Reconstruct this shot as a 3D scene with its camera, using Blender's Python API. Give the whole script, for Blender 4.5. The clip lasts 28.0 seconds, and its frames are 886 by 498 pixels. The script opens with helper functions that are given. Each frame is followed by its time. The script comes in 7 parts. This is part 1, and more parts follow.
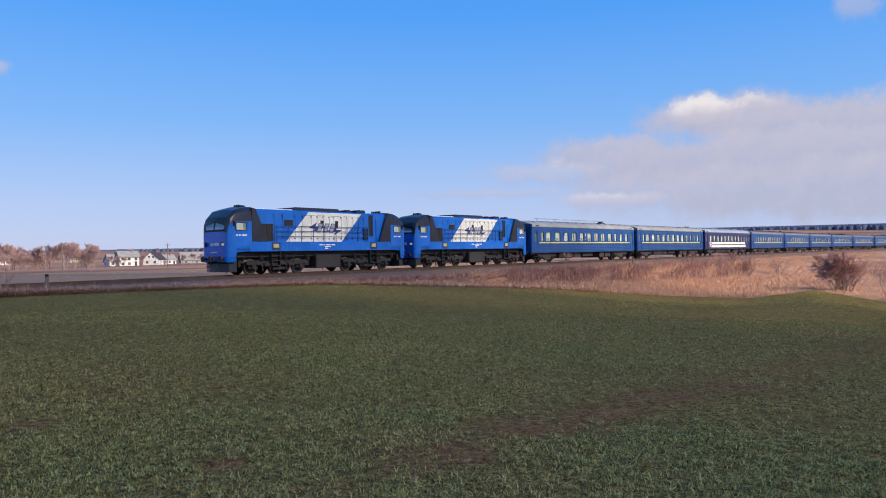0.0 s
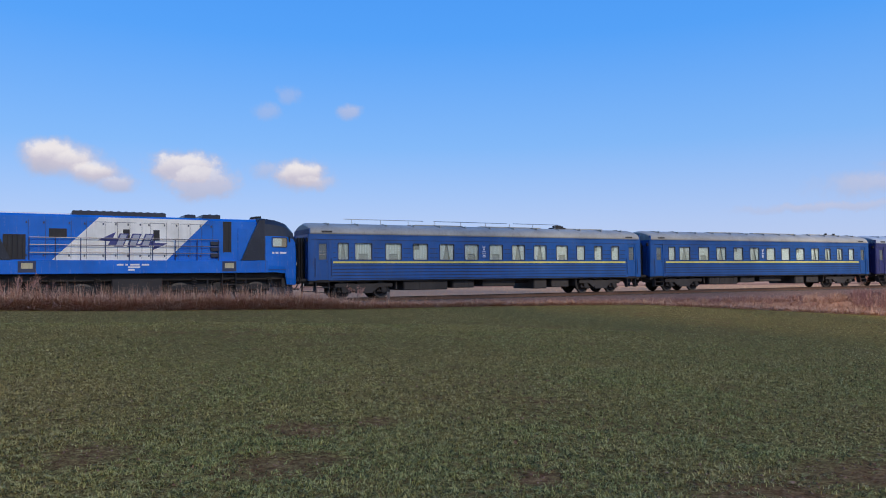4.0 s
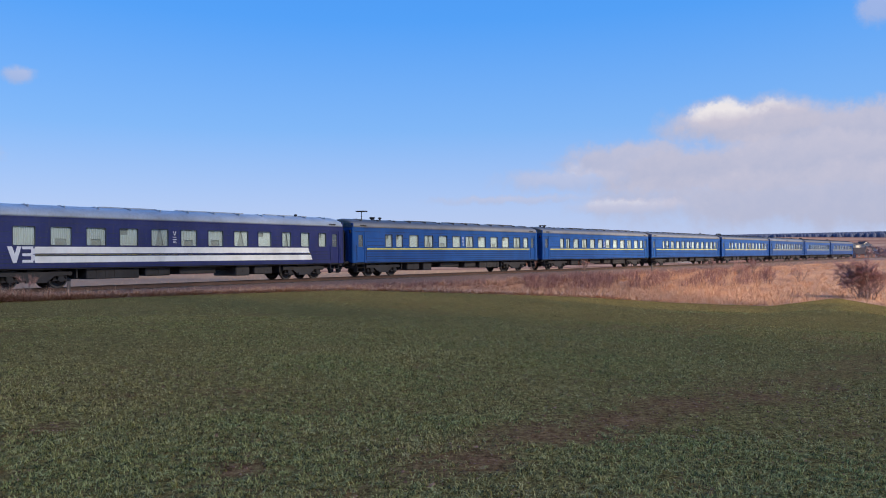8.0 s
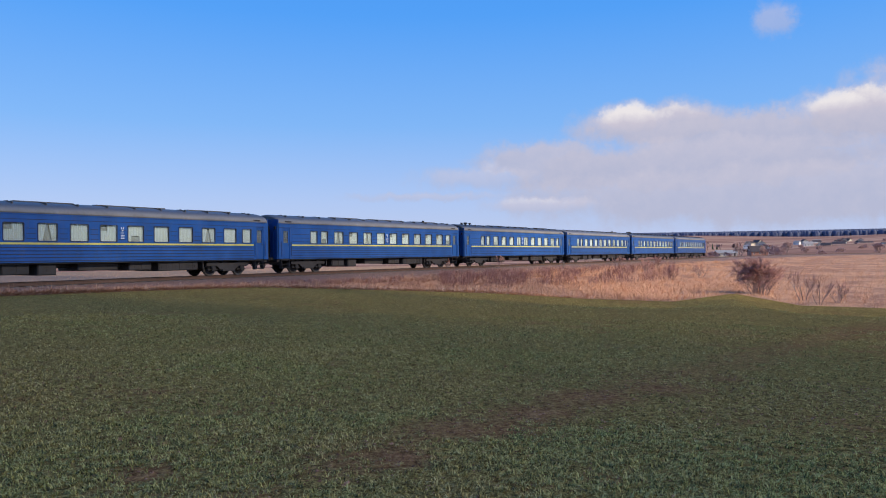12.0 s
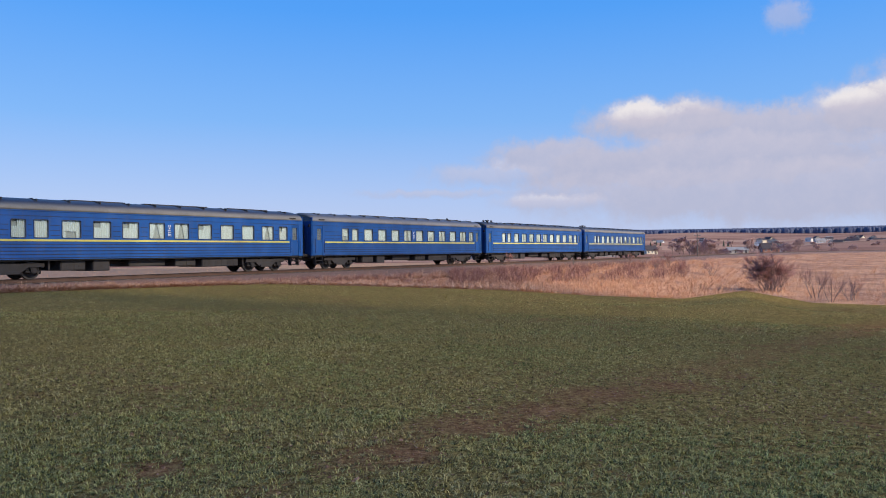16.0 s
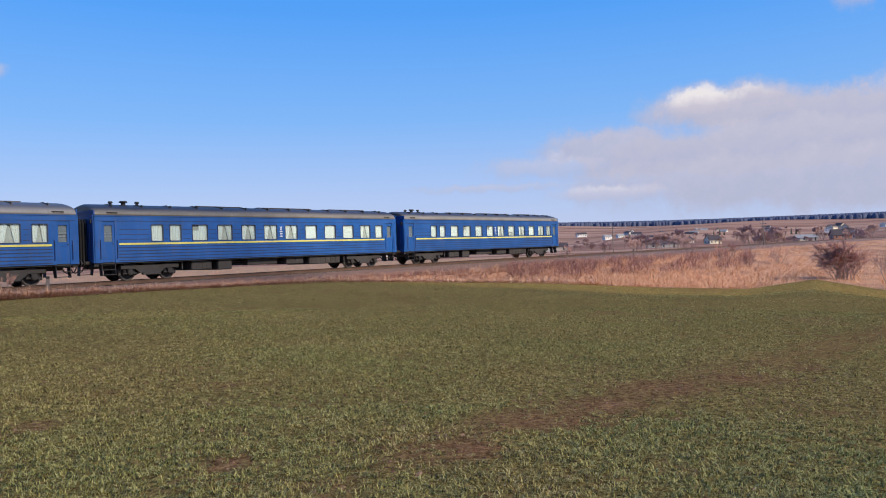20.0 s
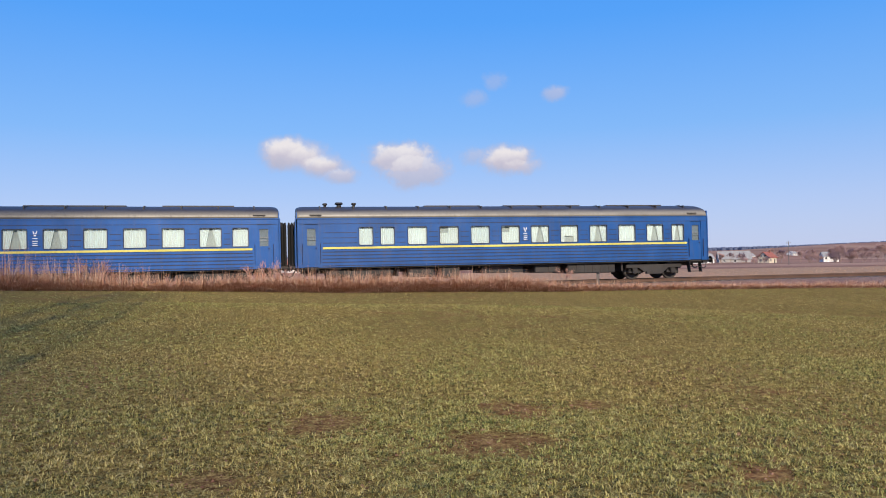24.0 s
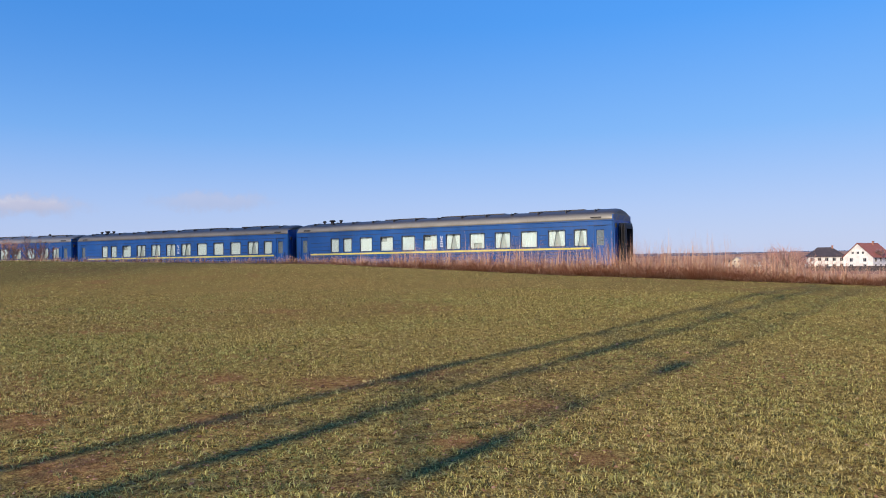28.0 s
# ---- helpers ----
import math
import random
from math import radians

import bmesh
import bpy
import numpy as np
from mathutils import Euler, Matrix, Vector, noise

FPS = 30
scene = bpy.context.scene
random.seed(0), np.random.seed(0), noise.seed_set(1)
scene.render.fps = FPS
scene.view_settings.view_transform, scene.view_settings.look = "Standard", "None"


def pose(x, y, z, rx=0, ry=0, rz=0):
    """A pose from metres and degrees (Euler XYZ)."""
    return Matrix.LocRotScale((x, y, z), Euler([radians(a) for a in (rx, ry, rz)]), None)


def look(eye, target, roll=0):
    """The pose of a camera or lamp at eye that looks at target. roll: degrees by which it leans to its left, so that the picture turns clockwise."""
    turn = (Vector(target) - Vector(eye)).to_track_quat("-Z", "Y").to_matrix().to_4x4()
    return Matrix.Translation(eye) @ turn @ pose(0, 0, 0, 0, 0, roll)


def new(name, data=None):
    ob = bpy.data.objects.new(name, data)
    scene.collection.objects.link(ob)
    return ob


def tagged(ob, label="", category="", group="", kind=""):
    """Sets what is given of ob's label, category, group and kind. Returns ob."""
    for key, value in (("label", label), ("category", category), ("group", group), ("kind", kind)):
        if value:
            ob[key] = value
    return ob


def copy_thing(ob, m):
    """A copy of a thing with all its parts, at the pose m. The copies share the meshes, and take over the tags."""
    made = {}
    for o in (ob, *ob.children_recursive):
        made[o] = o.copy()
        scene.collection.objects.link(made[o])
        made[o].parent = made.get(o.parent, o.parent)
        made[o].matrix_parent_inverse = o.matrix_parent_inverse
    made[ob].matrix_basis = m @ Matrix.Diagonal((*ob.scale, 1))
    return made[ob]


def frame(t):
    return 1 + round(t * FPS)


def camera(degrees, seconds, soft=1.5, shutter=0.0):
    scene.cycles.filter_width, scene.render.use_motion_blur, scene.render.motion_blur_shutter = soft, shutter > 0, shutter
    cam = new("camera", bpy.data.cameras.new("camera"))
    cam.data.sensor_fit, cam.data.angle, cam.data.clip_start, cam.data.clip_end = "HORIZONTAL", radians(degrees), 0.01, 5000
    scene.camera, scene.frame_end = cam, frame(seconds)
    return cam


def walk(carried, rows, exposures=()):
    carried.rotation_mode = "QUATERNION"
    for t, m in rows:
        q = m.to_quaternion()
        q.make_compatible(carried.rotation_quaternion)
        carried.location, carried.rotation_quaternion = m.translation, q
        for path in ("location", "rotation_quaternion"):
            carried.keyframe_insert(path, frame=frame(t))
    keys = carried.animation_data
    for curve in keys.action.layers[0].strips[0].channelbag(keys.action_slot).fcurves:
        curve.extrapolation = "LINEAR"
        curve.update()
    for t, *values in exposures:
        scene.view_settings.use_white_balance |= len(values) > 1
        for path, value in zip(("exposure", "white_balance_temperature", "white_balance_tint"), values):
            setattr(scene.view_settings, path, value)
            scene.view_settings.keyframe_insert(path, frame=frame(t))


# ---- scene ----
# camera: a hand-held pan on one spot (seconds, yaw, pitch, roll)
EXPOSURES = [(0.0, 0.3), (28.0, 0.3)]
cam = camera(62.89, 28.0, soft=1.0)
PATH = [
    (0.0, 0.00, 0.26, 1.01),
    (0.5, 6.63, 0.70, 1.00),
    (1.0, 12.76, 1.17, 0.77),
    (1.5, 19.43, 1.67, 0.66),
    (2.0, 25.90, 2.11, 0.42),
    (2.5, 29.04, 2.26, 0.50),
    (3.0, 29.84, 2.27, 0.51),
    (3.5, 29.16, 2.27, 0.47),
    (4.0, 24.37, 2.12, 0.60),
    (4.5, 18.45, 1.97, 0.62),
    (6.5, 13.51, 1.86, 1.28),
    (7.0, 8.44, 1.49, 1.12),
    (7.5, 5.24, 1.12, 0.83),
    (8.0, 1.37, 0.77, 0.80),
    (8.5, -0.82, 0.70, 0.47),
    (9.0, -1.92, 0.68, 0.37),
    (9.5, -3.21, 0.68, 0.38),
    (10.0, -4.10, 0.65, 0.32),
    (10.5, -4.34, 0.55, 0.44),
    (11.0, -4.77, 0.50, 0.61),
    (11.5, -5.12, 0.40, 0.61),
    (12.0, -5.26, 0.43, 0.65),
    (12.5, -5.30, 0.44, 0.58),
    (14.5, -4.63, 0.48, 0.60),
    (15.0, -4.63, 0.47, 0.57),
    (15.5, -4.53, 0.41, 0.78),
    (16.0, -4.50, 0.19, 0.63),
    (16.5, -4.39, 0.04, 0.77),
    (17.0, -4.14, -0.03, 0.60),
    (17.5, -3.74, -0.07, 0.71),
    (18.0, -3.07, -0.07, 1.06),
    (18.5, -2.16, -0.08, 1.31),
    (19.0, -1.26, -0.03, 1.59),
    (19.5, -0.55, -0.09, 1.68),
    (20.0, 0.02, -0.09, 1.95),
    (20.5, 0.73, 0.01, 2.17),
    (22.5, 12.34, 0.30, 1.61),
    (23.0, 19.20, 0.54, 1.51),
    (23.5, 28.59, 0.77, 1.38),
    (24.0, 40.74, 1.00, 1.16),
    (24.5, 49.19, 1.11, 0.94),
    (25.0, 54.32, 1.18, 0.77),
    (25.5, 61.73, 1.26, 0.50),
    (26.0, 70.51, 1.32, 0.30),
    (26.5, 79.71, 1.44, 0.51),
    (27.0, 85.26, 1.49, 0.66),
    (27.5, 89.29, 1.41, 0.72),
    (28.0, 92.00, 1.25, 0.70),
]
EYE = 1.6
walk(cam, [(t, pose(0, 0, EYE, 90 + p, r, y)) for t, y, p, r in PATH], EXPOSURES)

# ---- world, sun ----
SUN_AZ, SUN_EL = -124.8, 31.0          # degrees: azimuth left of the first view's axis, height

SKY_STRENGTH, SKY_MIX = 0.098, 0.87
SKY_STOPS = [(0.0, (4.4, 5.0, 7.2)), (0.045, (3.5, 4.65, 7.6)), (0.11, (1.7, 3.9, 8.0)), (0.2, (0.62, 3.0, 8.2)), (0.32, (0.25, 2.3, 7.8)), (1.0, (0.3, 1.5, 5.0))]
CLOUD_LIT, CLOUD_MID, CLOUD_DARK = (6.9, 6.55, 6.7), (4.9, 4.65, 5.5), (3.9, 4.0, 5.2)
# heaps as azimuth, height, half width, half height, raggedness, density
CLOUDS = [(52.0, 8.5, 2.2, 1.55, 0.7, 1.0), (50.8, 8.2, 2.5, 1.5, 0.7, 1.0), (49.3, 7.5, 2.4, 1.2, 0.7, 1.0), (47.9, 6.8, 1.8, 0.8, 0.8, 0.8), (43.5, 8.0, 3.0, 1.6, 1.0, 0.95), (42.4, 7.1, 3.0, 1.6, 1.2, 0.8), (34.9, 7.8, 2.7, 1.6, 0.9, 1.0), (34.2, 7.3, 2.6, 1.0, 0.9, 0.9), (37.2, 8.1, 1.9, 0.9, 1.1, 0.5),
          (31.2, 12.6, 1.2, 0.8, 0.7, 0.55), (37.4, 12.5, 1.4, 0.9, 0.9, 0.35), (35.9, 13.6, 1.2, 0.9, 0.9, 0.32),
          (-21.5, 9.4, 7.0, 2.1, 1.0, 0.97), (-19.8, 9.9, 3.6, 1.7, 0.8, 1.0), (-36, 9.0, 9.5, 2.3, 1.2, 1.0), (-33.0, 9.7, 4.0, 1.5, 0.8, 1.0), (-29, 8.2, 14, 2.4, 1.4, 0.92), (-24, 6.2, 19, 2.7, 1.4, 0.92), (-13, 7.0, 6.5, 1.9, 1.2, 0.85),
          (-46, 9.0, 14, 5.0, 2.0, 0.95), (-31, 4.0, 25, 2.8, 1.6, 0.85), (-8.0, 5.9, 6.5, 1.2, 1.3, 0.55), (-8.9, 6.3, 1.0, 1.4, 0.7, 0.6), (-13, 3.7, 6.0, 0.8, 1.0, 0.7), (-4, 4.5, 8.0, 0.5, 1.0, 0.5),
          (-29.7, 16.0, 1.9, 1.5, 1.3, 0.5), (120, 4.4, 4.4, 1.0, 1.2, 0.7), (108, 4.9, 5.5, 0.9, 1.4, 0.4), (-80, 9.0, 25.0, 5.0, 4.0, 0.7), (170, 8.0, 20.0, 4.0, 4.0, 0.5)]

world = bpy.data.worlds.new("world")
scene.world = world
world.use_nodes = True
wt = world.node_tree
wt.nodes.clear()
w_out = wt.nodes.new("ShaderNodeOutputWorld")
w_bg = wt.nodes.new("ShaderNodeBackground")
sky = wt.nodes.new("ShaderNodeTexSky")
sky.sky_type = "NISHITA"
sky.sun_disc = False
sky.sun_elevation = radians(SUN_EL)
sky.sun_rotation = radians(-SUN_AZ)
sky.air_density, sky.dust_density, sky.ozone_density = 1.0, 0.6, 2.0


def wmath(op, a, b=None, c=None):
    n = wt.nodes.new("ShaderNodeMath")
    n.operation = op
    for i, v in enumerate((a, b, c)):
        if v is None:
            continue
        if isinstance(v, (int, float)):
            n.inputs[i].default_value = v
        else:
            wt.links.new(v, n.inputs[i])
    return n.outputs[0]


def wstep(v, lo, hi):
    n = wt.nodes.new("ShaderNodeMapRange")
    n.interpolation_type = "SMOOTHSTEP"
    n.inputs[1].default_value, n.inputs[2].default_value = lo, hi
    wt.links.new(v, n.inputs[0])
    return n.outputs[0]


def wramp(v, stops):
    n = wt.nodes.new("ShaderNodeValToRGB")
    e = n.color_ramp.elements
    while len(e) < len(stops):
        e.new(0.5)
    for el, (p, c) in zip(e, stops):
        el.position, el.color = p, (*c, 1)
    wt.links.new(v, n.inputs[0])
    return n.outputs[0]


def wmix(f, a, b):
    n = wt.nodes.new("ShaderNodeMix")
    n.data_type = "RGBA"
    for sock, v in ((n.inputs["Factor"], f), (n.inputs[6], a), (n.inputs[7], b)):
        if isinstance(v, (int, float)):
            sock.default_value = v
        elif isinstance(v, tuple):
            sock.default_value = (*v, 1)
        else:
            wt.links.new(v, sock)
    return n.outputs[2]


def wnoise(vec, scale, detail, rough):
    n = wt.nodes.new("ShaderNodeTexNoise")
    n.inputs["Scale"].default_value, n.inputs["Detail"].default_value, n.inputs["Roughness"].default_value = scale, detail, rough
    wt.links.new(vec, n.inputs["Vector"])
    return n


w_tc = wt.nodes.new("ShaderNodeTexCoord")
w_sep = wt.nodes.new("ShaderNodeSeparateXYZ")
wt.links.new(w_tc.outputs["Generated"], w_sep.inputs[0])
w_el = wmath("MULTIPLY", wmath("ARCSINE", w_sep.outputs[2]), 56.45)
w_az = wmath("MULTIPLY", wmath("ARCTAN2", wmath("MULTIPLY", w_sep.outputs[0], -1.0), w_sep.outputs[1]), 56.45)
# clear winter sky: deep blue above, pale towards the horizon, over the Sky Texture's own light
w_grad = wramp(wmath("DIVIDE", w_el, 90.0), SKY_STOPS)
w_tint = wmix(SKY_MIX, sky.outputs[0], w_grad)
# the sky is deeper at right angles to the sun
w_deep = wmath("MULTIPLY", wstep(w_az, 58.0, 130.0), wstep(w_el, 4.0, 22.0))
w_tint = wmix(wmath("MULTIPLY", w_deep, 0.68), w_tint, (0.5, 2.0, 5.6))
# clouds: soft heaps in azimuth and height, broken up by noise
n1 = wnoise(w_tc.outputs["Generated"], 14.0, 7.0, 0.62)
n2 = wnoise(w_tc.outputs["Generated"], 45.0, 6.0, 0.65)
w_s1, w_s2 = wt.nodes.new("ShaderNodeSeparateColor"), wt.nodes.new("ShaderNodeSeparateColor")
wt.links.new(n1.outputs["Color"], w_s1.inputs[0])
wt.links.new(n2.outputs["Color"], w_s2.inputs[0])


def cloud_heap(a0, e0, w, h, warp, thick, lo=0.25, hi=1.05):
    """Density of one elliptic heap (degrees), its rim torn by noise."""
    da = wmath("ADD", wmath("SUBTRACT", w_az, a0), wmath("MULTIPLY", wmath("SUBTRACT", w_s2.outputs[0], 0.5), warp * 2.2))
    de = wmath("ADD", wmath("SUBTRACT", w_el, e0), wmath("MULTIPLY", wmath("SUBTRACT", w_s2.outputs[1], 0.5), warp * 1.3))
    q = wmath("ADD", wmath("POWER", wmath("DIVIDE", da, w), 2.0), wmath("POWER", wmath("DIVIDE", de, h), 2.0))
    q = wmath("ADD", wmath("SQRT", q), wmath("MULTIPLY", wmath("SUBTRACT", w_s1.outputs[2], 0.5), 0.9))
    return wmath("MULTIPLY", wmath("SUBTRACT", 1.0, wstep(q, lo, hi)), thick)


w_sum = None
w_light = None
for heap in CLOUDS:
    d = cloud_heap(*heap, lo=0.5 if heap[3] > 1.5 else 0.3)
    lit = wmath("MULTIPLY", d, wstep(wmath("DIVIDE", wmath("SUBTRACT", w_el, heap[1]), heap[3]), *((-0.9, 0.75) if heap[3] < 1.8 else (-0.5, 1.3))))
    if heap[0] < 0 and heap[1] < 9 and heap[3] > 1.8:
        lit = wmath("MULTIPLY", lit, 0.5)
    w_sum = d if w_sum is None else wmath("MAXIMUM", w_sum, d)
    w_light = lit if w_light is None else wmath("MAXIMUM", w_light, lit)
w_ragged = wmath("ADD", w_light, wmath("MULTIPLY", wmath("SUBTRACT", w_s2.outputs[2], 0.5), 0.5))
w_cloud = wramp(w_ragged, [(0.0, CLOUD_DARK), (0.45, CLOUD_MID), (0.85, CLOUD_LIT)])
w_col = wmix(w_sum, w_tint, w_cloud)
wt.links.new(w_col, w_bg.inputs["Color"])
w_bg.inputs["Strength"].default_value = SKY_STRENGTH
wt.links.new(w_bg.outputs[0], w_out.inputs["Surface"])

sun = new("sun", bpy.data.lights.new("sun", "SUN"))
sun.data.energy, sun.data.angle, sun.data.color = 4.1, radians(0.6), (1.0, 0.85, 0.65)
sa = radians(SUN_AZ)
sun_dir = Vector((-math.sin(sa) * math.cos(radians(SUN_EL)), math.cos(sa) * math.cos(radians(SUN_EL)), math.sin(radians(SUN_EL))))
sun.matrix_world = look(sun_dir * 50, (0, 0, 0))

# ---- building helpers ----
def mat_nodes(name):
    m = bpy.data.materials.new(name)
    m.use_nodes = True
    t = m.node_tree
    return m, t, t.nodes["Principled BSDF"]


def mesh_ob(name, bm, material, parent=None, label="", smooth=False):
    me = bpy.data.meshes.new(name)
    if smooth:
        for fc in bm.faces:
            fc.smooth = True
    bm.to_mesh(me)
    bm.free()
    for mm in (material if isinstance(material, (list, tuple)) else [material]):
        me.materials.append(mm)
    ob = new(name, me)
    if parent:
        ob.parent = parent
    if label:
        ob["label"] = label
    return ob


def part(name, bm, material, parent, label="", smooth=False):
    return mesh_ob(name, bm, material, parent, label, smooth)


def empty(name, m=None):
    e = new(name)
    e.empty_display_size = 0.2
    if m is not None:
        e.matrix_basis = m
    return e


def box(bm, x0, x1, y0, y1, z0, z1, mi=0):
    vs = [bm.verts.new((x, y, z)) for x in (x0, x1) for y in (y0, y1) for z in (z0, z1)]
    for q in ((0, 1, 3, 2), (4, 6, 7, 5), (0, 4, 5, 1), (2, 3, 7, 6), (0, 2, 6, 4), (1, 5, 7, 3)):
        bm.faces.new([vs[i] for i in q]).material_index = mi
    return vs


def boxes(*bs, bevel=0.0):
    bm = bmesh.new()
    for b in bs:
        box(bm, *b)
    if bevel:
        bmesh.ops.bevel(bm, geom=bm.edges[:], offset=bevel, segments=1, affect="EDGES")
    return bm


def cyl(bm, p, q, r, n=10, r2=None, caps=True):
    p, q = Vector(p), Vector(q)
    d = (q - p).normalized()
    u = d.orthogonal().normalized()
    v = d.cross(u)
    r2 = r if r2 is None else r2
    a = [bm.verts.new(p + (u * math.cos(2 * math.pi * i / n) + v * math.sin(2 * math.pi * i / n)) * r) for i in range(n)]
    b = [bm.verts.new(q + (u * math.cos(2 * math.pi * i / n) + v * math.sin(2 * math.pi * i / n)) * r2) for i in range(n)]
    for i in range(n):
        bm.faces.new((a[i], a[(i + 1) % n], b[(i + 1) % n], b[i]))
    if caps:
        bm.faces.new(a[::-1])
        bm.faces.new(b)


def tube(bm, pts, r, n=6):
    """One bent tube along the points, closed at its ends."""
    rings, u = [], None
    for i, p in enumerate(pts):
        d = (pts[min(i + 1, len(pts) - 1)] - pts[max(i - 1, 0)]).normalized()
        u = d.orthogonal().normalized() if u is None else (u - d * u.dot(d)).normalized()
        v = d.cross(u)
        rings.append([bm.verts.new(p + (u * math.cos(2 * math.pi * k / n) + v * math.sin(2 * math.pi * k / n)) * r) for k in range(n)])
    for a, b in zip(rings, rings[1:]):
        for k in range(n):
            bm.faces.new((a[k], a[(k + 1) % n], b[(k + 1) % n], b[k]))
    bm.faces.new(rings[0][::-1]), bm.faces.new(rings[-1])


def prism(bm, outline, axis, lo, hi, mi=0):
    """A solid from an outline in the two other axes, between lo and hi along axis 0, 1 or 2."""
    def at(p, h):
        c = list(p)
        c.insert(axis, h)
        return bm.verts.new(c)
    a = [at(p, lo) for p in outline]
    b = [at(p, hi) for p in outline]
    n = len(a)
    fs = [bm.faces.new((a[i], a[(i + 1) % n], b[(i + 1) % n], b[i])) for i in range(n)]
    fs += [bm.faces.new(a[::-1]), bm.faces.new(b)]
    for fc in fs:
        fc.material_index = mi
    return fs


def fix(bm):
    bmesh.ops.recalc_face_normals(bm, faces=bm.faces[:])
    return bm


FAN = 1.015                            # bearings below are read off a slightly narrower fan


# ---- the railway's line ----
KAPPA = np.array([3.28, 1.40, -0.48, -0.24, -0.57, 2.89, 2.60, 3.61, 4.63, 4.6, 4.0]) / 1000
KNOTS = np.array([-260, -150, -80, -30, 10, 45, 80, 120, 180, 260, 420.0])
LINE_S = np.arange(-900.0, 440.0, 1.0)


def lay_line():
    k = np.interp(LINE_S, KNOTS, KAPPA)
    k = np.where(LINE_S < -275, 0.0022, k)
    th = np.concatenate([[0], np.cumsum((k[1:] + k[:-1]) / 2)])
    zero = int(np.argmin(abs(LINE_S)))
    th = th - th[zero] + 4.0205
    dx, dy = np.cos(th), np.sin(th)
    x = np.concatenate([[0], np.cumsum((dx[1:] + dx[:-1]) / 2)])
    y = np.concatenate([[0], np.cumsum((dy[1:] + dy[:-1]) / 2)])
    return x - x[zero] + 7.357, y - y[zero] + 72.527, th


LINE_X, LINE_Y, LINE_TH = lay_line()


def rail_z(s):
    return 0.343 + 0.00040 * np.clip(s, -400, 300)


def on_line(s, side=0.0, up=0.0):
    x, y, th = (float(np.interp(s, LINE_S, a)) for a in (LINE_X, LINE_Y, LINE_TH))
    return Vector((x - math.sin(th) * side, y + math.cos(th) * side, float(rail_z(s)) + up))


def travelled(t):
    """How far along the line the front of the first coach has come."""
    return 12.686 * t - 0.03000 * t * t - 0.000290 * t ** 3


def stood(s, half):
    """Pose of a vehicle whose two bogies stand half metres before and behind s."""
    a, b = on_line(s - half), on_line(s + half)
    d = b - a
    m = (a + b) / 2
    return pose(m.x, m.y, m.z, 0, -math.degrees(math.atan2(d.z, d.xy.length)), math.degrees(math.atan2(d.y, d.x)))

# ---- materials ----
def nd(t, kind, **kw):
    n = t.nodes.new(kind)
    for k, v in kw.items():
        n.inputs[k].default_value = v
    return n


def noise_of(t, scale, detail=4.0, rough=0.55, coord="Object"):
    tc = t.nodes.new("ShaderNodeTexCoord")
    n = nd(t, "ShaderNodeTexNoise", Scale=scale, Detail=detail, Roughness=rough)
    t.links.new(tc.outputs[coord], n.inputs["Vector"])
    return n


def ramp(t, src, stops):
    r = t.nodes.new("ShaderNodeValToRGB")
    e = r.color_ramp.elements
    while len(e) < len(stops):
        e.new(0.5)
    for el, (p, c) in zip(e, stops):
        el.position = p
        el.color = (*c, 1) if len(c) == 3 else c
    t.links.new(src, r.inputs["Fac"])
    return r


def mixc(t, fac, a, b, mode="MIX"):
    m = t.nodes.new("ShaderNodeMix")
    m.data_type, m.blend_type = "RGBA", mode
    for sock, v in ((m.inputs["Factor"], fac), (m.inputs[6], a), (m.inputs[7], b)):
        if isinstance(v, (int, float)):
            sock.default_value = v
        elif isinstance(v, tuple):
            sock.default_value = (*v, 1)
        else:
            t.links.new(v, sock)
    return m.outputs[2]


def bump(t, b, src, strength, dist):
    n = nd(t, "ShaderNodeBump", Strength=strength, Distance=dist)
    t.links.new(src, n.inputs["Height"])
    t.links.new(n.outputs[0], b.inputs["Normal"])


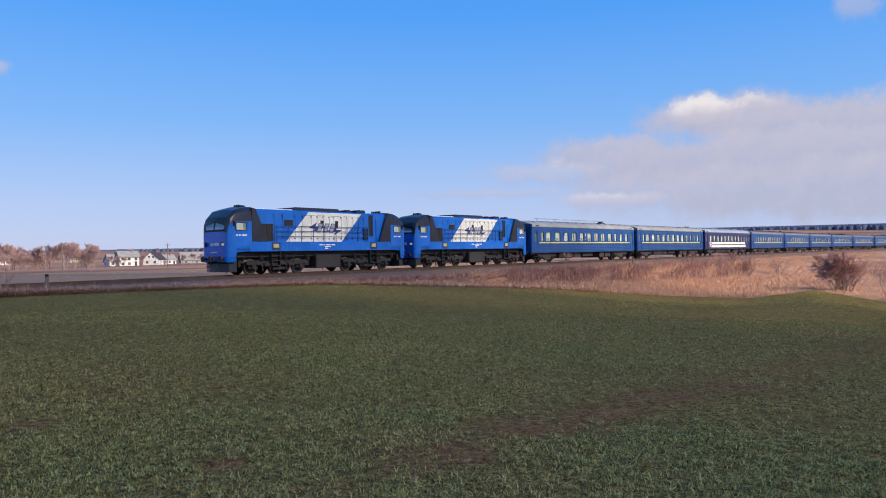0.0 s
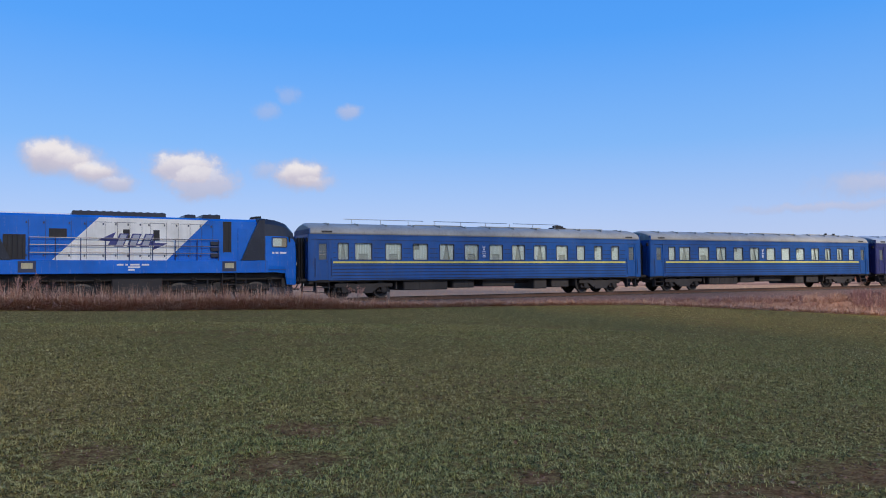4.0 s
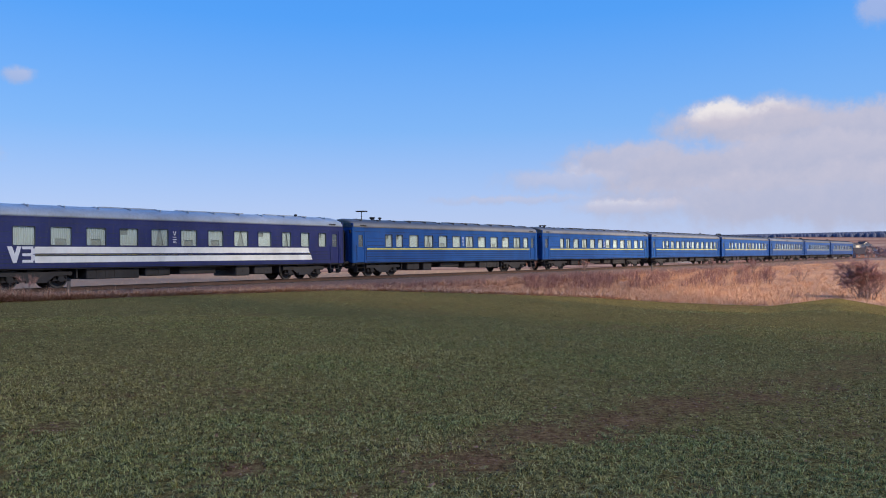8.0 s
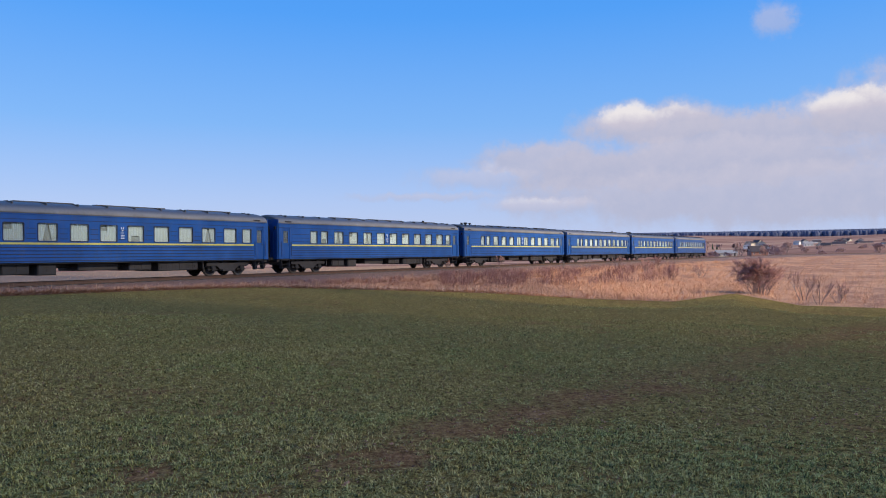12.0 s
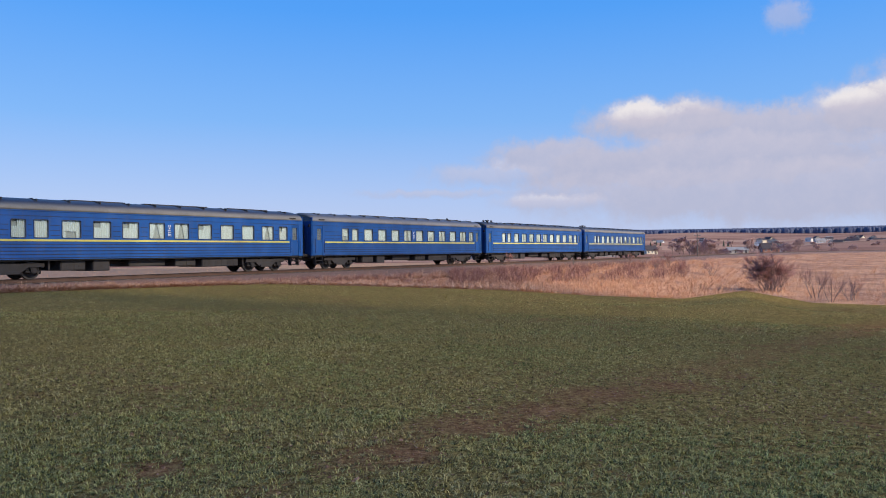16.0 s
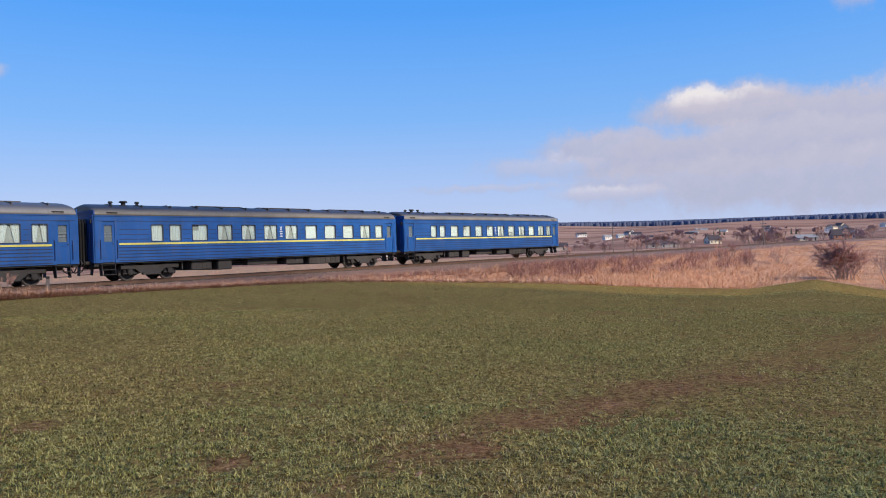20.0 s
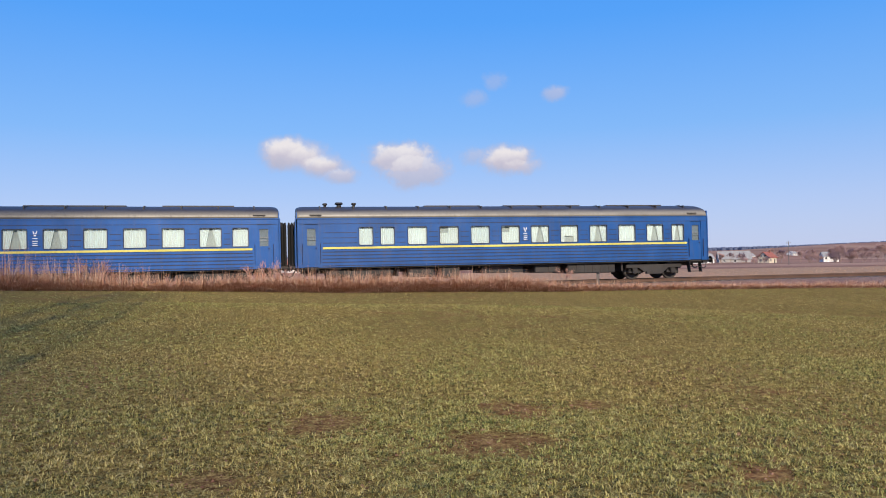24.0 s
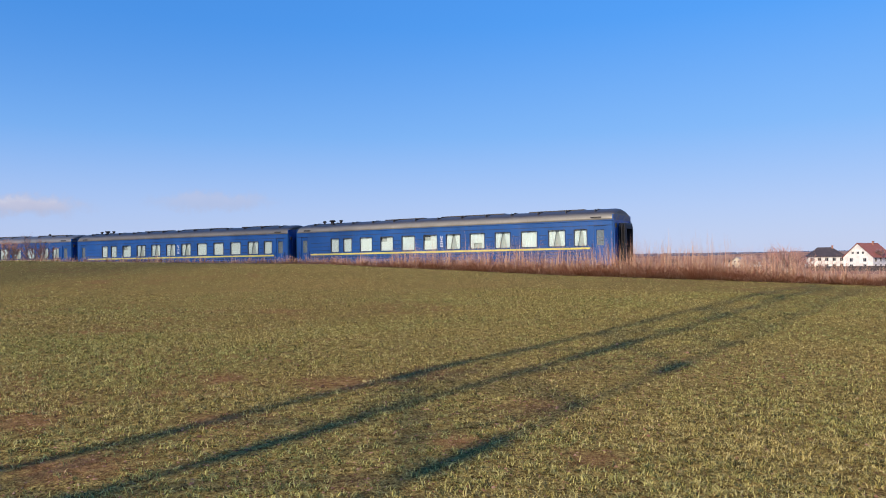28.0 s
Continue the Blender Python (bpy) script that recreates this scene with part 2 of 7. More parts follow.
def paint(name, c, dirt=(0.10, 0.085, 0.07), rough=0.38, amount=0.45, metal=0.0, vary=0.0, crown_shade=None):
    """Old vehicle paint: faded in clouds, dusted in streaks, slightly wavy sheet; a roof's crown can be painted darker,
    as shading.
    """
    m, t, b = mat_nodes(name)
    big = noise_of(t, 0.7, 5)
    fine = noise_of(t, 9.0, 6, 0.65)
    tc = t.nodes.new("ShaderNodeTexCoord")
    mp = t.nodes.new("ShaderNodeMapping")
    mp.inputs["Scale"].default_value = (6.0, 6.0, 0.5)
    t.links.new(tc.outputs["Object"], mp.inputs["Vector"])
    st = nd(t, "ShaderNodeTexNoise", Scale=1.6, Detail=5.0, Roughness=0.6)
    t.links.new(mp.outputs[0], st.inputs["Vector"])
    faded = tuple(min(1, v * 1.18 + 0.012) for v in c)
    dark = tuple(v * 0.8 for v in c)
    col = ramp(t, big.outputs[0], [(0.3, dark), (0.5, c), (0.75, faded)]).outputs[0]
    mask = t.nodes.new("ShaderNodeMath")
    mask.operation = "MULTIPLY"
    r1 = ramp(t, st.outputs[0], [(0.48, (0, 0, 0)), (0.72, (1, 1, 1))])
    r2 = ramp(t, fine.outputs[0], [(0.35, (0.2, 0.2, 0.2)), (0.7, (1, 1, 1))])
    t.links.new(r1.outputs[0], mask.inputs[0])
    t.links.new(r2.outputs[0], mask.inputs[1])
    sc = t.nodes.new("ShaderNodeMath")
    sc.operation = "MULTIPLY"
    sc.inputs[1].default_value = amount
    t.links.new(mask.outputs[0], sc.inputs[0])
    col = mixc(t, sc.outputs[0], col, dirt)
    # roof shading as colour: dark crown above, lighter band along the eaves
    if crown_shade:
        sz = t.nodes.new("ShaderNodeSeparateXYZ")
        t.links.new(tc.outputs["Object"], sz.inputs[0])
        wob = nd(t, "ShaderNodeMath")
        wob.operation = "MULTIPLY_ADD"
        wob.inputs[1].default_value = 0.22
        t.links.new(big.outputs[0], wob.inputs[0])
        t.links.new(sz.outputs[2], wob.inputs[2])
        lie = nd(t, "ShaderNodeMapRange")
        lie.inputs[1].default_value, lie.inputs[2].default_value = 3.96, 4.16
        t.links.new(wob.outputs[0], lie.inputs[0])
        col = mixc(t, lie.outputs[0], col, crown_shade)
    if vary:
        oi = t.nodes.new("ShaderNodeObjectInfo")
        hsv = nd(t, "ShaderNodeHueSaturation")
        mr = nd(t, "ShaderNodeMapRange")
        mr.inputs[3].default_value, mr.inputs[4].default_value = 1 - vary, 1 + vary
        t.links.new(oi.outputs["Random"], mr.inputs[0])
        t.links.new(mr.outputs[0], hsv.inputs["Value"])
        t.links.new(col, hsv.inputs["Color"])
        col = hsv.outputs[0]
    t.links.new(col, b.inputs["Base Color"])
    rr = nd(t, "ShaderNodeMapRange")
    rr.inputs[3].default_value, rr.inputs[4].default_value = rough - 0.08, rough + 0.3
    t.links.new(sc.outputs[0], rr.inputs[0])
    t.links.new(rr.outputs[0], b.inputs["Roughness"])
    b.inputs["Metallic"].default_value = metal
    bump(t, b, big.outputs[0], 0.25, 0.02)
    return m


M_BLUE = paint("coach_blue_paint", (0.003, 0.080, 0.305), rough=0.5, vary=0.12)
M_NAVY = paint("coach_navy_paint", (0.018, 0.026, 0.13))
M_LOCO = paint("loco_blue_paint", (0.003, 0.145, 0.60), amount=0.25, rough=0.32)
M_WHITE = paint("white_paint", (0.88, 0.87, 0.79), dirt=(0.42, 0.38, 0.32), amount=0.3)
M_YELLOW = paint("yellow_paint", (0.68, 0.60, 0.14), amount=0.25)
M_ROOF = paint("roof_grey_paint", (0.23, 0.22, 0.205), dirt=(0.13, 0.13, 0.11), rough=0.5, amount=0.6, crown_shade=(0.11, 0.10, 0.09))
M_ROOF_PALE = paint("roof_pale_grey_paint", (0.34, 0.335, 0.30), dirt=(0.14, 0.12, 0.10), rough=0.6, amount=0.6)
M_ROOF_DARK = paint("roof_dark_paint", (0.17, 0.155, 0.13), dirt=(0.08, 0.07, 0.06), rough=0.5, amount=0.7, crown_shade=(0.045, 0.038, 0.034))
M_ROOF_BLUE = paint("roof_blue_grey_paint", (0.36, 0.40, 0.44), dirt=(0.16, 0.15, 0.14), rough=0.45, amount=0.5)
M_ROOF_BROWN = paint("roof_brown_grey_paint", (0.215, 0.20, 0.17), dirt=(0.13, 0.11, 0.09), rough=0.5, amount=0.6, crown_shade=(0.05, 0.042, 0.037))
M_CAP = paint("loco_black_paint", (0.022, 0.026, 0.04), rough=0.4, amount=0.3)
M_DARK = paint("underframe_grime", (0.026, 0.023, 0.022), dirt=(0.055, 0.043, 0.036), rough=0.75, amount=0.8)
M_RUBBER = paint("black_rubber", (0.014, 0.014, 0.016), rough=0.7, amount=0.4)
M_STEEL = paint("bare_steel", (0.45, 0.44, 0.42), rough=0.35, amount=0.5, metal=0.9)
M_TREAD = paint("wheel_tread_steel", (0.10, 0.09, 0.08), rough=0.5, amount=0.6, metal=0.5)
M_RAIL = paint("rusty_rail_steel", (0.12, 0.068, 0.045), dirt=(0.06, 0.035, 0.025), rough=0.6, amount=0.6, metal=0.3)
M_SLEEPER = paint("weathered_concrete", (0.17, 0.145, 0.125), dirt=(0.07, 0.05, 0.04), rough=0.85, amount=0.7)
M_PLATE = paint("pale_yellow_plate", (0.55, 0.5, 0.3), amount=0.4)
M_LAMP = paint("lamp_lens", (0.7, 0.7, 0.66), rough=0.15, amount=0.1)
M_ARROW = paint("dark_violet_paint", (0.045, 0.05, 0.19), amount=0.2)
M_SILVER = paint("silver_paint", (0.42, 0.44, 0.5), amount=0.2)
# for seams and frames, and for the shade painted under the coach ribs
M_SEAM = paint("dark_blue_grime_and_shade", (0.02, 0.035, 0.085), rough=0.6, amount=0.5)
M_RAILING = paint("dark_blue_railing", (0.012, 0.03, 0.11), amount=0.3)
M_BLIND = paint("dull_blind_cloth", (0.36, 0.41, 0.43), rough=0.8, amount=0.3)
M_INSIDE = paint("dim_interior_panel", (0.34, 0.31, 0.25), rough=0.7, amount=0.3)
M_DOORBLIND = paint("grey_blue_blind", (0.15, 0.19, 0.25), rough=0.7, amount=0.3)
M_BRAND = paint("white_lettering", (0.8, 0.8, 0.8), amount=0.15)


def curtain_mat():
    m, t, b = mat_nodes("pale_curtain_cloth")
    n = noise_of(t, 3.0, 4)
    oi = t.nodes.new("ShaderNodeObjectInfo")
    r = ramp(t, oi.outputs["Random"], [(0.0, (0.50, 0.59, 0.66)), (0.3, (0.62, 0.71, 0.77)), (0.7, (0.70, 0.78, 0.83)), (1.0, (0.56, 0.62, 0.66))])
    t.links.new(mixc(t, n.outputs[0], r.outputs[0], (0.62, 0.71, 0.75)), b.inputs["Base Color"])
    b.inputs["Roughness"].default_value = 0.85
    return m


M_CURTAIN = curtain_mat()


def glass_mat(name, tint, gloss=0.04):
    m, t, b = mat_nodes(name)
    t.nodes.remove(b)
    tr = nd(t, "ShaderNodeBsdfTransparent")
    tr.inputs[0].default_value = (*tint, 1)
    gl = nd(t, "ShaderNodeBsdfGlossy", Roughness=gloss)
    fr = nd(t, "ShaderNodeFresnel", IOR=1.5)
    mx = nd(t, "ShaderNodeMixShader")
    t.links.new(fr.outputs[0], mx.inputs[0])
    t.links.new(tr.outputs[0], mx.inputs[1])
    t.links.new(gl.outputs[0], mx.inputs[2])
    t.links.new(mx.outputs[0], t.nodes["Material Output"].inputs["Surface"])
    return m


def clear_mat():
    m, t, b = mat_nodes("inner_glass_face")
    t.nodes.remove(b)
    tr = nd(t, "ShaderNodeBsdfTransparent")
    tr.inputs[0].default_value = (0.97, 0.98, 0.97, 1)
    t.links.new(tr.outputs[0], t.nodes["Material Output"].inputs["Surface"])
    return m


M_CLEAR = clear_mat()
M_GLASS = glass_mat("window_glass", (0.86, 0.9, 0.88))
M_TINT = glass_mat("dark_cab_glass", (0.35, 0.4, 0.42))


# bare reddish spots in the crop: x, y, half width
BARE = [(-8.2, -1.6, 0.42), (-6.3, -4.0, 0.45), (-8.4, -2.8, 0.3), (-5.4, 0.9, 0.26), (-4.9, -0.8, 0.25), (-7.0, 0.6, 0.4), (-5.8, -0.1, 0.2), (-5.0, -2.9, 0.4), (-3.8, 5.0, 0.42), (0.8, 7.2, 0.55), (-4.4, 6.2, 0.4),
        (1.7, 7.9, 0.45), (2.5, 8.9, 0.6), (3.9, 9.3, 0.5), (-1.7, 5.6, 0.25), (-5.3, 4.3, 0.35), (-4.6, 2.8, 0.3), (-3.6, 5.3, 0.3), (-5.4, 4.5, 0.4), (-3.9, 6.9, 0.3), (5.0, 10.2, 0.4), (0.2, 6.0, 0.3), (-6.6, -2.4, 0.3)]


def field_mat():
    """Thin winter wheat over reddish soil: bare spots, rows and clods."""
    m, t, b = mat_nodes("winter_wheat_soil")
    big = noise_of(t, 0.09, 5, 0.6)
    mid = noise_of(t, 0.9, 5, 0.65)
    fine = noise_of(t, 14.0, 6, 0.7)
    rough_grain = noise_of(t, 12.0, 8, 0.8)
    fine_grain = noise_of(t, 52.0, 5, 0.8)

    def mth(op, a, c=None):
        n = t.nodes.new("ShaderNodeMath")
        n.operation = op
        for i, v in enumerate((a, c)):
            if isinstance(v, (int, float)):
                n.inputs[i].default_value = v
            elif v is not None:
                t.links.new(v, n.inputs[i])
        return n.outputs[0]
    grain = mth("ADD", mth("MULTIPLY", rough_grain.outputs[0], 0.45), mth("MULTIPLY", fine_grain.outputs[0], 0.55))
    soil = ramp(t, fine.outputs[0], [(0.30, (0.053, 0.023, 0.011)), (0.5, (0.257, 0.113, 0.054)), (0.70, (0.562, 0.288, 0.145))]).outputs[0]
    # the near-black stops put shaded gaps between plants into the colour
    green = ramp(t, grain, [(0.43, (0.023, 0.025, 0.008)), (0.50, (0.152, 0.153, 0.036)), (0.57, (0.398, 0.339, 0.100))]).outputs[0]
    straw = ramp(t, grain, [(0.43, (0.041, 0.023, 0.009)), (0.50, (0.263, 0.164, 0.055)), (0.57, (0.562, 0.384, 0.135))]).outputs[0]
    tone = ramp(t, mth("ADD", mth("MULTIPLY", big.outputs[0], 0.6), mth("MULTIPLY", mid.outputs[0], 0.4)), [(0.38, (0.15, 0.15, 0.15)), (0.6, (0.9, 0.9, 0.9))]).outputs[0]
    crop = mixc(t, tone, green, straw)
    cover = ramp(t, mth("MULTIPLY", mth("ADD", big.outputs[0], mid.outputs[0]), 0.5), [(0.38, (0.35, 0.35, 0.35)), (0.46, (0.8, 0.8, 0.8)), (0.56, (1, 1, 1))])
    clod = ramp(t, fine.outputs[0], [(0.28, (0, 0, 0)), (0.42, (1, 1, 1))])
    f = mth("MULTIPLY", cover.outputs[0], clod.outputs[0])
    # a worn wheel track crosses the field
    tc = t.nodes.new("ShaderNodeTexCoord")
    sp = t.nodes.new("ShaderNodeSeparateXYZ")
    t.links.new(tc.outputs["Object"], sp.inputs[0])
    d = mth("SUBTRACT", mth("MULTIPLY", sp.outputs[0], 0.695), mth("MULTIPLY", mth("SUBTRACT", sp.outputs[1], 6.3), 0.719))
    d = mth("ABSOLUTE", mth("ADD", d, mth("MULTIPLY", mth("SUBTRACT", mid.outputs[0], 0.5), 2.6)))
    side = t.nodes.new("ShaderNodeClamp")
    t.links.new(mth("MULTIPLY", sp.outputs[0], -0.6), side.inputs[0])
    worn = ramp(t, mth("ADD", d, side.outputs[0]), [(0.05, (0.62, 0.62, 0.62)), (0.8, (1, 1, 1))])
    g2 = mth("MULTIPLY", f, worn.outputs[0])
    # bare spots
    near = None
    for x, y, r in BARE:
        q = mth("SQRT", mth("ADD", mth("POWER", mth("SUBTRACT", sp.outputs[0], x), 2.0), mth("POWER", mth("SUBTRACT", sp.outputs[1], y), 2.0)))
        q = mth("DIVIDE", q, r)
        near = q if near is None else mth("MINIMUM", near, q)
    near = mth("ADD", near, mth("ADD", mth("MULTIPLY", mth("SUBTRACT", mid.outputs[0], 0.5), 3.4), mth("MULTIPLY", mth("SUBTRACT", fine.outputs[0], 0.5), 5.0)))
    bare = ramp(t, mth("MULTIPLY", near, 0.5), [(0.05, (0.45, 0.45, 0.45)), (0.6, (1, 1, 1))])
    g3 = mth("MULTIPLY", g2, bare.outputs[0])
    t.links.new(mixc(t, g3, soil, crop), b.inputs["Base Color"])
    b.inputs["Roughness"].default_value = 1.0
    b.inputs["Specular IOR Level"].default_value = 0.0
    bump(t, b, fine.outputs[0], 0.8, 0.07)
    return m


def bank_mat():
    m, t, b = mat_nodes("dry_grass_litter")
    a = noise_of(t, 0.16, 5, 0.6)
    c = noise_of(t, 2.6, 6, 0.7)
    d = noise_of(t, 18.0, 4, 0.7)
    dry = ramp(t, c.outputs[0], [(0.3, (0.38, 0.18, 0.10)), (0.5, (0.58, 0.32, 0.185)), (0.72, (0.71, 0.45, 0.27))]).outputs[0]
    red = ramp(t, d.outputs[0], [(0.3, (0.24, 0.115, 0.075)), (0.7, (0.44, 0.245, 0.155))]).outputs[0]
    f = ramp(t, a.outputs[0], [(0.42, (0, 0, 0)), (0.58, (1, 1, 1))]).outputs[0]
    t.links.new(mixc(t, f, dry, red), b.inputs["Base Color"])
    b.inputs["Roughness"].default_value = 0.95
    b.inputs["Specular IOR Level"].default_value = 0.1
    bump(t, b, c.outputs[0], 0.8, 0.25)
    return m


def ballast_mat():
    m, t, b = mat_nodes("crushed_stone_ballast")
    tc = t.nodes.new("ShaderNodeTexCoord")
    v = nd(t, "ShaderNodeTexVoronoi", Scale=14.0)
    t.links.new(tc.outputs["Object"], v.inputs["Vector"])
    n = noise_of(t, 0.6, 4)
    c = ramp(t, v.outputs["Color"], [(0.0, (0.10, 0.06, 0.045)), (0.5, (0.23, 0.145, 0.11)), (1.0, (0.34, 0.24, 0.19))]).outputs[0]
    t.links.new(mixc(t, n.outputs[0], c, (0.19, 0.10, 0.07)), b.inputs["Base Color"])
    b.inputs["Roughness"].default_value = 0.9
    bump(t, b, v.outputs["Distance"], 0.8, 0.05)
    return m


def far_mat():
    """Ploughed, fallow and pale winter fields in large parcels."""
    m, t, b = mat_nodes("far_farmland")
    tc = t.nodes.new("ShaderNodeTexCoord")
    mp = t.nodes.new("ShaderNodeMapping")
    mp.inputs["Rotation"].default_value = (0, 0, 0.5)
    mp.inputs["Scale"].default_value = (0.0032, 0.0085, 0.0)
    t.links.new(tc.outputs["Object"], mp.inputs["Vector"])
    v = nd(t, "ShaderNodeTexVoronoi", Scale=1.0)
    v.distance = "MANHATTAN"
    t.links.new(mp.outputs[0], v.inputs["Vector"])
    sep = t.nodes.new("ShaderNodeSeparateColor")
    t.links.new(v.outputs["Color"], sep.inputs[0])
    par = ramp(t, sep.outputs[0], [(0.0, (0.175, 0.082, 0.061)), (0.3, (0.323, 0.172, 0.122)), (0.5, (0.457, 0.274, 0.185)), (0.7, (0.282, 0.182, 0.122)), (0.85, (0.538, 0.354, 0.246)), (1.0, (0.202, 0.108, 0.084))])
    par.color_ramp.interpolation = "CONSTANT"
    n = noise_of(t, 0.02, 6, 0.65)
    d = noise_of(t, 0.6, 5, 0.7)
    k = ramp(t, n.outputs[0], [(0.35, (0.190, 0.095, 0.071)), (0.65, (0.370, 0.223, 0.159))]).outputs[0]
    col = mixc(t, 0.45, par.outputs[0], k)
    col = mixc(t, 0.3, col, ramp(t, d.outputs[0], [(0.3, (0.134, 0.067, 0.051)), (0.7, (0.448, 0.275, 0.195))]).outputs[0])
    t.links.new(col, b.inputs["Base Color"])
    b.inputs["Roughness"].default_value = 1.0
    b.inputs["Specular IOR Level"].default_value = 0.05
    return m


def stubble_mat():
    """Bleached dry meadow just beyond the line."""
    m, t, b = mat_nodes("bleached_meadow")
    a, c = noise_of(t, 0.05, 5, 0.6), noise_of(t, 1.7, 6, 0.7)
    tan = ramp(t, c.outputs[0], [(0.3, (0.27, 0.155, 0.09)), (0.5, (0.38, 0.24, 0.145)), (0.72, (0.48, 0.33, 0.21))]).outputs[0]
    f = ramp(t, a.outputs[0], [(0.45, (0, 0, 0)), (0.7, (0.7, 0.7, 0.7))]).outputs[0]
    t.links.new(mixc(t, f, tan, (0.40, 0.24, 0.16)), b.inputs["Base Color"])
    b.inputs["Roughness"].default_value = 1.0
    b.inputs["Specular IOR Level"].default_value = 0.05
    bump(t, b, c.outputs[0], 0.5, 0.2)
    return m


M_FIELD, M_BANK, M_BALLAST, M_FAR, M_STUBBLE = field_mat(), bank_mat(), ballast_mat(), far_mat(), stubble_mat()


def blade_mat(name, stops):
    m, t, b = mat_nodes(name)
    g = t.nodes.new("ShaderNodeNewGeometry")
    r = ramp(t, g.outputs["Random Per Island"], stops)
    t.links.new(r.outputs[0], b.inputs["Base Color"])
    b.inputs["Roughness"].default_value = 0.75
    b.inputs["Specular IOR Level"].default_value = 0.15
    return m


def wheat_mat():
    """Young wheat: each plant has its own tone, its dark end painting the shade between tufts; the stand turns from
    blue-green to straw in patches.
    """
    m, t, b = mat_nodes("wheat_blades")
    plant, patch = noise_of(t, 9.0, 3.0, 0.7), noise_of(t, 0.28, 4.0, 0.6)
    g = t.nodes.new("ShaderNodeNewGeometry")
    mix = nd(t, "ShaderNodeMath")
    mix.operation = "MULTIPLY_ADD"
    mix.inputs[1].default_value = 0.34
    t.links.new(g.outputs["Random Per Island"], mix.inputs[0])
    mul = nd(t, "ShaderNodeMath")
    mul.operation = "MULTIPLY"
    mul.inputs[1].default_value = 0.66
    t.links.new(plant.outputs[0], mul.inputs[0])
    t.links.new(mul.outputs[0], mix.inputs[2])
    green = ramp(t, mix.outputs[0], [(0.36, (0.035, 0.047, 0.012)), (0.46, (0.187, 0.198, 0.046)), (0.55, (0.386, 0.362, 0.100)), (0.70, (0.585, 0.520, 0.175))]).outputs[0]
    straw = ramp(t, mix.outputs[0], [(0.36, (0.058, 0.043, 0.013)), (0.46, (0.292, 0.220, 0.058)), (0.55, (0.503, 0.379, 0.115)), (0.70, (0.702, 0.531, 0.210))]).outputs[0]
    f = ramp(t, patch.outputs[0], [(0.38, (0, 0, 0)), (0.62, (0.9, 0.9, 0.9))]).outputs[0]
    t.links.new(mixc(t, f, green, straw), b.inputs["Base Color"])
    b.inputs["Roughness"].default_value = 0.7
    b.inputs["Specular IOR Level"].default_value = 0.2
    return m


M_WHEAT = wheat_mat()
M_CLOD = blade_mat("soil_clods", [(0.0, (0.10, 0.045, 0.025)), (0.5, (0.24, 0.115, 0.066)), (1.0, (0.42, 0.24, 0.15))])
M_DRY = blade_mat("dry_grass_blades", [(0.0, (0.36, 0.17, 0.105)), (0.3, (0.48, 0.25, 0.165)), (0.6, (0.59, 0.345, 0.23)), (0.85, (0.67, 0.45, 0.31)), (1.0, (0.76, 0.58, 0.42))])
M_TWIG = blade_mat("bare_twigs", [(0.0, (0.30, 0.18, 0.17)), (0.5, (0.42, 0.275, 0.26)), (1.0, (0.52, 0.375, 0.35))])
M_STRAW = blade_mat("pale_straw_blades", [(0.0, (0.60, 0.29, 0.155)), (0.4, (0.71, 0.385, 0.22)), (0.75, (0.78, 0.46, 0.27)), (1.0, (0.85, 0.57, 0.36))])
M_TWIG_DARK = blade_mat("dark_bare_twigs", [(0.0, (0.36, 0.165, 0.13)), (0.5, (0.50, 0.26, 0.205)), (1.0, (0.62, 0.37, 0.29))])
M_BRUSH = blade_mat("mauve_brushwood", [(0.0, (0.22, 0.10, 0.085)), (0.5, (0.33, 0.165, 0.135)), (1.0, (0.44, 0.25, 0.20))])
M_BARK = paint("grey_brown_bark", (0.32, 0.22, 0.185), dirt=(0.16, 0.105, 0.09), rough=0.9, amount=0.7)
# blue of the distant haze mixed into the woods' own colour
M_WOODS = blade_mat("hazy_leafless_far_woods", [(0.0, (0.085, 0.10, 0.155)), (1.0, (0.10, 0.115, 0.175))])
M_CONIFER = blade_mat("dark_conifer_needles", [(0.0, (0.012, 0.025, 0.016)), (1.0, (0.035, 0.055, 0.03))])

# ---- the lie of the land (azimuth in degrees left of the first view's axis) ----
EDGE = [(-140, -2.0, 60), (-60, -3.6, 60), (-40, -4.0, 60), (-31, -3.9, 62), (-26.7, -3.1, 72), (-22.4, -3.75, 63), (-16, -3.55, 60),
        (-9, -3.1, 56), (9, -2.34, 48), (31, -2.5, 38), (48, -2.25, 35.5), (62, -1.7, 35), (81, -0.95, 38), (100, 0.15, 46), (122, 0.6, 60), (170, 0.5, 70), (220, -2.0, 60)]
RIDGE = [(-180, 1.0), (-60, 1.8), (-36, 1.05), (-20, 1.1), (-13, 1.22), (-7, 1.36), (-2, 1.08), (4, 0.75), (15, 0.5), (40, 0.4), (62, 0.5), (90, 0.5), (120, 0.7), (180, 1.0)]


def wrap(az, lo=-142.1):
    return (np.asarray(az) - lo) % 360 + lo


def edge_el(az):
    return np.interp(wrap(az), [e[0] * FAN for e in EDGE], [e[1] for e in EDGE])


line_az = np.degrees(np.arctan2(-LINE_X, LINE_Y))
line_r = np.hypot(LINE_X, LINE_Y)
pick = (LINE_S > -850) & (LINE_S < 215)
l_az, l_r = line_az[pick], line_r[pick]
l_cross = np.abs(np.sin(np.arctan2(LINE_Y, LINE_X) - LINE_TH))[pick]
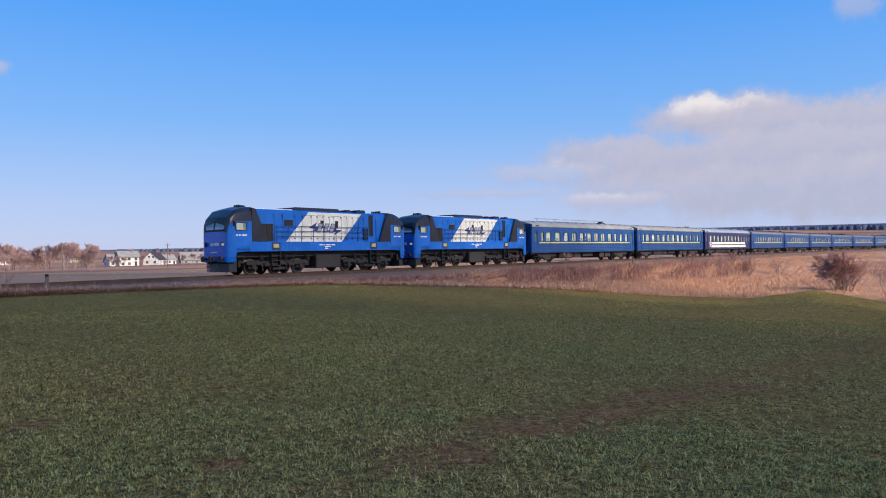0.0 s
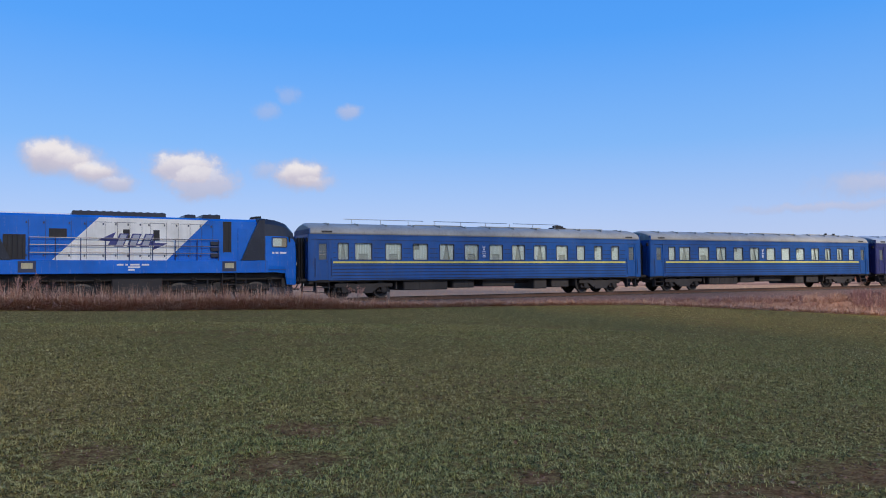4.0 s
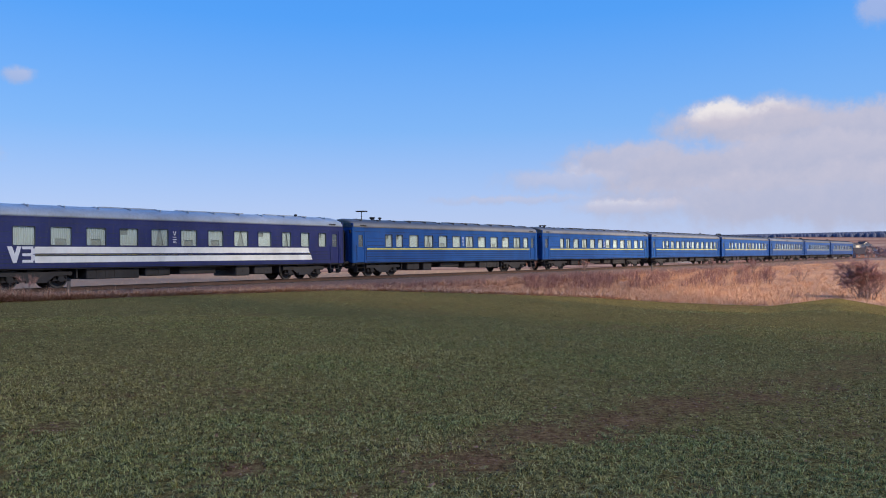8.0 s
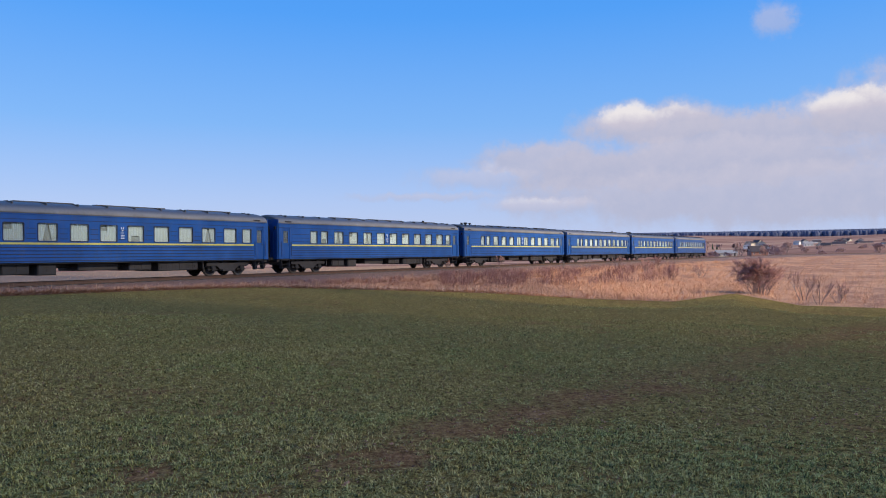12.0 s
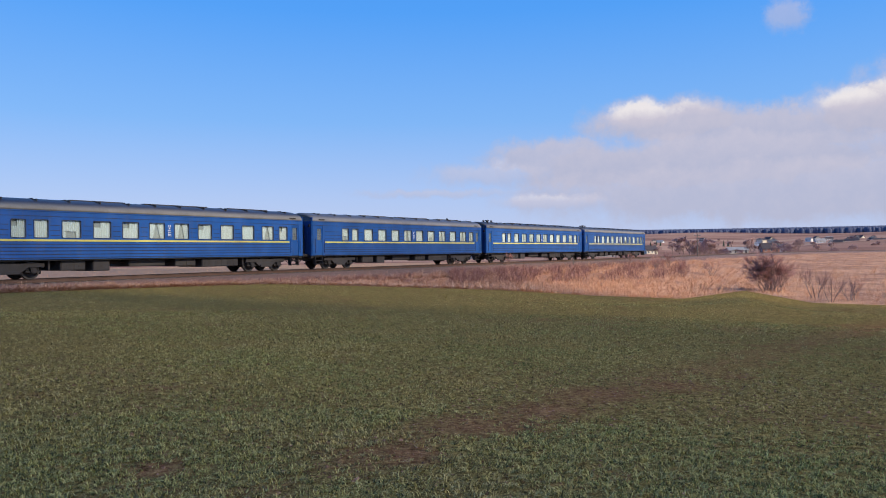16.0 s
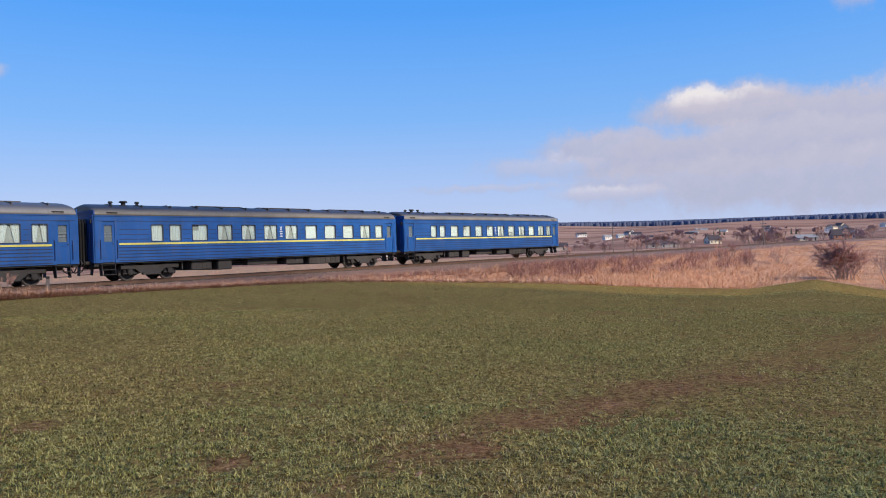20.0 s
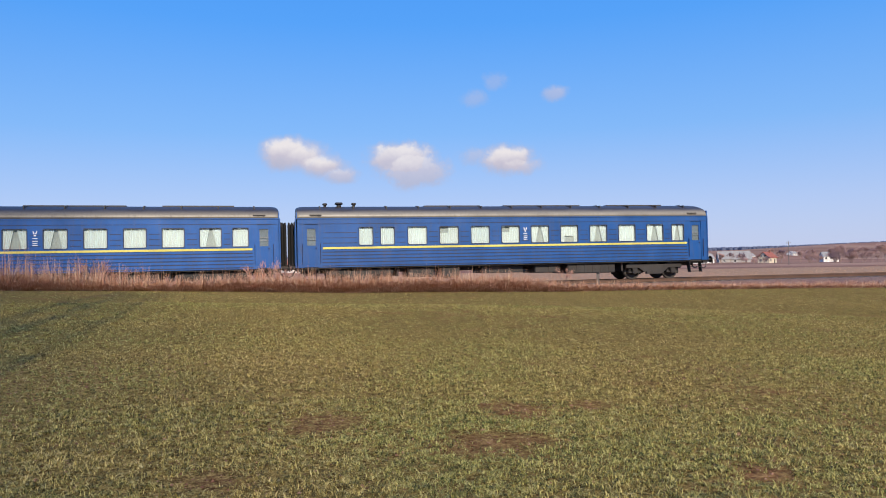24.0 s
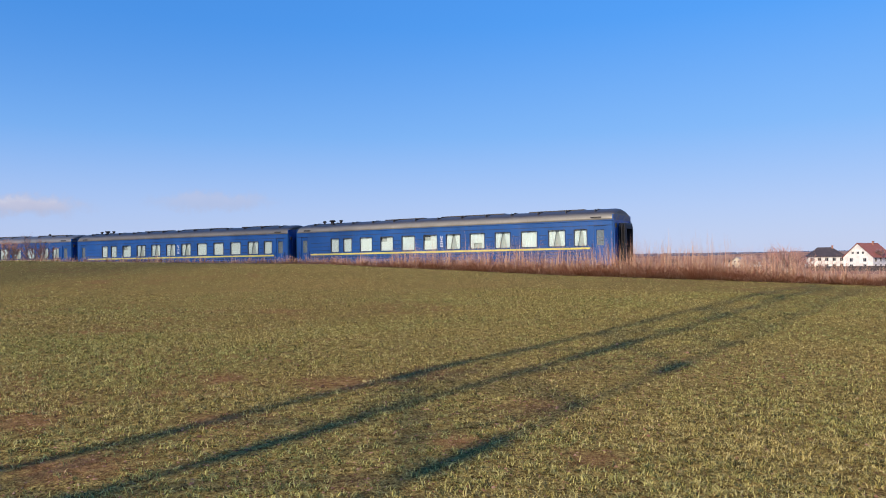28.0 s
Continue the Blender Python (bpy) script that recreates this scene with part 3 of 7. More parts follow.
BACK_AZ = np.concatenate([l_az, [l_az[-1] + 40, l_az[0] + 360 - 25]])
BACK_R = np.concatenate([l_r, [220, 500]])
BACK_C = np.concatenate([l_cross, [0.7, 0.5]])


def line_at(az):
    a = wrap(az, l_az[0] - 25)
    return (np.interp(a, np.concatenate([[l_az[0] - 25], BACK_AZ]), np.concatenate([[500], BACK_R])),
            np.interp(a, np.concatenate([[l_az[0] - 25], BACK_AZ]), np.concatenate([[0.5], BACK_C])))


def line_z(az):
    a = wrap(az, l_az[0] - 25)
    return np.interp(a, l_az, rail_z(LINE_S[pick]))


def edge_r(az):
    r = np.interp(wrap(az), [e[0] * FAN for e in EDGE], [e[2] for e in EDGE])
    rt, c = line_at(az)
    return np.minimum(r, rt - 3.6 / np.maximum(c, 0.15))


def edge_z(az):
    return EYE + edge_r(az) * np.tan(np.radians(edge_el(az)))


def field_z(az, r):
    """The field: a gentle plane that tips down to the right and falls in with its own edge."""
    a = np.radians(az)
    x, y = -np.sin(a) * r, np.cos(a) * r
    u = np.clip(r / edge_r(az), 0, 1)
    w = np.clip((u - 0.45) / 0.55, 0, 1)
    w = w * w * (3 - 2 * w)
    plane = np.clip(-0.0307 * x - 0.0143 * y, -2.2, 2.2)
    return plane * (1 - w) + edge_z(az) * w + 0.025 * np.sin(x * 0.7 + 1.3 * np.sin(y * 0.21)) * np.sin(y * 0.5) * (1 - w) * np.clip(r / 6, 0, 1)


def far_z(az, r, r0, z0):
    """Beyond the line: a shallow valley, then the slopes and the ridge."""
    ridge = np.interp((np.asarray(az) + 180) % 360 - 180, [e[0] * FAN for e in RIDGE], [e[1] for e in RIDGE])
    low = np.interp(r, [0, 120, 260, 480, 5000], [0.2, -0.4, -1.6, -3.0, -3.0])
    w0 = np.clip((r - r0) / 40, 0, 1)
    z = z0 * (1 - w0) + np.minimum(low, z0 + 0.3) * w0
    t = np.clip((r - 480) / 2300, 0, 1)
    rise = (EYE + 2780 * np.tan(np.radians(ridge)) + 3.0) * (0.35 * t + 0.65 * t * t * (3 - 2 * t))
    return z + rise


def ground_z(az, r):
    """Height of the ground at an azimuth and distance from the eye."""
    rb, (rt, c), zt = edge_r(az), line_at(az), line_z(az)
    if r <= rb:
        return float(field_z(az, r))
    half = np.minimum(2.3 / np.maximum(c, 0.1), 30)
    lip = np.maximum(rt - half - 1.6 / np.maximum(c, 0.1), rb + 0.4)
    if r < lip:
        u = (r - rb) / (lip - rb)
        zb = edge_z(az)
        return float(zb + (zt - 0.75 - zb) * u - 0.35 * math.sin(math.pi * min(u * 1.6, 1)) * min((lip - rb) / 10, 1))
    r1 = rt + half + 1.6 / np.maximum(c, 0.1)
    if r < r1:
        return float(zt - 0.25)
    return float(far_z(az, r, r1, zt - 0.8))


def at_polar(az, r, up=0.0):
    a = radians(az)
    return Vector((-math.sin(a) * r, math.cos(a) * r, ground_z(az, r) + up))


def land():
    az = np.concatenate([np.arange(-42, 128, 0.4), np.arange(128, 318, 2.0)])
    n = len(az)
    rb = edge_r(az)
    rt, c = line_at(az)
    zt = line_z(az)
    zb = edge_z(az)
    half = np.minimum(2.3 / np.maximum(c, 0.1), 30)
    rows, zone = [], []
    for i in range(1, 61):
        u = (i / 60) ** 1.4
        r = rb * u
        z = field_z(az, r)
        rows.append((r, z)), zone.append(0)
    near = np.maximum(rt - half, rb + 0.8)
    near2 = np.maximum(rt - half - 1.6 / np.maximum(c, 0.1), rb + 0.4)
    for i in range(1, 15):
        u = i / 14
        r = rb + (near2 - rb) * u
        dip = -0.35 * np.sin(np.pi * np.clip(u * 1.6, 0, 1)) * np.clip((near2 - rb) / 10, 0, 1)
        z = zb + (zt - 0.75 - zb) * u + dip + 0.06 * np.sin(az * 3.1 + i * 1.7)
        rows.append((r, z)), zone.append(1)
    rows.append((near, zt - 0.24)), zone.append(2)
    rows.append((rt, zt - 0.205)), zone.append(2)
    rows.append((rt + half, zt - 0.24)), zone.append(2)
    r1 = rt + half + 1.6 / np.maximum(c, 0.1)
    rows.append((r1, zt - 0.8)), zone.append(1)
    for i in range(1, 46):
        r = r1 + (4800 - r1) * (np.exp(i / 45 * 4.6) - 1) / (math.exp(4.6) - 1)
        z = far_z(az, r, r1, zt - 0.8) + np.clip(r / 900, 0, 1) * 4 * np.sin(az * 0.35 + r * 0.0016)* np.clip((r-300)/600,0,1)
        rows.append((r, z)), zone.append(1 if i <= 3 else 4 if i <= 9 else 3)
    a = np.radians(az)
    co = [np.zeros((1, 3))]
    for r, z in rows:
        co.append(np.stack([-np.sin(a) * r, np.cos(a) * r, z], 1))
    co = np.concatenate(co)
    fs, mi = [], []
    j = np.arange(n)
    k = (j + 1) % n
    for q in range(n):
        fs.append((0, 1 + (q + 1) % n, 1 + q)), mi.append(0)
    for i in range(1, len(rows)):
        a0, a1 = 1 + (i - 1) * n, 1 + i * n
        for p, q in zip(j.tolist(), k.tolist()):
            fs.append((a0 + p, a0 + q, a1 + q, a1 + p))
        mi += [zone[i]] * n
    me = bpy.data.meshes.new("ground")
    me.from_pydata(co.tolist(), [], fs)
    me.polygons.foreach_set("material_index", mi)
    me.polygons.foreach_set("use_smooth", [True] * len(fs))
    for m in (M_FIELD, M_BANK, M_BALLAST, M_FAR, M_STUBBLE):
        me.materials.append(m)
    me.update()
    ob = new("ground", me)
    bm = bmesh.new(); bm.from_mesh(me); bmesh.ops.recalc_face_normals(bm, faces=bm.faces[:])
    if sum(f.normal.z for f in list(bm.faces)[:200]) < 0:
        bmesh.ops.reverse_faces(bm, faces=bm.faces[:])
    bm.to_mesh(me); bm.free()
    return tagged(ob, "winter wheat field with a dry grass bank and far slopes", "ground", kind="structure")


ground = land()

# ---- the track ----
def swept(name, prof, side, s0, s1, step, material, kind_label):
    bm = bmesh.new()
    rings = []
    s = s0
    while s <= s1 + 0.01:
        th = float(np.interp(s, LINE_S, LINE_TH))
        nrm = Vector((-math.sin(th), math.cos(th), 0))
        p = on_line(s, side)
        rings.append([bm.verts.new(p + nrm * a + Vector((0, 0, b))) for a, b in prof])
        s += step
    n = len(prof)
    for a, b in zip(rings, rings[1:]):
        for i in range(n):
            bm.faces.new((a[i], a[(i + 1) % n], b[(i + 1) % n], b[i]))
    return mesh_ob(name, fix(bm), material)


RAIL_PROF = [(-0.075, -0.18), (0.075, -0.18), (0.075, -0.165), (0.012, -0.15), (0.012, -0.045), (0.036, -0.035), (0.036, 0.0), (-0.036, 0.0), (-0.036, -0.035), (-0.012, -0.045), (-0.012, -0.15), (-0.075, -0.165)]
track = tagged(empty("track"), "railway track on concrete sleepers and stone ballast", "track", kind="structure")
for side in (0.78, -0.78):
    r = swept("rail", RAIL_PROF, side, -620, 300, 4.0, M_RAIL, "")
    r.parent = track
SLEEP = boxes((-0.13, 0.13, -1.35, 1.35, -0.40, -0.185), bevel=0.02)
sleeper_me = bpy.data.meshes.new("sleeper")
SLEEP.to_mesh(sleeper_me)
SLEEP.free()
sleeper_me.materials.append(M_SLEEPER)
rest_v, rest_f = [], []
for i in range(-520, 330):
    s = i * 0.62
    p = on_line(s)
    th = float(np.interp(s, LINE_S, LINE_TH))
    m = pose(p.x, p.y, p.z, 0, 0, math.degrees(th) + math.sin(i * 12.9) * 0.8)
    if -60 <= i < 235:
        o = new("sleeper", sleeper_me)
        o.parent = track
        o.matrix_basis = m
    else:
        b0 = len(rest_v)
        rest_v += [(m @ v.co)[:] for v in sleeper_me.vertices]
        rest_f += [[b0 + k for k in pg.vertices] for pg in sleeper_me.polygons]
me = bpy.data.meshes.new("far_sleepers")
me.from_pydata(rest_v, [], rest_f)
me.materials.append(M_SLEEPER)
o = new("far_sleepers", me)
o.parent = track
o["kind"] = "stuff"

# ---- passenger coaches (x ahead, y to the field side, z up from the rail) ----
CACHE = {}


def shared(key, name, make, material, parent, label="", smooth=False, at=None):
    """A part whose mesh is built once under its key and then shared."""
    if key not in CACHE:
        o = part(name, make(), material, parent, label, smooth)
        CACHE[key] = o.data
    else:
        o = new(name, CACHE[key])
        o.parent = parent
        if label:
            o["label"] = label
    if at is not None:
        o.matrix_basis = at
    return o


HALF, WALL, FLOOR, EAVES, CROWN = 11.8, 1.53, 1.05, 3.62, 4.32
WIN_LO, WIN_HI = 2.2, 3.13
# windows as (rear, front) measured from the rear end
LAY_A = [(1.54, 2.30), (2.85, 3.87), (4.60, 5.62), (6.35, 7.37), (8.10, 9.12), (9.83, 10.85), (11.54, 12.56), (13.26, 14.28), (15.0, 16.02), (16.74, 17.76), (18.5, 19.22), (19.64, 20.36)]
LAY_B = [(1.9, 2.55), (3.35, 4.0), (4.8, 5.45), (6.2, 7.1), (7.9, 8.85), (9.55, 10.5), (11.2, 12.15), (12.95, 13.9), (14.65, 15.6), (16.4, 17.35), (18.1, 19.1), (19.95, 20.95), (21.35, 21.95)]
LAY_C = [(1.6, 2.25), (3.08, 3.80), (4.63, 5.35), (6.23, 7.23), (7.99, 9.0), (9.78, 10.80), (11.55, 12.57), (13.36, 14.38), (15.16, 16.18), (16.93, 17.95), (18.71, 19.73), (20.45, 21.47)]


def wall_bm(lay, side):
    """One side wall of pressed sheet, with real window and door openings and its ribs."""
    bm = bmesh.new()
    y0, y1 = (WALL - 0.06, WALL) if side > 0 else (-WALL, -WALL + 0.06)
    doors = [(0.42, 1.12), (23.6 - 1.12, 23.6 - 0.42)]
    holes = sorted([(a, b, WIN_LO, WIN_HI) for a, b in lay] + [(a, b, FLOOR + 0.02, 3.3) for a, b in doors])
    x = 0.0
    for a, b, lo, hi in holes:
        box(bm, x - HALF, a - HALF, y0, y1, FLOOR, EAVES)
        box(bm, a - HALF, b - HALF, y0, y1, hi, EAVES)
        if lo > FLOOR + 0.05:
            box(bm, a - HALF, b - HALF, y0, y1, FLOOR, lo)
        x = b
    box(bm, x - HALF, HALF, y0, y1, FLOOR, EAVES)
    o0, o1 = (WALL, WALL + 0.016) if side > 0 else (-WALL - 0.016, -WALL)
    # each rib has a dark strip below: grime and the rib's shade, as colour
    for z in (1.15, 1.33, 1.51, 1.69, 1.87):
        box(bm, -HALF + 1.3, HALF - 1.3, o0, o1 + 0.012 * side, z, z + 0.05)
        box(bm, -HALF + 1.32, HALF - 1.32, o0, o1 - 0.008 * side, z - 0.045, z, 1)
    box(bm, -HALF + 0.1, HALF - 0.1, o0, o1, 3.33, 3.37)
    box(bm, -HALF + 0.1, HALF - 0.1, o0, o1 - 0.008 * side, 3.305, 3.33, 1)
    box(bm, -HALF + 0.02, HALF - 0.02, o0, o1 + 0.012 * side, EAVES - 0.05, EAVES)
    last = 1.25
    for a, b in lay + [(23.6 - 1.25, 0)]:
        if a - last > 0.3:
            # short ribs between windows, again with their shade painted beneath
            for z in (2.33, 2.60, 2.87):
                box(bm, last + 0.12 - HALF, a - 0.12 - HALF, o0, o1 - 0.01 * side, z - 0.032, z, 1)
                box(bm, last + 0.1 - HALF, a - 0.1 - HALF, o0, o1 - 0.004 * side, z, z + 0.035)
        last = b
    return bm


def roof_bm():
    bm = bmesh.new()
    prof = [(1.545, 0.0), (1.54, 0.1), (1.50, 0.21), (1.41, 0.325), (1.27, 0.42), (1.05, 0.51), (0.8, 0.585), (0.5, 0.65), (0.2, 0.69)]
    prof = [(-y, z) for y, z in prof] + [(0, 0.70)] + prof[::-1]
    rings = []
    ends = ((0.0, 0.80, 0.975), (0.05, 0.89, 0.99), (0.12, 0.945, 0.997), (0.22, 0.98, 1), (0.38, 1, 1))
    for x, k, w in [(-HALF + e, k, w) for e, k, w in ends] + [(-4, 1, 1), (4, 1, 1)] + [(HALF - e, k, w) for e, k, w in ends[::-1]]:
        rings.append([bm.verts.new((x, y * w, EAVES + z * k)) for y, z in prof])
    for a, b in zip(rings, rings[1:]):
        for i in range(len(prof) - 1):
            bm.faces.new((a[i], b[i], b[i + 1], a[i + 1])).smooth = True
    bm.faces.new(rings[0]), bm.faces.new(rings[-1][::-1])
    for a, b in zip(rings, rings[1:]):
        bm.faces.new((a[-1], b[-1], b[0], a[0]))
    # raised seams and the long ridge cover
    for i in range(13):
        x = -HALF + 1.2 + i * 1.76
        for y0, y1, z0, z1 in ((-0.6, 0.6, CROWN - 0.05, CROWN + 0.012), (0.6, 1.05, EAVES + 0.52, EAVES + 0.655), (-1.05, -0.6, EAVES + 0.52, EAVES + 0.655)):
            box(bm, x, x + 0.05, y0, y1, z0, z1 - 0.01)
    for x0, x1 in ((-9.6, -6.1), (-4.4, 0.2), (1.6, 4.8)):
        box(bm, x0, x1, -0.22, 0.22, CROWN - 0.02, CROWN + 0.045)
    return fix(bm)


def frame_bm(w, h):
    """A rounded rubber window frame round the origin, facing y."""
    bm = bmesh.new()
    def loop(hw, hh, r, y):
        pts = []
        for cx, cz, a0 in ((hw - r, hh - r, 0), (-hw + r, hh - r, 90), (-hw + r, -hh + r, 180), (hw - r, -hh + r, 270)):
            for a in (0, 45, 90):
                pts.append(bm.verts.new((cx + r * math.cos(radians(a0 + a)), y, cz + r * math.sin(radians(a0 + a)))))
        return pts
    o0, o1 = loop(w / 2 + 0.028, h / 2 + 0.028, 0.075, -0.05), loop(w / 2 + 0.028, h / 2 + 0.028, 0.075, 0.022)
    i1, i0 = loop(w / 2 - 0.01, h / 2 - 0.01, 0.05, 0.022), loop(w / 2 - 0.01, h / 2 - 0.01, 0.05, -0.05)
    n = len(o0)
    for a, b in ((o0, o1), (o1, i1), (i1, i0)):
        for i in range(n):
            bm.faces.new((a[i], a[(i + 1) % n], b[(i + 1) % n], b[i]))
    return fix(bm)


def pane_bm(x0, x1, y0, y1, z0, z1):
    """A sheet of glass: its outer face mirrors, the others only let light through."""
    bm = bmesh.new()
    box(bm, x0, x1, y0, y1, z0, z1, 1)
    fix(bm)
    for f in bm.faces:
        if f.normal.y > 0.9:
            f.material_index = 0
    return bm


def curtain_bm(w, h, style):
    """Pleated cloth: drawn shut, parted, or half lowered."""
    bm = bmesh.new()
    def cloth(x0, x1, z0, z1, lean=0.0):
        n = max(4, int((x1 - x0) / 0.05))
        rows = []
        for k, z in enumerate((z0, (z0 + z1) / 2, z1)):
            rows.append([bm.verts.new((x0 + (x1 - x0) * i / n + lean * (1 - k / 2) * (i / n if lean < 0 else 1 - i / n), 0.018 * (-1) ** i, z)) for i in range(n + 1)])
        for a, b in zip(rows, rows[1:]):
            for i in range(n):
                bm.faces.new((a[i], a[i + 1], b[i + 1], b[i]))
    hw, hh = w / 2 + 0.03, h / 2 + 0.03
    if style == 0:
        cloth(-hw, hw, -hh, hh)
    elif style == 1:
        cloth(-hw, -0.06 * w, -hh, hh, -0.2 * w), cloth(0.04 * w, hw, -hh, hh, 0.2 * w)
    elif style == 2:
        cloth(-hw, hw, -hh * 0.25, hh), cloth(-hw, -0.28 * w, -hh, hh * -0.25), cloth(0.25 * w, hw, -hh, hh * -0.25)
    else:
        cloth(-hw, hw, -hh, hh * 0.25), cloth(-hw, 0.05 * w, hh * 0.25, hh)
    if style:
        box(bm, -hw, hw, -0.07, -0.06, -hh, hh, 1)
    return bm


def window(coach, a, b, side, style):
    w, h = round(b - a, 2), WIN_HI - WIN_LO
    m = pose((a + b) / 2 - HALF, side * WALL, (WIN_LO + WIN_HI) / 2, 0, 0, 0 if side > 0 else 180)
    fr = shared(("frame", w), "window", lambda: frame_bm(w, h), M_SEAM, coach, "rubber-framed coach window", at=m)
    pane = shared(("pane", w), "pane", lambda: pane_bm(-w / 2 + 0.02, w / 2 - 0.02, -0.03, -0.022, -h / 2 + 0.02, h / 2 - 0.02), [M_GLASS, M_CLEAR], fr)
    pane.visible_shadow = False
    cu = shared(("curtain", w, style), "curtain", lambda: curtain_bm(w, h, style), [M_CURTAIN, M_BLIND], fr, "pale pleated window curtain")
    cu.matrix_basis = pose(0, -0.09, 0)


def door_bm(w):
    bm = bmesh.new()
    for b in ((-w / 2, -w / 2 + 0.13, -0.03, 0.0, 0, 2.22), (w / 2 - 0.13, w / 2, -0.03, 0.0, 0, 2.22), (-w / 2 + 0.13, w / 2 - 0.13, -0.03, 0.0, 0, 1.12), (-w / 2 + 0.13, w / 2 - 0.13, -0.03, 0.0, 2.0, 2.22)):
        box(bm, *b)
    box(bm, -w / 2 + 0.08, w / 2 - 0.08, 0.0, 0.012, 0.15, 0.19)
    box(bm, -w / 2 + 0.08, w / 2 - 0.08, 0.0, 0.012, 0.9, 0.94)
    return bm


def steps_bm():
    bm = bmesh.new()
    for i in range(3):
        box(bm, -0.36, 0.36, -0.35 + 0.07 * i, -0.05 + 0.06 * i, 0.62 - 0.27 * i, 0.655 - 0.27 * i)
    for x in (-0.38, 0.35):
        prism(bm, [(-0.4, 0.95), (-0.02, 0.95), (0.1, 0.05), (-0.2, 0.05)], 0, x, x + 0.03)
    return fix(bm)


def wheel_bm(r=0.475):
    """Flanged wheel on the y axis: tread, flange, dished web with holes left dark, and hub."""
    bm = bmesh.new()
    n = 28
    prof = [(0.09, -0.09), (0.09, 0.07), (0.16, 0.07), (0.2, 0.01), (r * 0.78, 0.02), (r * 0.82, 0.065), (r, 0.06), (r + 0.004, -0.05), (r + 0.03, -0.06), (r + 0.026, -0.085), (r * 0.82, -0.085), (r * 0.78, -0.03), (0.2, -0.04), (0.16, -0.09)]
    rings = [[bm.verts.new((p * math.cos(2 * math.pi * i / n), y, p * math.sin(2 * math.pi * i / n))) for i in range(n)] for p, y in prof]
    for k in range(len(prof)):
        a, b = rings[k], rings[(k + 1) % len(prof)]
        for i in range(n):
            bm.faces.new((a[i], a[(i + 1) % n], b[(i + 1) % n], b[i])).material_index = 1 if 5 <= k <= 7 else 0
    for i in range(6):
        a = i * math.pi / 3
        cyl(bm, (0.28 * math.cos(a), 0.0, 0.28 * math.sin(a)), (0.28 * math.cos(a), 0.03, 0.28 * math.sin(a)), 0.045, 8)
    return fix(bm)


def wheelset_bm(r=0.475):
    bm = bmesh.new()
    for side in (1, -1):
        w = wheel_bm(r)
        w.transform(Matrix.Translation((0, 0.78 * side, 0)) @ (Matrix.Identity(4) if side > 0 else Matrix.Rotation(math.pi, 4, "Z")))
        me = bpy.data.meshes.new("w")
        w.to_mesh(me)
        bm.from_mesh(me)
        bpy.data.meshes.remove(me)
        w.free()
    cyl(bm, (0, -1.08, 0), (0, 1.08, 0), 0.075, 12)
    return bm


WHEELS = []


def spring_bm(r, h, turns=4):
    bm = bmesh.new()
    pts = [Vector((r * math.cos(a), r * math.sin(a), h * a / (2 * math.pi * turns))) for a in np.linspace(0, 2 * math.pi * turns, turns * 8 + 1)]
    tube(bm, pts, 0.022, 5)
    return bm


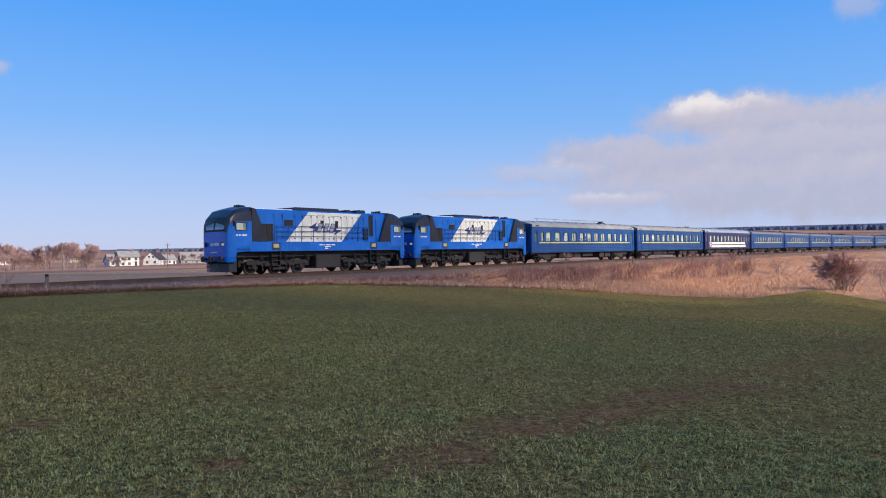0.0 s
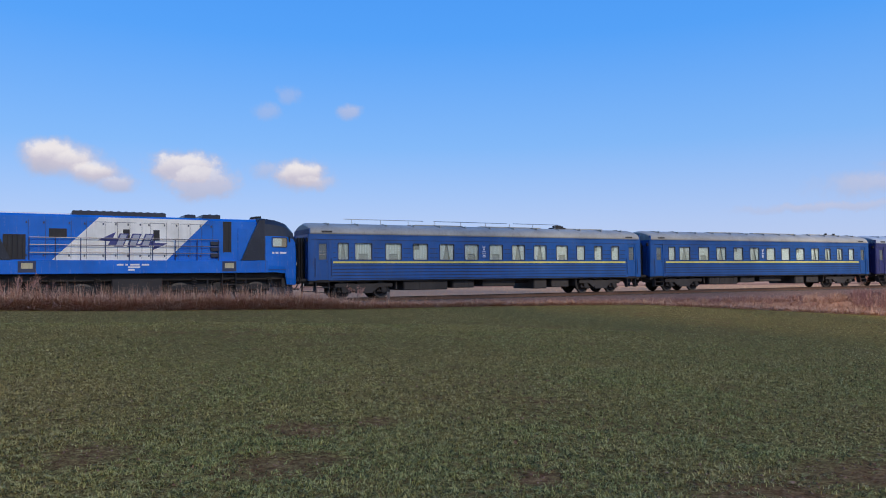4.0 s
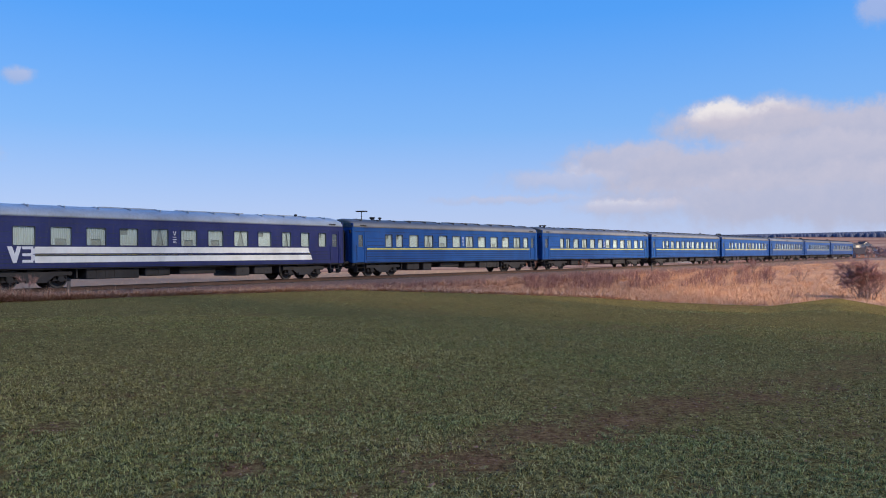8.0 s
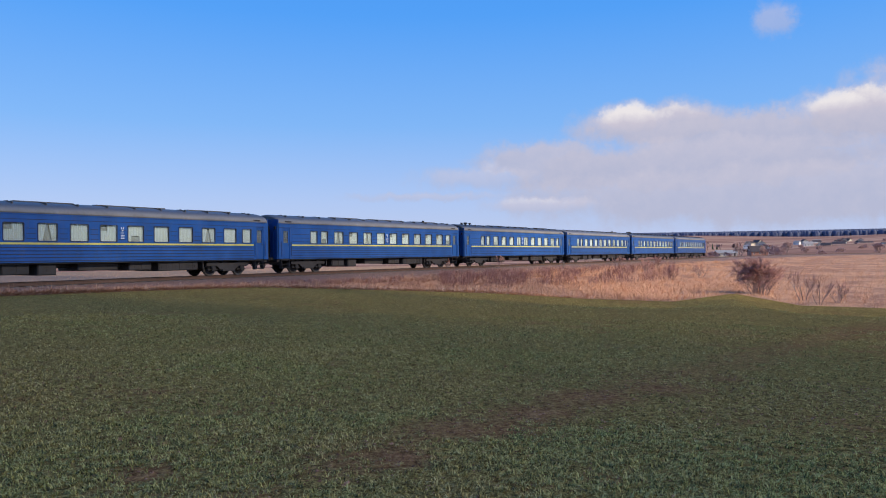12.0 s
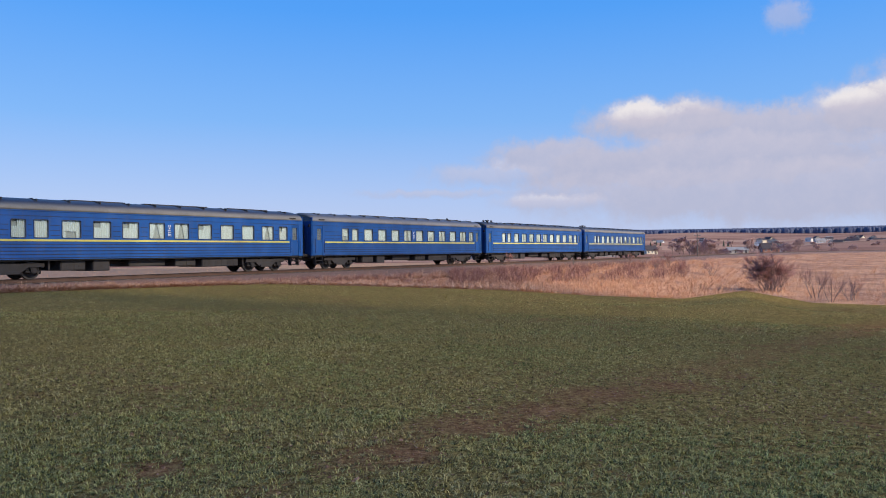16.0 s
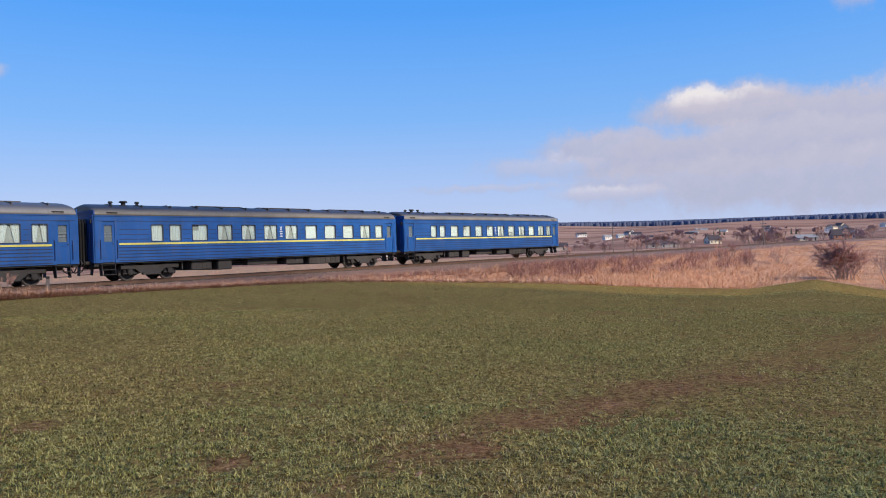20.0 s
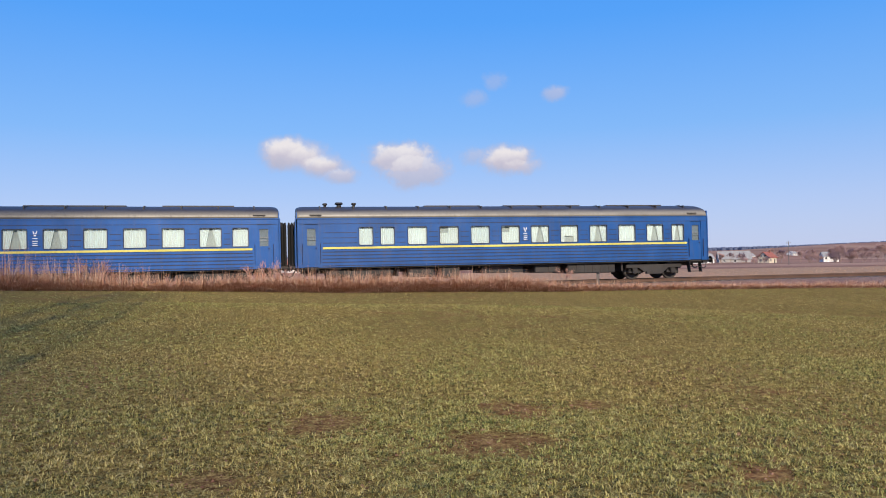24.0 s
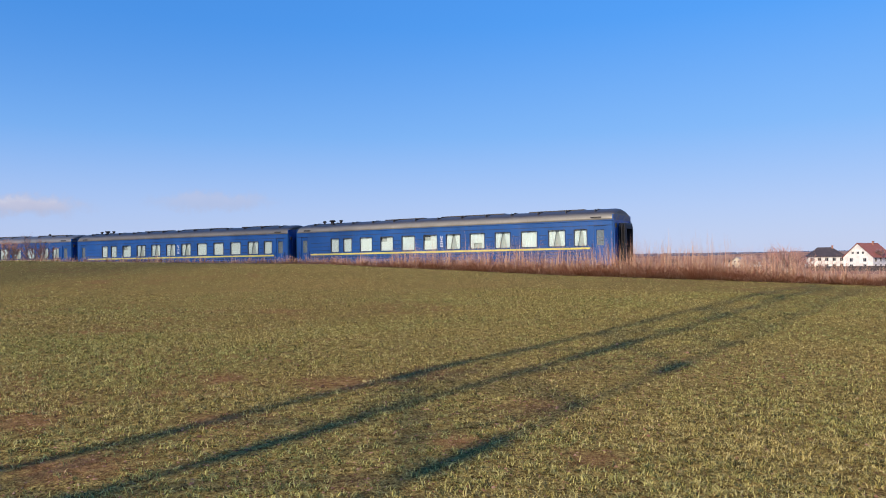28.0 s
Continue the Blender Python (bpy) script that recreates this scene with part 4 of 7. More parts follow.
def bogie(vehicle, x, base, axles, r=0.475, heavy=False):
    """Bogie frame with side beams, axle boxes, springs, brake gear and its wheelsets."""
    def frame_bm_():
        bm = bmesh.new()
        L = base / 2 + 0.55
        for s in (1, -1):
            y0, y1 = sorted((s * 0.94, s * 1.22))
            prism(bm, [(-L, 0.66), (-L, 0.84), (-base / 2 + 0.2, 0.92), (-0.6, 0.84), (0.6, 0.84), (base / 2 - 0.2, 0.92), (L, 0.84), (L, 0.66), (base / 2 - 0.3, 0.64), (0.6, 0.62 if heavy else 0.40), (-0.6, 0.62 if heavy else 0.40), (-base / 2 + 0.3, 0.64)], 1, y0, y1)
            box(bm, -0.5, 0.5, *sorted((s * 1.1, s * 1.3)), 0.30, 0.46)
        for xx in (-L + 0.06, L - 0.06):
            box(bm, xx - 0.07, xx + 0.07, -1.1, 1.1, 0.6, 0.76)
        box(bm, -0.35, 0.35, -1.05, 1.05, 0.5, 0.98)
        cyl(bm, (0, 0, 0.9), (0, 0, 1.06), 0.3, 16)
        return fix(bm)
    f = shared(("bogie", base, heavy), "bogie", frame_bm_, M_DARK, vehicle, "grimy dark steel bogie frame")
    f.matrix_basis = pose(x, 0, 0)
    for k in range(axles):
        ax = -base / 2 + base * k / (axles - 1)
        ws = shared(("wheelset", r), "wheelset", lambda: wheelset_bm(r), [M_DARK, M_TREAD], f, "steel wheelset with worn bright treads")
        ws.matrix_basis = pose(ax, 0, r)
        WHEELS.append((ws, ax, r))
        for s in (1, -1):
            bx = shared(("axlebox", heavy), "axle_box", lambda: axlebox_bm(heavy), M_DARK, f)
            bx.matrix_basis = pose(ax, 1.1 * s, r, 0, 0, 0 if s > 0 else 180)
            for dx in (-0.26, 0.26):
                sp = shared("spring", "spring", lambda: spring_bm(0.075, 0.26), M_DARK, f)
                sp.matrix_basis = pose(ax + dx, 1.04 * s, 0.44)
            if heavy and k < axles - 1:
                mid = base / (axles - 1) / 2
                shared("brakecyl", "brake_cylinder", brakecyl_bm, M_DARK, f, at=pose(ax + mid, 1.26 * s, 0.62))
                shared("hanger", "brake_hanger", lambda: boxes((-0.04, 0.04, -0.04, 0.04, -0.42, 0.3), bevel=0.01), M_DARK, f, at=pose(ax + mid + 0.3, 1.18 * s, 0.62, 0, 8, 0))
                shared("damper", "damper", damper_bm, M_DARK, f, at=pose(ax + mid - 0.3, 1.24 * s, 0.55))
            if heavy:
                shared("sandpipe", "sand_pipe", sandpipe_bm, M_DARK, f, at=pose(ax + 0.52, 1.0 * s, 0))
                shared("coil", "spring", lambda: spring_bm(0.12, 0.42, 5), M_DARK, f, at=pose(ax - 0.62, 1.2 * s, 0.86))
            for dx in (-0.52, 0.5):
                sh = shared("shoe", "brake_shoe", lambda: boxes((-0.035, 0.035, -0.07, 0.07, -0.2, 0.2), bevel=0.015), M_DARK, f)
                sh.matrix_basis = pose(ax + dx, 0.78 * s, r)
    return f


def brakecyl_bm():
    bm = bmesh.new()
    cyl(bm, (-0.22, 0, 0), (0.22, 0, 0), 0.13, 12)
    cyl(bm, (0.22, 0, 0), (0.42, 0, -0.05), 0.035, 6)
    return bm


def damper_bm():
    bm = bmesh.new()
    cyl(bm, (0, 0, -0.2), (0, 0, 0.25), 0.07, 8)
    cyl(bm, (0, 0, 0.25), (0, 0, 0.6), 0.04, 8)
    return bm


def sandpipe_bm():
    bm = bmesh.new()
    tube(bm, [Vector((0.1, 0, 1.2)), Vector((0.08, 0, 0.7)), Vector((0.0, -0.1, 0.25)), Vector((-0.06, -0.18, 0.08))], 0.025, 6)
    return bm


def axlebox_bm(heavy):
    bm = bmesh.new()
    cyl(bm, (0, -0.1, 0), (0, 0.14, 0), 0.16, 14)
    cyl(bm, (0, 0.14, 0), (0, 0.17, 0), 0.11, 12)
    box(bm, -0.38, 0.38, -0.12, 0.06, -0.1, -0.03)
    box(bm, -0.15, 0.15, -0.1, 0.08, 0.1, 0.22)
    if heavy:
        box(bm, -0.3, 0.3, 0.0, 0.13, 0.2, 0.3)
    return bm


def tank_bm(l, w, z0, z1, lids):
    bm = boxes((-l / 2, l / 2, -w / 2, w / 2, z0, z1), bevel=0.04)
    for i in range(lids):
        x = -l / 2 + (i + 0.5) * l / lids
        g = l / lids / 2 - 0.05
        for s in (1, -1):
            box(bm, x - g, x + g, *sorted((s * w / 2, s * (w / 2 + 0.02))), z0 + 0.06, z1 - 0.06)
            box(bm, x - 0.05, x + 0.05, *sorted((s * (w / 2 + 0.02), s * (w / 2 + 0.045))), (z0 + z1) / 2 - 0.08, (z0 + z1) / 2 + 0.02)
    return bm


def cap_bm(r, h):
    bm = bmesh.new()
    cyl(bm, (0, 0, -0.12), (0, 0, h), r * 0.5, 12)
    cyl(bm, (0, 0, h), (0, 0, h + 0.05), r * 0.55, 14, r)
    cyl(bm, (0, 0, h + 0.05), (0, 0, h + 0.13), r, 14, r * 0.75)
    return bm


def bellows_bm():
    """Rubber gangway: one corrugated arch round the end door, standing off the end wall."""
    bm = bmesh.new()
    rings = []
    for i in range(13):
        x = -0.02 + 0.44 * i / 12
        o = 0.13 * abs(math.sin(math.pi * i / 4)) ** 0.6
        rings.append([bm.verts.new((x, y, z)) for y, z in ((0.62 + o, 1.15), (0.62 + o, 3.2), (0.5 + o, 3.33 + o), (-0.5 - o, 3.33 + o), (-0.62 - o, 3.2), (-0.62 - o, 1.15), (-0.5, 1.15), (-0.5, 3.15), (0.5, 3.15), (0.5, 1.15))])
    for p, q in zip(rings, rings[1:]):
        for j in range(10):
            bm.faces.new((p[j], p[(j + 1) % 10], q[(j + 1) % 10], q[j]))
    bm.faces.new(rings[0]), bm.faces.new(rings[-1])
    return fix(bm)


def endwall_bm():
    bm = bmesh.new()
    for s in (1, -1):
        box(bm, -0.06, 0.0, *sorted((s * 0.5, s * WALL)), FLOOR, EAVES + 0.3)
        box(bm, 0.0, 0.05, *sorted((s * 1.3, s * 1.5)), FLOOR, EAVES)
        cyl(bm, (0.06, 1.12 * s, 1.2), (0.06, 1.12 * s, 3.4), 0.02, 6)
    box(bm, -0.06, 0.0, -0.5, 0.5, 3.2, EAVES + 0.3)
    box(bm, -0.12, -0.08, -0.5, 0.5, 1.2, 3.2)
    return bm


def buffer_bm():
    bm = bmesh.new()
    cyl(bm, (-0.1, 0, 0), (0.28, 0, 0), 0.11, 12)
    cyl(bm, (0.28, 0, 0), (0.5, 0, 0), 0.07, 12)
    cyl(bm, (0.5, 0, 0), (0.55, 0, 0), 0.2, 16, 0.19)
    return bm


def coupler_bm():
    bm = boxes((-0.3, 0.25, -0.09, 0.09, 0.98, 1.16), (0.25, 0.62, -0.2, 0.02, 0.9, 1.24), (0.25, 0.5, 0.02, 0.2, 0.95, 1.2), bevel=0.02)
    return bm


def hose_bm():
    bm = bmesh.new()
    pts = [Vector((0.02, 0.0, 0.95)), Vector((0.12, 0, 0.8)), Vector((0.22, 0, 0.62)), Vector((0.36, 0, 0.55)), Vector((0.5, 0, 0.62))]
    tube(bm, pts, 0.03, 6)
    return bm


def emblem_bm():
    """Small plain white emblem over three short bars."""
    bm = bmesh.new()
    prism(bm, [(-0.10, 0.32), (-0.06, 0.32), (0.0, 0.16), (0.06, 0.32), (0.10, 0.32), (0.04, 0.08), (-0.04, 0.08)], 1, 0, 0.006)
    for z, w in ((-0.04, 0.11), (-0.17, 0.12), (-0.27, 0.10), (-0.36, 0.11)):
        box(bm, -w, w, 0, 0.006, z, z + 0.035)
    return fix(bm)


def coach(lay, wallmat, roofmat, label, stripe="yellow", conduit=False, antenna=False, caps=(), seed=0):
    rnd = random.Random(seed)
    c = tagged(empty("passenger_coach"), label, "railway coach", "coaches of the passenger train")
    key = "A" if lay is LAY_A else "B"
    pname = wallmat.name
    for s, nm in ((1, "side_wall"), (-1, "side_wall")):
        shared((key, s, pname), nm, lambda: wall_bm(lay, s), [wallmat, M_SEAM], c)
    r = shared(("roof", roofmat.name), "roof", roof_bm, roofmat, c, "curved sheet roof with raised seams", smooth=False)
    shared("floor", "underframe", lambda: boxes((-HALF, HALF, -1.45, 1.45, 0.98, 1.12), (-HALF + 0.2, HALF - 0.2, -0.25, 0.25, 0.72, 0.98), (-HALF, -HALF + 0.25, -1.4, 1.4, 0.86, 1.12), (HALF - 0.25, HALF, -1.4, 1.4, 0.86, 1.12)), M_DARK, c)
    shared("cabin", "interior", lambda: boxes((-HALF + 1.3, HALF - 1.3, -0.45, -0.4, 1.12, 3.5), (-HALF + 1.25, -HALF + 1.3, -1.4, 1.4, 1.12, 3.5), (HALF - 1.3, HALF - 1.25, -1.4, 1.4, 1.12, 3.5), (-HALF + 1.2, HALF - 1.2, -1.4, 1.4, 1.121, 1.16), (-HALF + 1.2, HALF - 1.2, -1.4, 1.4, 3.5, 3.54)), M_INSIDE, c)
    for a, b in lay:
        window(c, a, b, 1, rnd.choice((0, 0, 1, 1, 2, 3, 3)))
        window(c, a, b, -1, rnd.choice((0, 1)))
    for s in (1, -1):
        for e in (1, -1):
            x = e * (HALF - 0.77)
            d = shared(("door", pname), "door", lambda: door_bm(0.7), wallmat, c, "recessed vestibule door")
            d.matrix_basis = pose(x, s * (WALL - 0.035), FLOOR + 0.03, 0, 0, 0 if s > 0 else 180)
            shared("doorglass", "door_pane", lambda: pane_bm(-0.23, 0.23, -0.022, -0.014, 1.1, 2.02), [M_GLASS, M_CLEAR], d).visible_shadow = False
            shared("doorblind", "door_blind", lambda: boxes((-0.23, 0.23, -0.06, -0.05, 1.1, 2.02)), M_DOORBLIND, d, "dull grey-blue blind")
            for z in (1.4, 1.55):
                shared("doorbar", "door_bar", lambda: boxes((-0.23, 0.23, -0.012, 0.0, 0, 0.02)), M_STEEL, d, at=pose(0, 0, z))
            shared("doorknob", "door_handle", lambda: boxes((-0.28, -0.2, 0.0, 0.05, 0.98, 1.01), bevel=0.008), M_RUBBER, d)
            for dx in (-0.46, 0.46):
                h = shared("grab", "handrail", grab_bm, M_RAILING, c, "dark blue vertical grab handle")
                h.matrix_basis = pose(x + dx, s * WALL, 1.25, 0, 0, 0 if s > 0 else 180)
            st = shared("steps", "steps", steps_bm, M_DARK, c)
            st.matrix_basis = pose(x, s * 1.42, 0.3, 0, 0, 0 if s > 0 else 180)
            g = shared("grille", "roof_grille", lambda: grille_bm(0.62, 0.13), M_DARK, r)
            g.matrix_basis = pose(e * (HALF - 1.0), s * 1.525, EAVES + 0.12, 0, 0, 0 if s > 0 else 180)
    for e in (1, -1):
        m = pose(e * HALF, 0, 0, 0, 0, 0 if e > 0 else 180)
        shared(("endwall", pname), "end_wall", endwall_bm, wallmat, c, at=m)
        shared("bellows", "gangway", bellows_bm, M_RUBBER, c, "black rubber gangway tubes", at=m)
        shared("coupler", "coupler", coupler_bm, M_DARK, c, at=m)
        for s in (1, -1):
            shared("buffer", "buffer", buffer_bm, M_DARK, c, at=m @ pose(0, 0.95 * s, 1.06))
            shared("hose", "air_hose", hose_bm, M_RUBBER, c, at=m @ pose(0, 0.45 * s, 0))
            shared("taillamp", "tail_lamp", lambda: boxes((0.0, 0.08, -0.09, 0.09, -0.12, 0.12), bevel=0.02), M_RUBBER, c, at=m @ pose(0.05, 1.3 * s, 3.3))
        bogie(c, e * 8.5, 2.4, 2)
        shared("flap", "dust_guard", lambda: boxes((-0.04, 0.04, -1.2, 1.2, 0.5, 0.98)), M_DARK, c, at=pose(e * 6.5, 0, 0))
    for x, l, w, z0, z1, lids in ((-4.6, 2.9, 2.5, 0.42, 0.98, 6), (-2.0, 1.5, 2.3, 0.5, 0.98, 2), (0.6, 2.4, 2.1, 0.55, 0.98, 0), (3.6, 1.0, 2.5, 0.36, 0.98, 1), (5.2, 1.4, 2.4, 0.42, 0.98, 2)):
        shared(("tank", l), "equipment_box", lambda: tank_bm(l, w, z0, z1, lids), M_DARK, c, "dark steel underfloor equipment box", at=pose(x if key == "A" else -x, 0, 0))
    shared("pipe", "brake_pipe", pipe_bm, M_DARK, c)
    if stripe == "yellow":
        shared("stripe", "stripe", lambda: boxes((-HALF + 1.35, HALF - 1.35, WALL + 0.004, WALL + 0.03, 2.0, 2.105)), M_YELLOW, c, "yellow waist stripe")
        shared("stripe2", "stripe", lambda: boxes((-HALF + 1.35, HALF - 1.35, -WALL - 0.03, -WALL - 0.004, 2.0, 2.105)), M_YELLOW, c, "yellow waist stripe")
        gap = (11.2 if key == "A" else 12.55) - HALF
        shared("emblem", "emblem", emblem_bm, M_BRAND, c, "small white emblem and bars", at=pose(gap, WALL + 0.002, 2.72))
    else:
        for z0, z1, x0, x1 in ((1.78, 2.12, -8.73, 8.68), (1.31, 1.64, -8.95, 8.68)):
            shared(("band", z0), "stripe", lambda: prism_bm([(x0, z0), (x1, z0), (x1, z1), (x0 + 0.12, z1)], WALL + 0.017, WALL + 0.03), M_WHITE, c, "broad white stripe")
        shared("band2", "stripe", lambda: boxes((-8.85, 8.66, WALL + 0.017, WALL + 0.028, 1.69, 1.73)), M_YELLOW, c, "thin yellow stripe")
        shared("brand", "emblem", brand_bm, M_BRAND, c, "large white company emblem", at=pose(9.27, WALL + 0.017, 1.33))
        shared("emblem", "emblem", emblem_bm, M_BRAND, c, "small white emblem and bars", at=pose(12.97 - HALF, WALL + 0.002, 2.72))
    for x, rr, h in caps:
        shared(("cap", rr, h), "roof_vent", lambda: cap_bm(rr, h), M_DARK, c, "dark mushroom-shaped roof vent", at=pose(x, 0.25, CROWN - 0.04))
    if conduit:
        shared("conduit", "roof_conduit", conduit_bm, M_STEEL, c, "thin rail on posts along the roof")
        shared("gear", "roof_gear", lambda: boxes((-0.5, 0.5, -0.3, 0.3, CROWN - 0.02, CROWN + 0.09), (-0.2, 0.25, -0.2, 0.2, CROWN + 0.09, CROWN + 0.24), (-0.45, -0.35, -0.1, 0.1, CROWN + 0.09, CROWN + 0.2), bevel=0.015), M_DARK, c, at=pose(-5.9, 0, 0))
    if antenna:
        shared("antenna", "roof_antenna", antenna_bm, M_DARK, c, "ring antenna on a short mast", at=pose(HALF - 2.15, 0.1, CROWN))
    return c


def grab_bm():
    bm = bmesh.new()
    tube(bm, [Vector((0, -0.02, 0)), Vector((0, 0.06, 0.03)), Vector((0, 0.06, 1.02)), Vector((0, -0.02, 1.05))], 0.018, 6)
    return bm


def grille_bm(w, h):
    bm = boxes((-w / 2, w / 2, -0.06, 0.01, -h / 2, h / 2))
    for i in range(3):
        z = -h / 2 + 0.02 + i * h / 3
        box(bm, -w / 2 + 0.03, w / 2 - 0.03, 0.01, 0.024, z, z + 0.018)
    return bm


def pipe_bm():
    bm = bmesh.new()
    tube(bm, [Vector((-HALF, 0.5, 0.9)), Vector((-3, 0.55, 0.8)), Vector((3, 0.55, 0.8)), Vector((HALF, 0.5, 0.9))], 0.03, 6)
    return bm


def prism_bm(outline, y0, y1):
    bm = bmesh.new()
    prism(bm, outline, 1, y0, y1)
    return fix(bm)


def brand_bm():
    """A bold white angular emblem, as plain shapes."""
    bm = bmesh.new()
    prism(bm, [(0.66, 0.80), (0.44, 0.80), (0.28, 0.34), (0.24, 0.0), (0.40, 0.0)], 1, 0, 0.014)
    prism(bm, [(0.02, 0.80), (0.22, 0.80), (0.40, 0.05), (0.24, 0.0)], 1, 0.001, 0.013)
    for z in (0.0, 0.32, 0.66):
        box(bm, -0.52, -0.02, 0.002, 0.014, z, z + 0.14)
    for z in (0.1, 0.42):
        box(bm, -0.60, -0.42, 0.003, 0.015, z, z + 0.28)
    return fix(bm)


def conduit_bm():
    bm = bmesh.new()
    tube(bm, [Vector((HALF - 2.4, 0.3, CROWN + 0.26)), Vector((HALF - 7.5, 0.3, CROWN + 0.26))], 0.022, 6)
    tube(bm, [Vector((HALF - 8.2, 0.3, CROWN + 0.26)), Vector((HALF - 13.5, 0.3, CROWN + 0.26))], 0.022, 6)
    tube(bm, [Vector((HALF - 14.0, 0.3, CROWN + 0.26)), Vector((HALF - 17.6, 0.3, CROWN + 0.26))], 0.022, 6)
    for i in range(9):
        x = HALF - 2.9 - i * 1.8
        cyl(bm, (x, 0.3, CROWN - 0.1), (x, 0.3, CROWN + 0.26), 0.018, 6)
    return bm


def antenna_bm():
    bm = bmesh.new()
    cyl(bm, (0, 0, -0.1), (0, 0, 0.55), 0.03, 8)
    ring = [Vector((0.42 * math.cos(a), 0.42 * math.sin(a), 0.6)) for a in np.linspace(0, 2 * math.pi, 17)]
    tube(bm, ring, 0.03, 6)
    tube(bm, [Vector((-0.42, 0, 0.6)), Vector((0.42, 0, 0.6))], 0.025, 6)
    tube(bm, [Vector((0, -0.42, 0.6)), Vector((0, 0.42, 0.6))], 0.025, 6)
    return bm


CAPS3 = ((HALF - 1.55, 0.14, 0.08), (HALF - 2.3, 0.24, 0.12), (HALF - 3.1, 0.14, 0.1))
CAPS2 = ((HALF - 1.6, 0.17, 0.08), (HALF - 2.3, 0.24, 0.1))
BLUE_LABEL = "blue passenger coach with yellow stripe and grey roof on the track"
TRAIN = []
for i, args in enumerate((
        (LAY_B, M_BLUE, M_ROOF_PALE, "blue passenger coach with a roof rail behind the engines", "yellow", True, False, ()),
        (LAY_B, M_BLUE, M_ROOF_PALE, BLUE_LABEL, "yellow", False, False, ((-8.2, 0.12, 0.05), (-9.2, 0.12, 0.05))),
        (LAY_C, M_NAVY, M_ROOF_BLUE, "dark navy passenger coach with broad white stripes and emblem", "white", False, False, ((-8.6, 0.12, 0.05),)),
        (LAY_A, M_BLUE, M_ROOF, "blue passenger coach with a ring antenna on its roof", "yellow", False, True, ((HALF - 3.1, 0.24, 0.1), (HALF - 3.9, 0.15, 0.1))),
        (LAY_A, M_BLUE, M_ROOF, BLUE_LABEL, "yellow", False, False, CAPS2),
        (LAY_A, M_BLUE, M_ROOF, BLUE_LABEL, "yellow", False, False, ((-HALF + 4.2, 0.12, 0.06),)),
        (LAY_A, M_BLUE, M_ROOF_BROWN, BLUE_LABEL, "yellow", False, False, CAPS3),
        (LAY_A, M_BLUE, M_ROOF, "bright blue passenger coach with grey roof and yellow stripe", "yellow", False, False, ((-HALF + 4.2, 0.12, 0.06),)),
        (LAY_A, M_BLUE, M_ROOF_DARK, "blue passenger coach with a dark roof and vents", "yellow", False, False, CAPS3),
        (LAY_A, M_BLUE, M_ROOF_BROWN, "last blue coach of the train with open gangway end", "yellow", False, False, CAPS3))):
    TRAIN.append((coach(*args, seed=i), -24.54 * (i + 0.5), 8.5))

# ---- diesel locomotives (16.4 m over the bodies, two cabs) ----


def cab_bm():
    """Cab at the +x end: steep rounded nose, black above the shoulder, blue below; body x from 6.0 to 8.2."""
    bm = bmesh.new()
    secs = [(8.22, 1.12, 0.88, 1.9, 2.1), (8.19, 1.28, 0.86, 2.6, 2.8), (8.11, 1.37, 0.84, 3.12, 3.42), (7.97, 1.42, 0.84, 3.30, 3.80), (7.62, 1.45, 0.86, 3.42, 4.20), (7.52, 1.46, 1.46, 3.43, 4.25), (7.0, 1.48, 1.52, 3.45, 4.42), (6.4, 1.49, 1.52, 3.45, 4.50), (6.0, 1.49, 1.52, 3.45, 4.44)]
    rings = []
    for x, hw, zb, zs, zt in secs:
        half = [(hw * 0.97, zb), (hw, zb + 0.35), (hw, zs), (hw * 0.96, zs + (zt - zs) * 0.62), (hw * 0.8, zt - (zt - zs) * 0.10), (0, zt)]
        rings.append([bm.verts.new((x, y, z)) for y, z in half] + [bm.verts.new((x, -y, z)) for y, z in half[-2::-1]])
    n = len(rings[0])
    for k, (a, b) in enumerate(zip(rings, rings[1:])):
        for i in range(n - 1):
            f = bm.faces.new((a[i], a[i + 1], b[i + 1], b[i]))
            f.material_index = 1 if 2 <= i <= n - 4 and k >= 1 else 0
    for r in (rings[0], rings[-1]):
        bm.faces.new(r)
    for a, b in zip(rings, rings[1:]):
        bm.faces.new((a[0], b[0], b[-1], a[-1])).material_index = 1
    return fix(bm)


def slab(bm, pts, y, t):
    prism(bm, pts, 1, *sorted((y, y + t)))


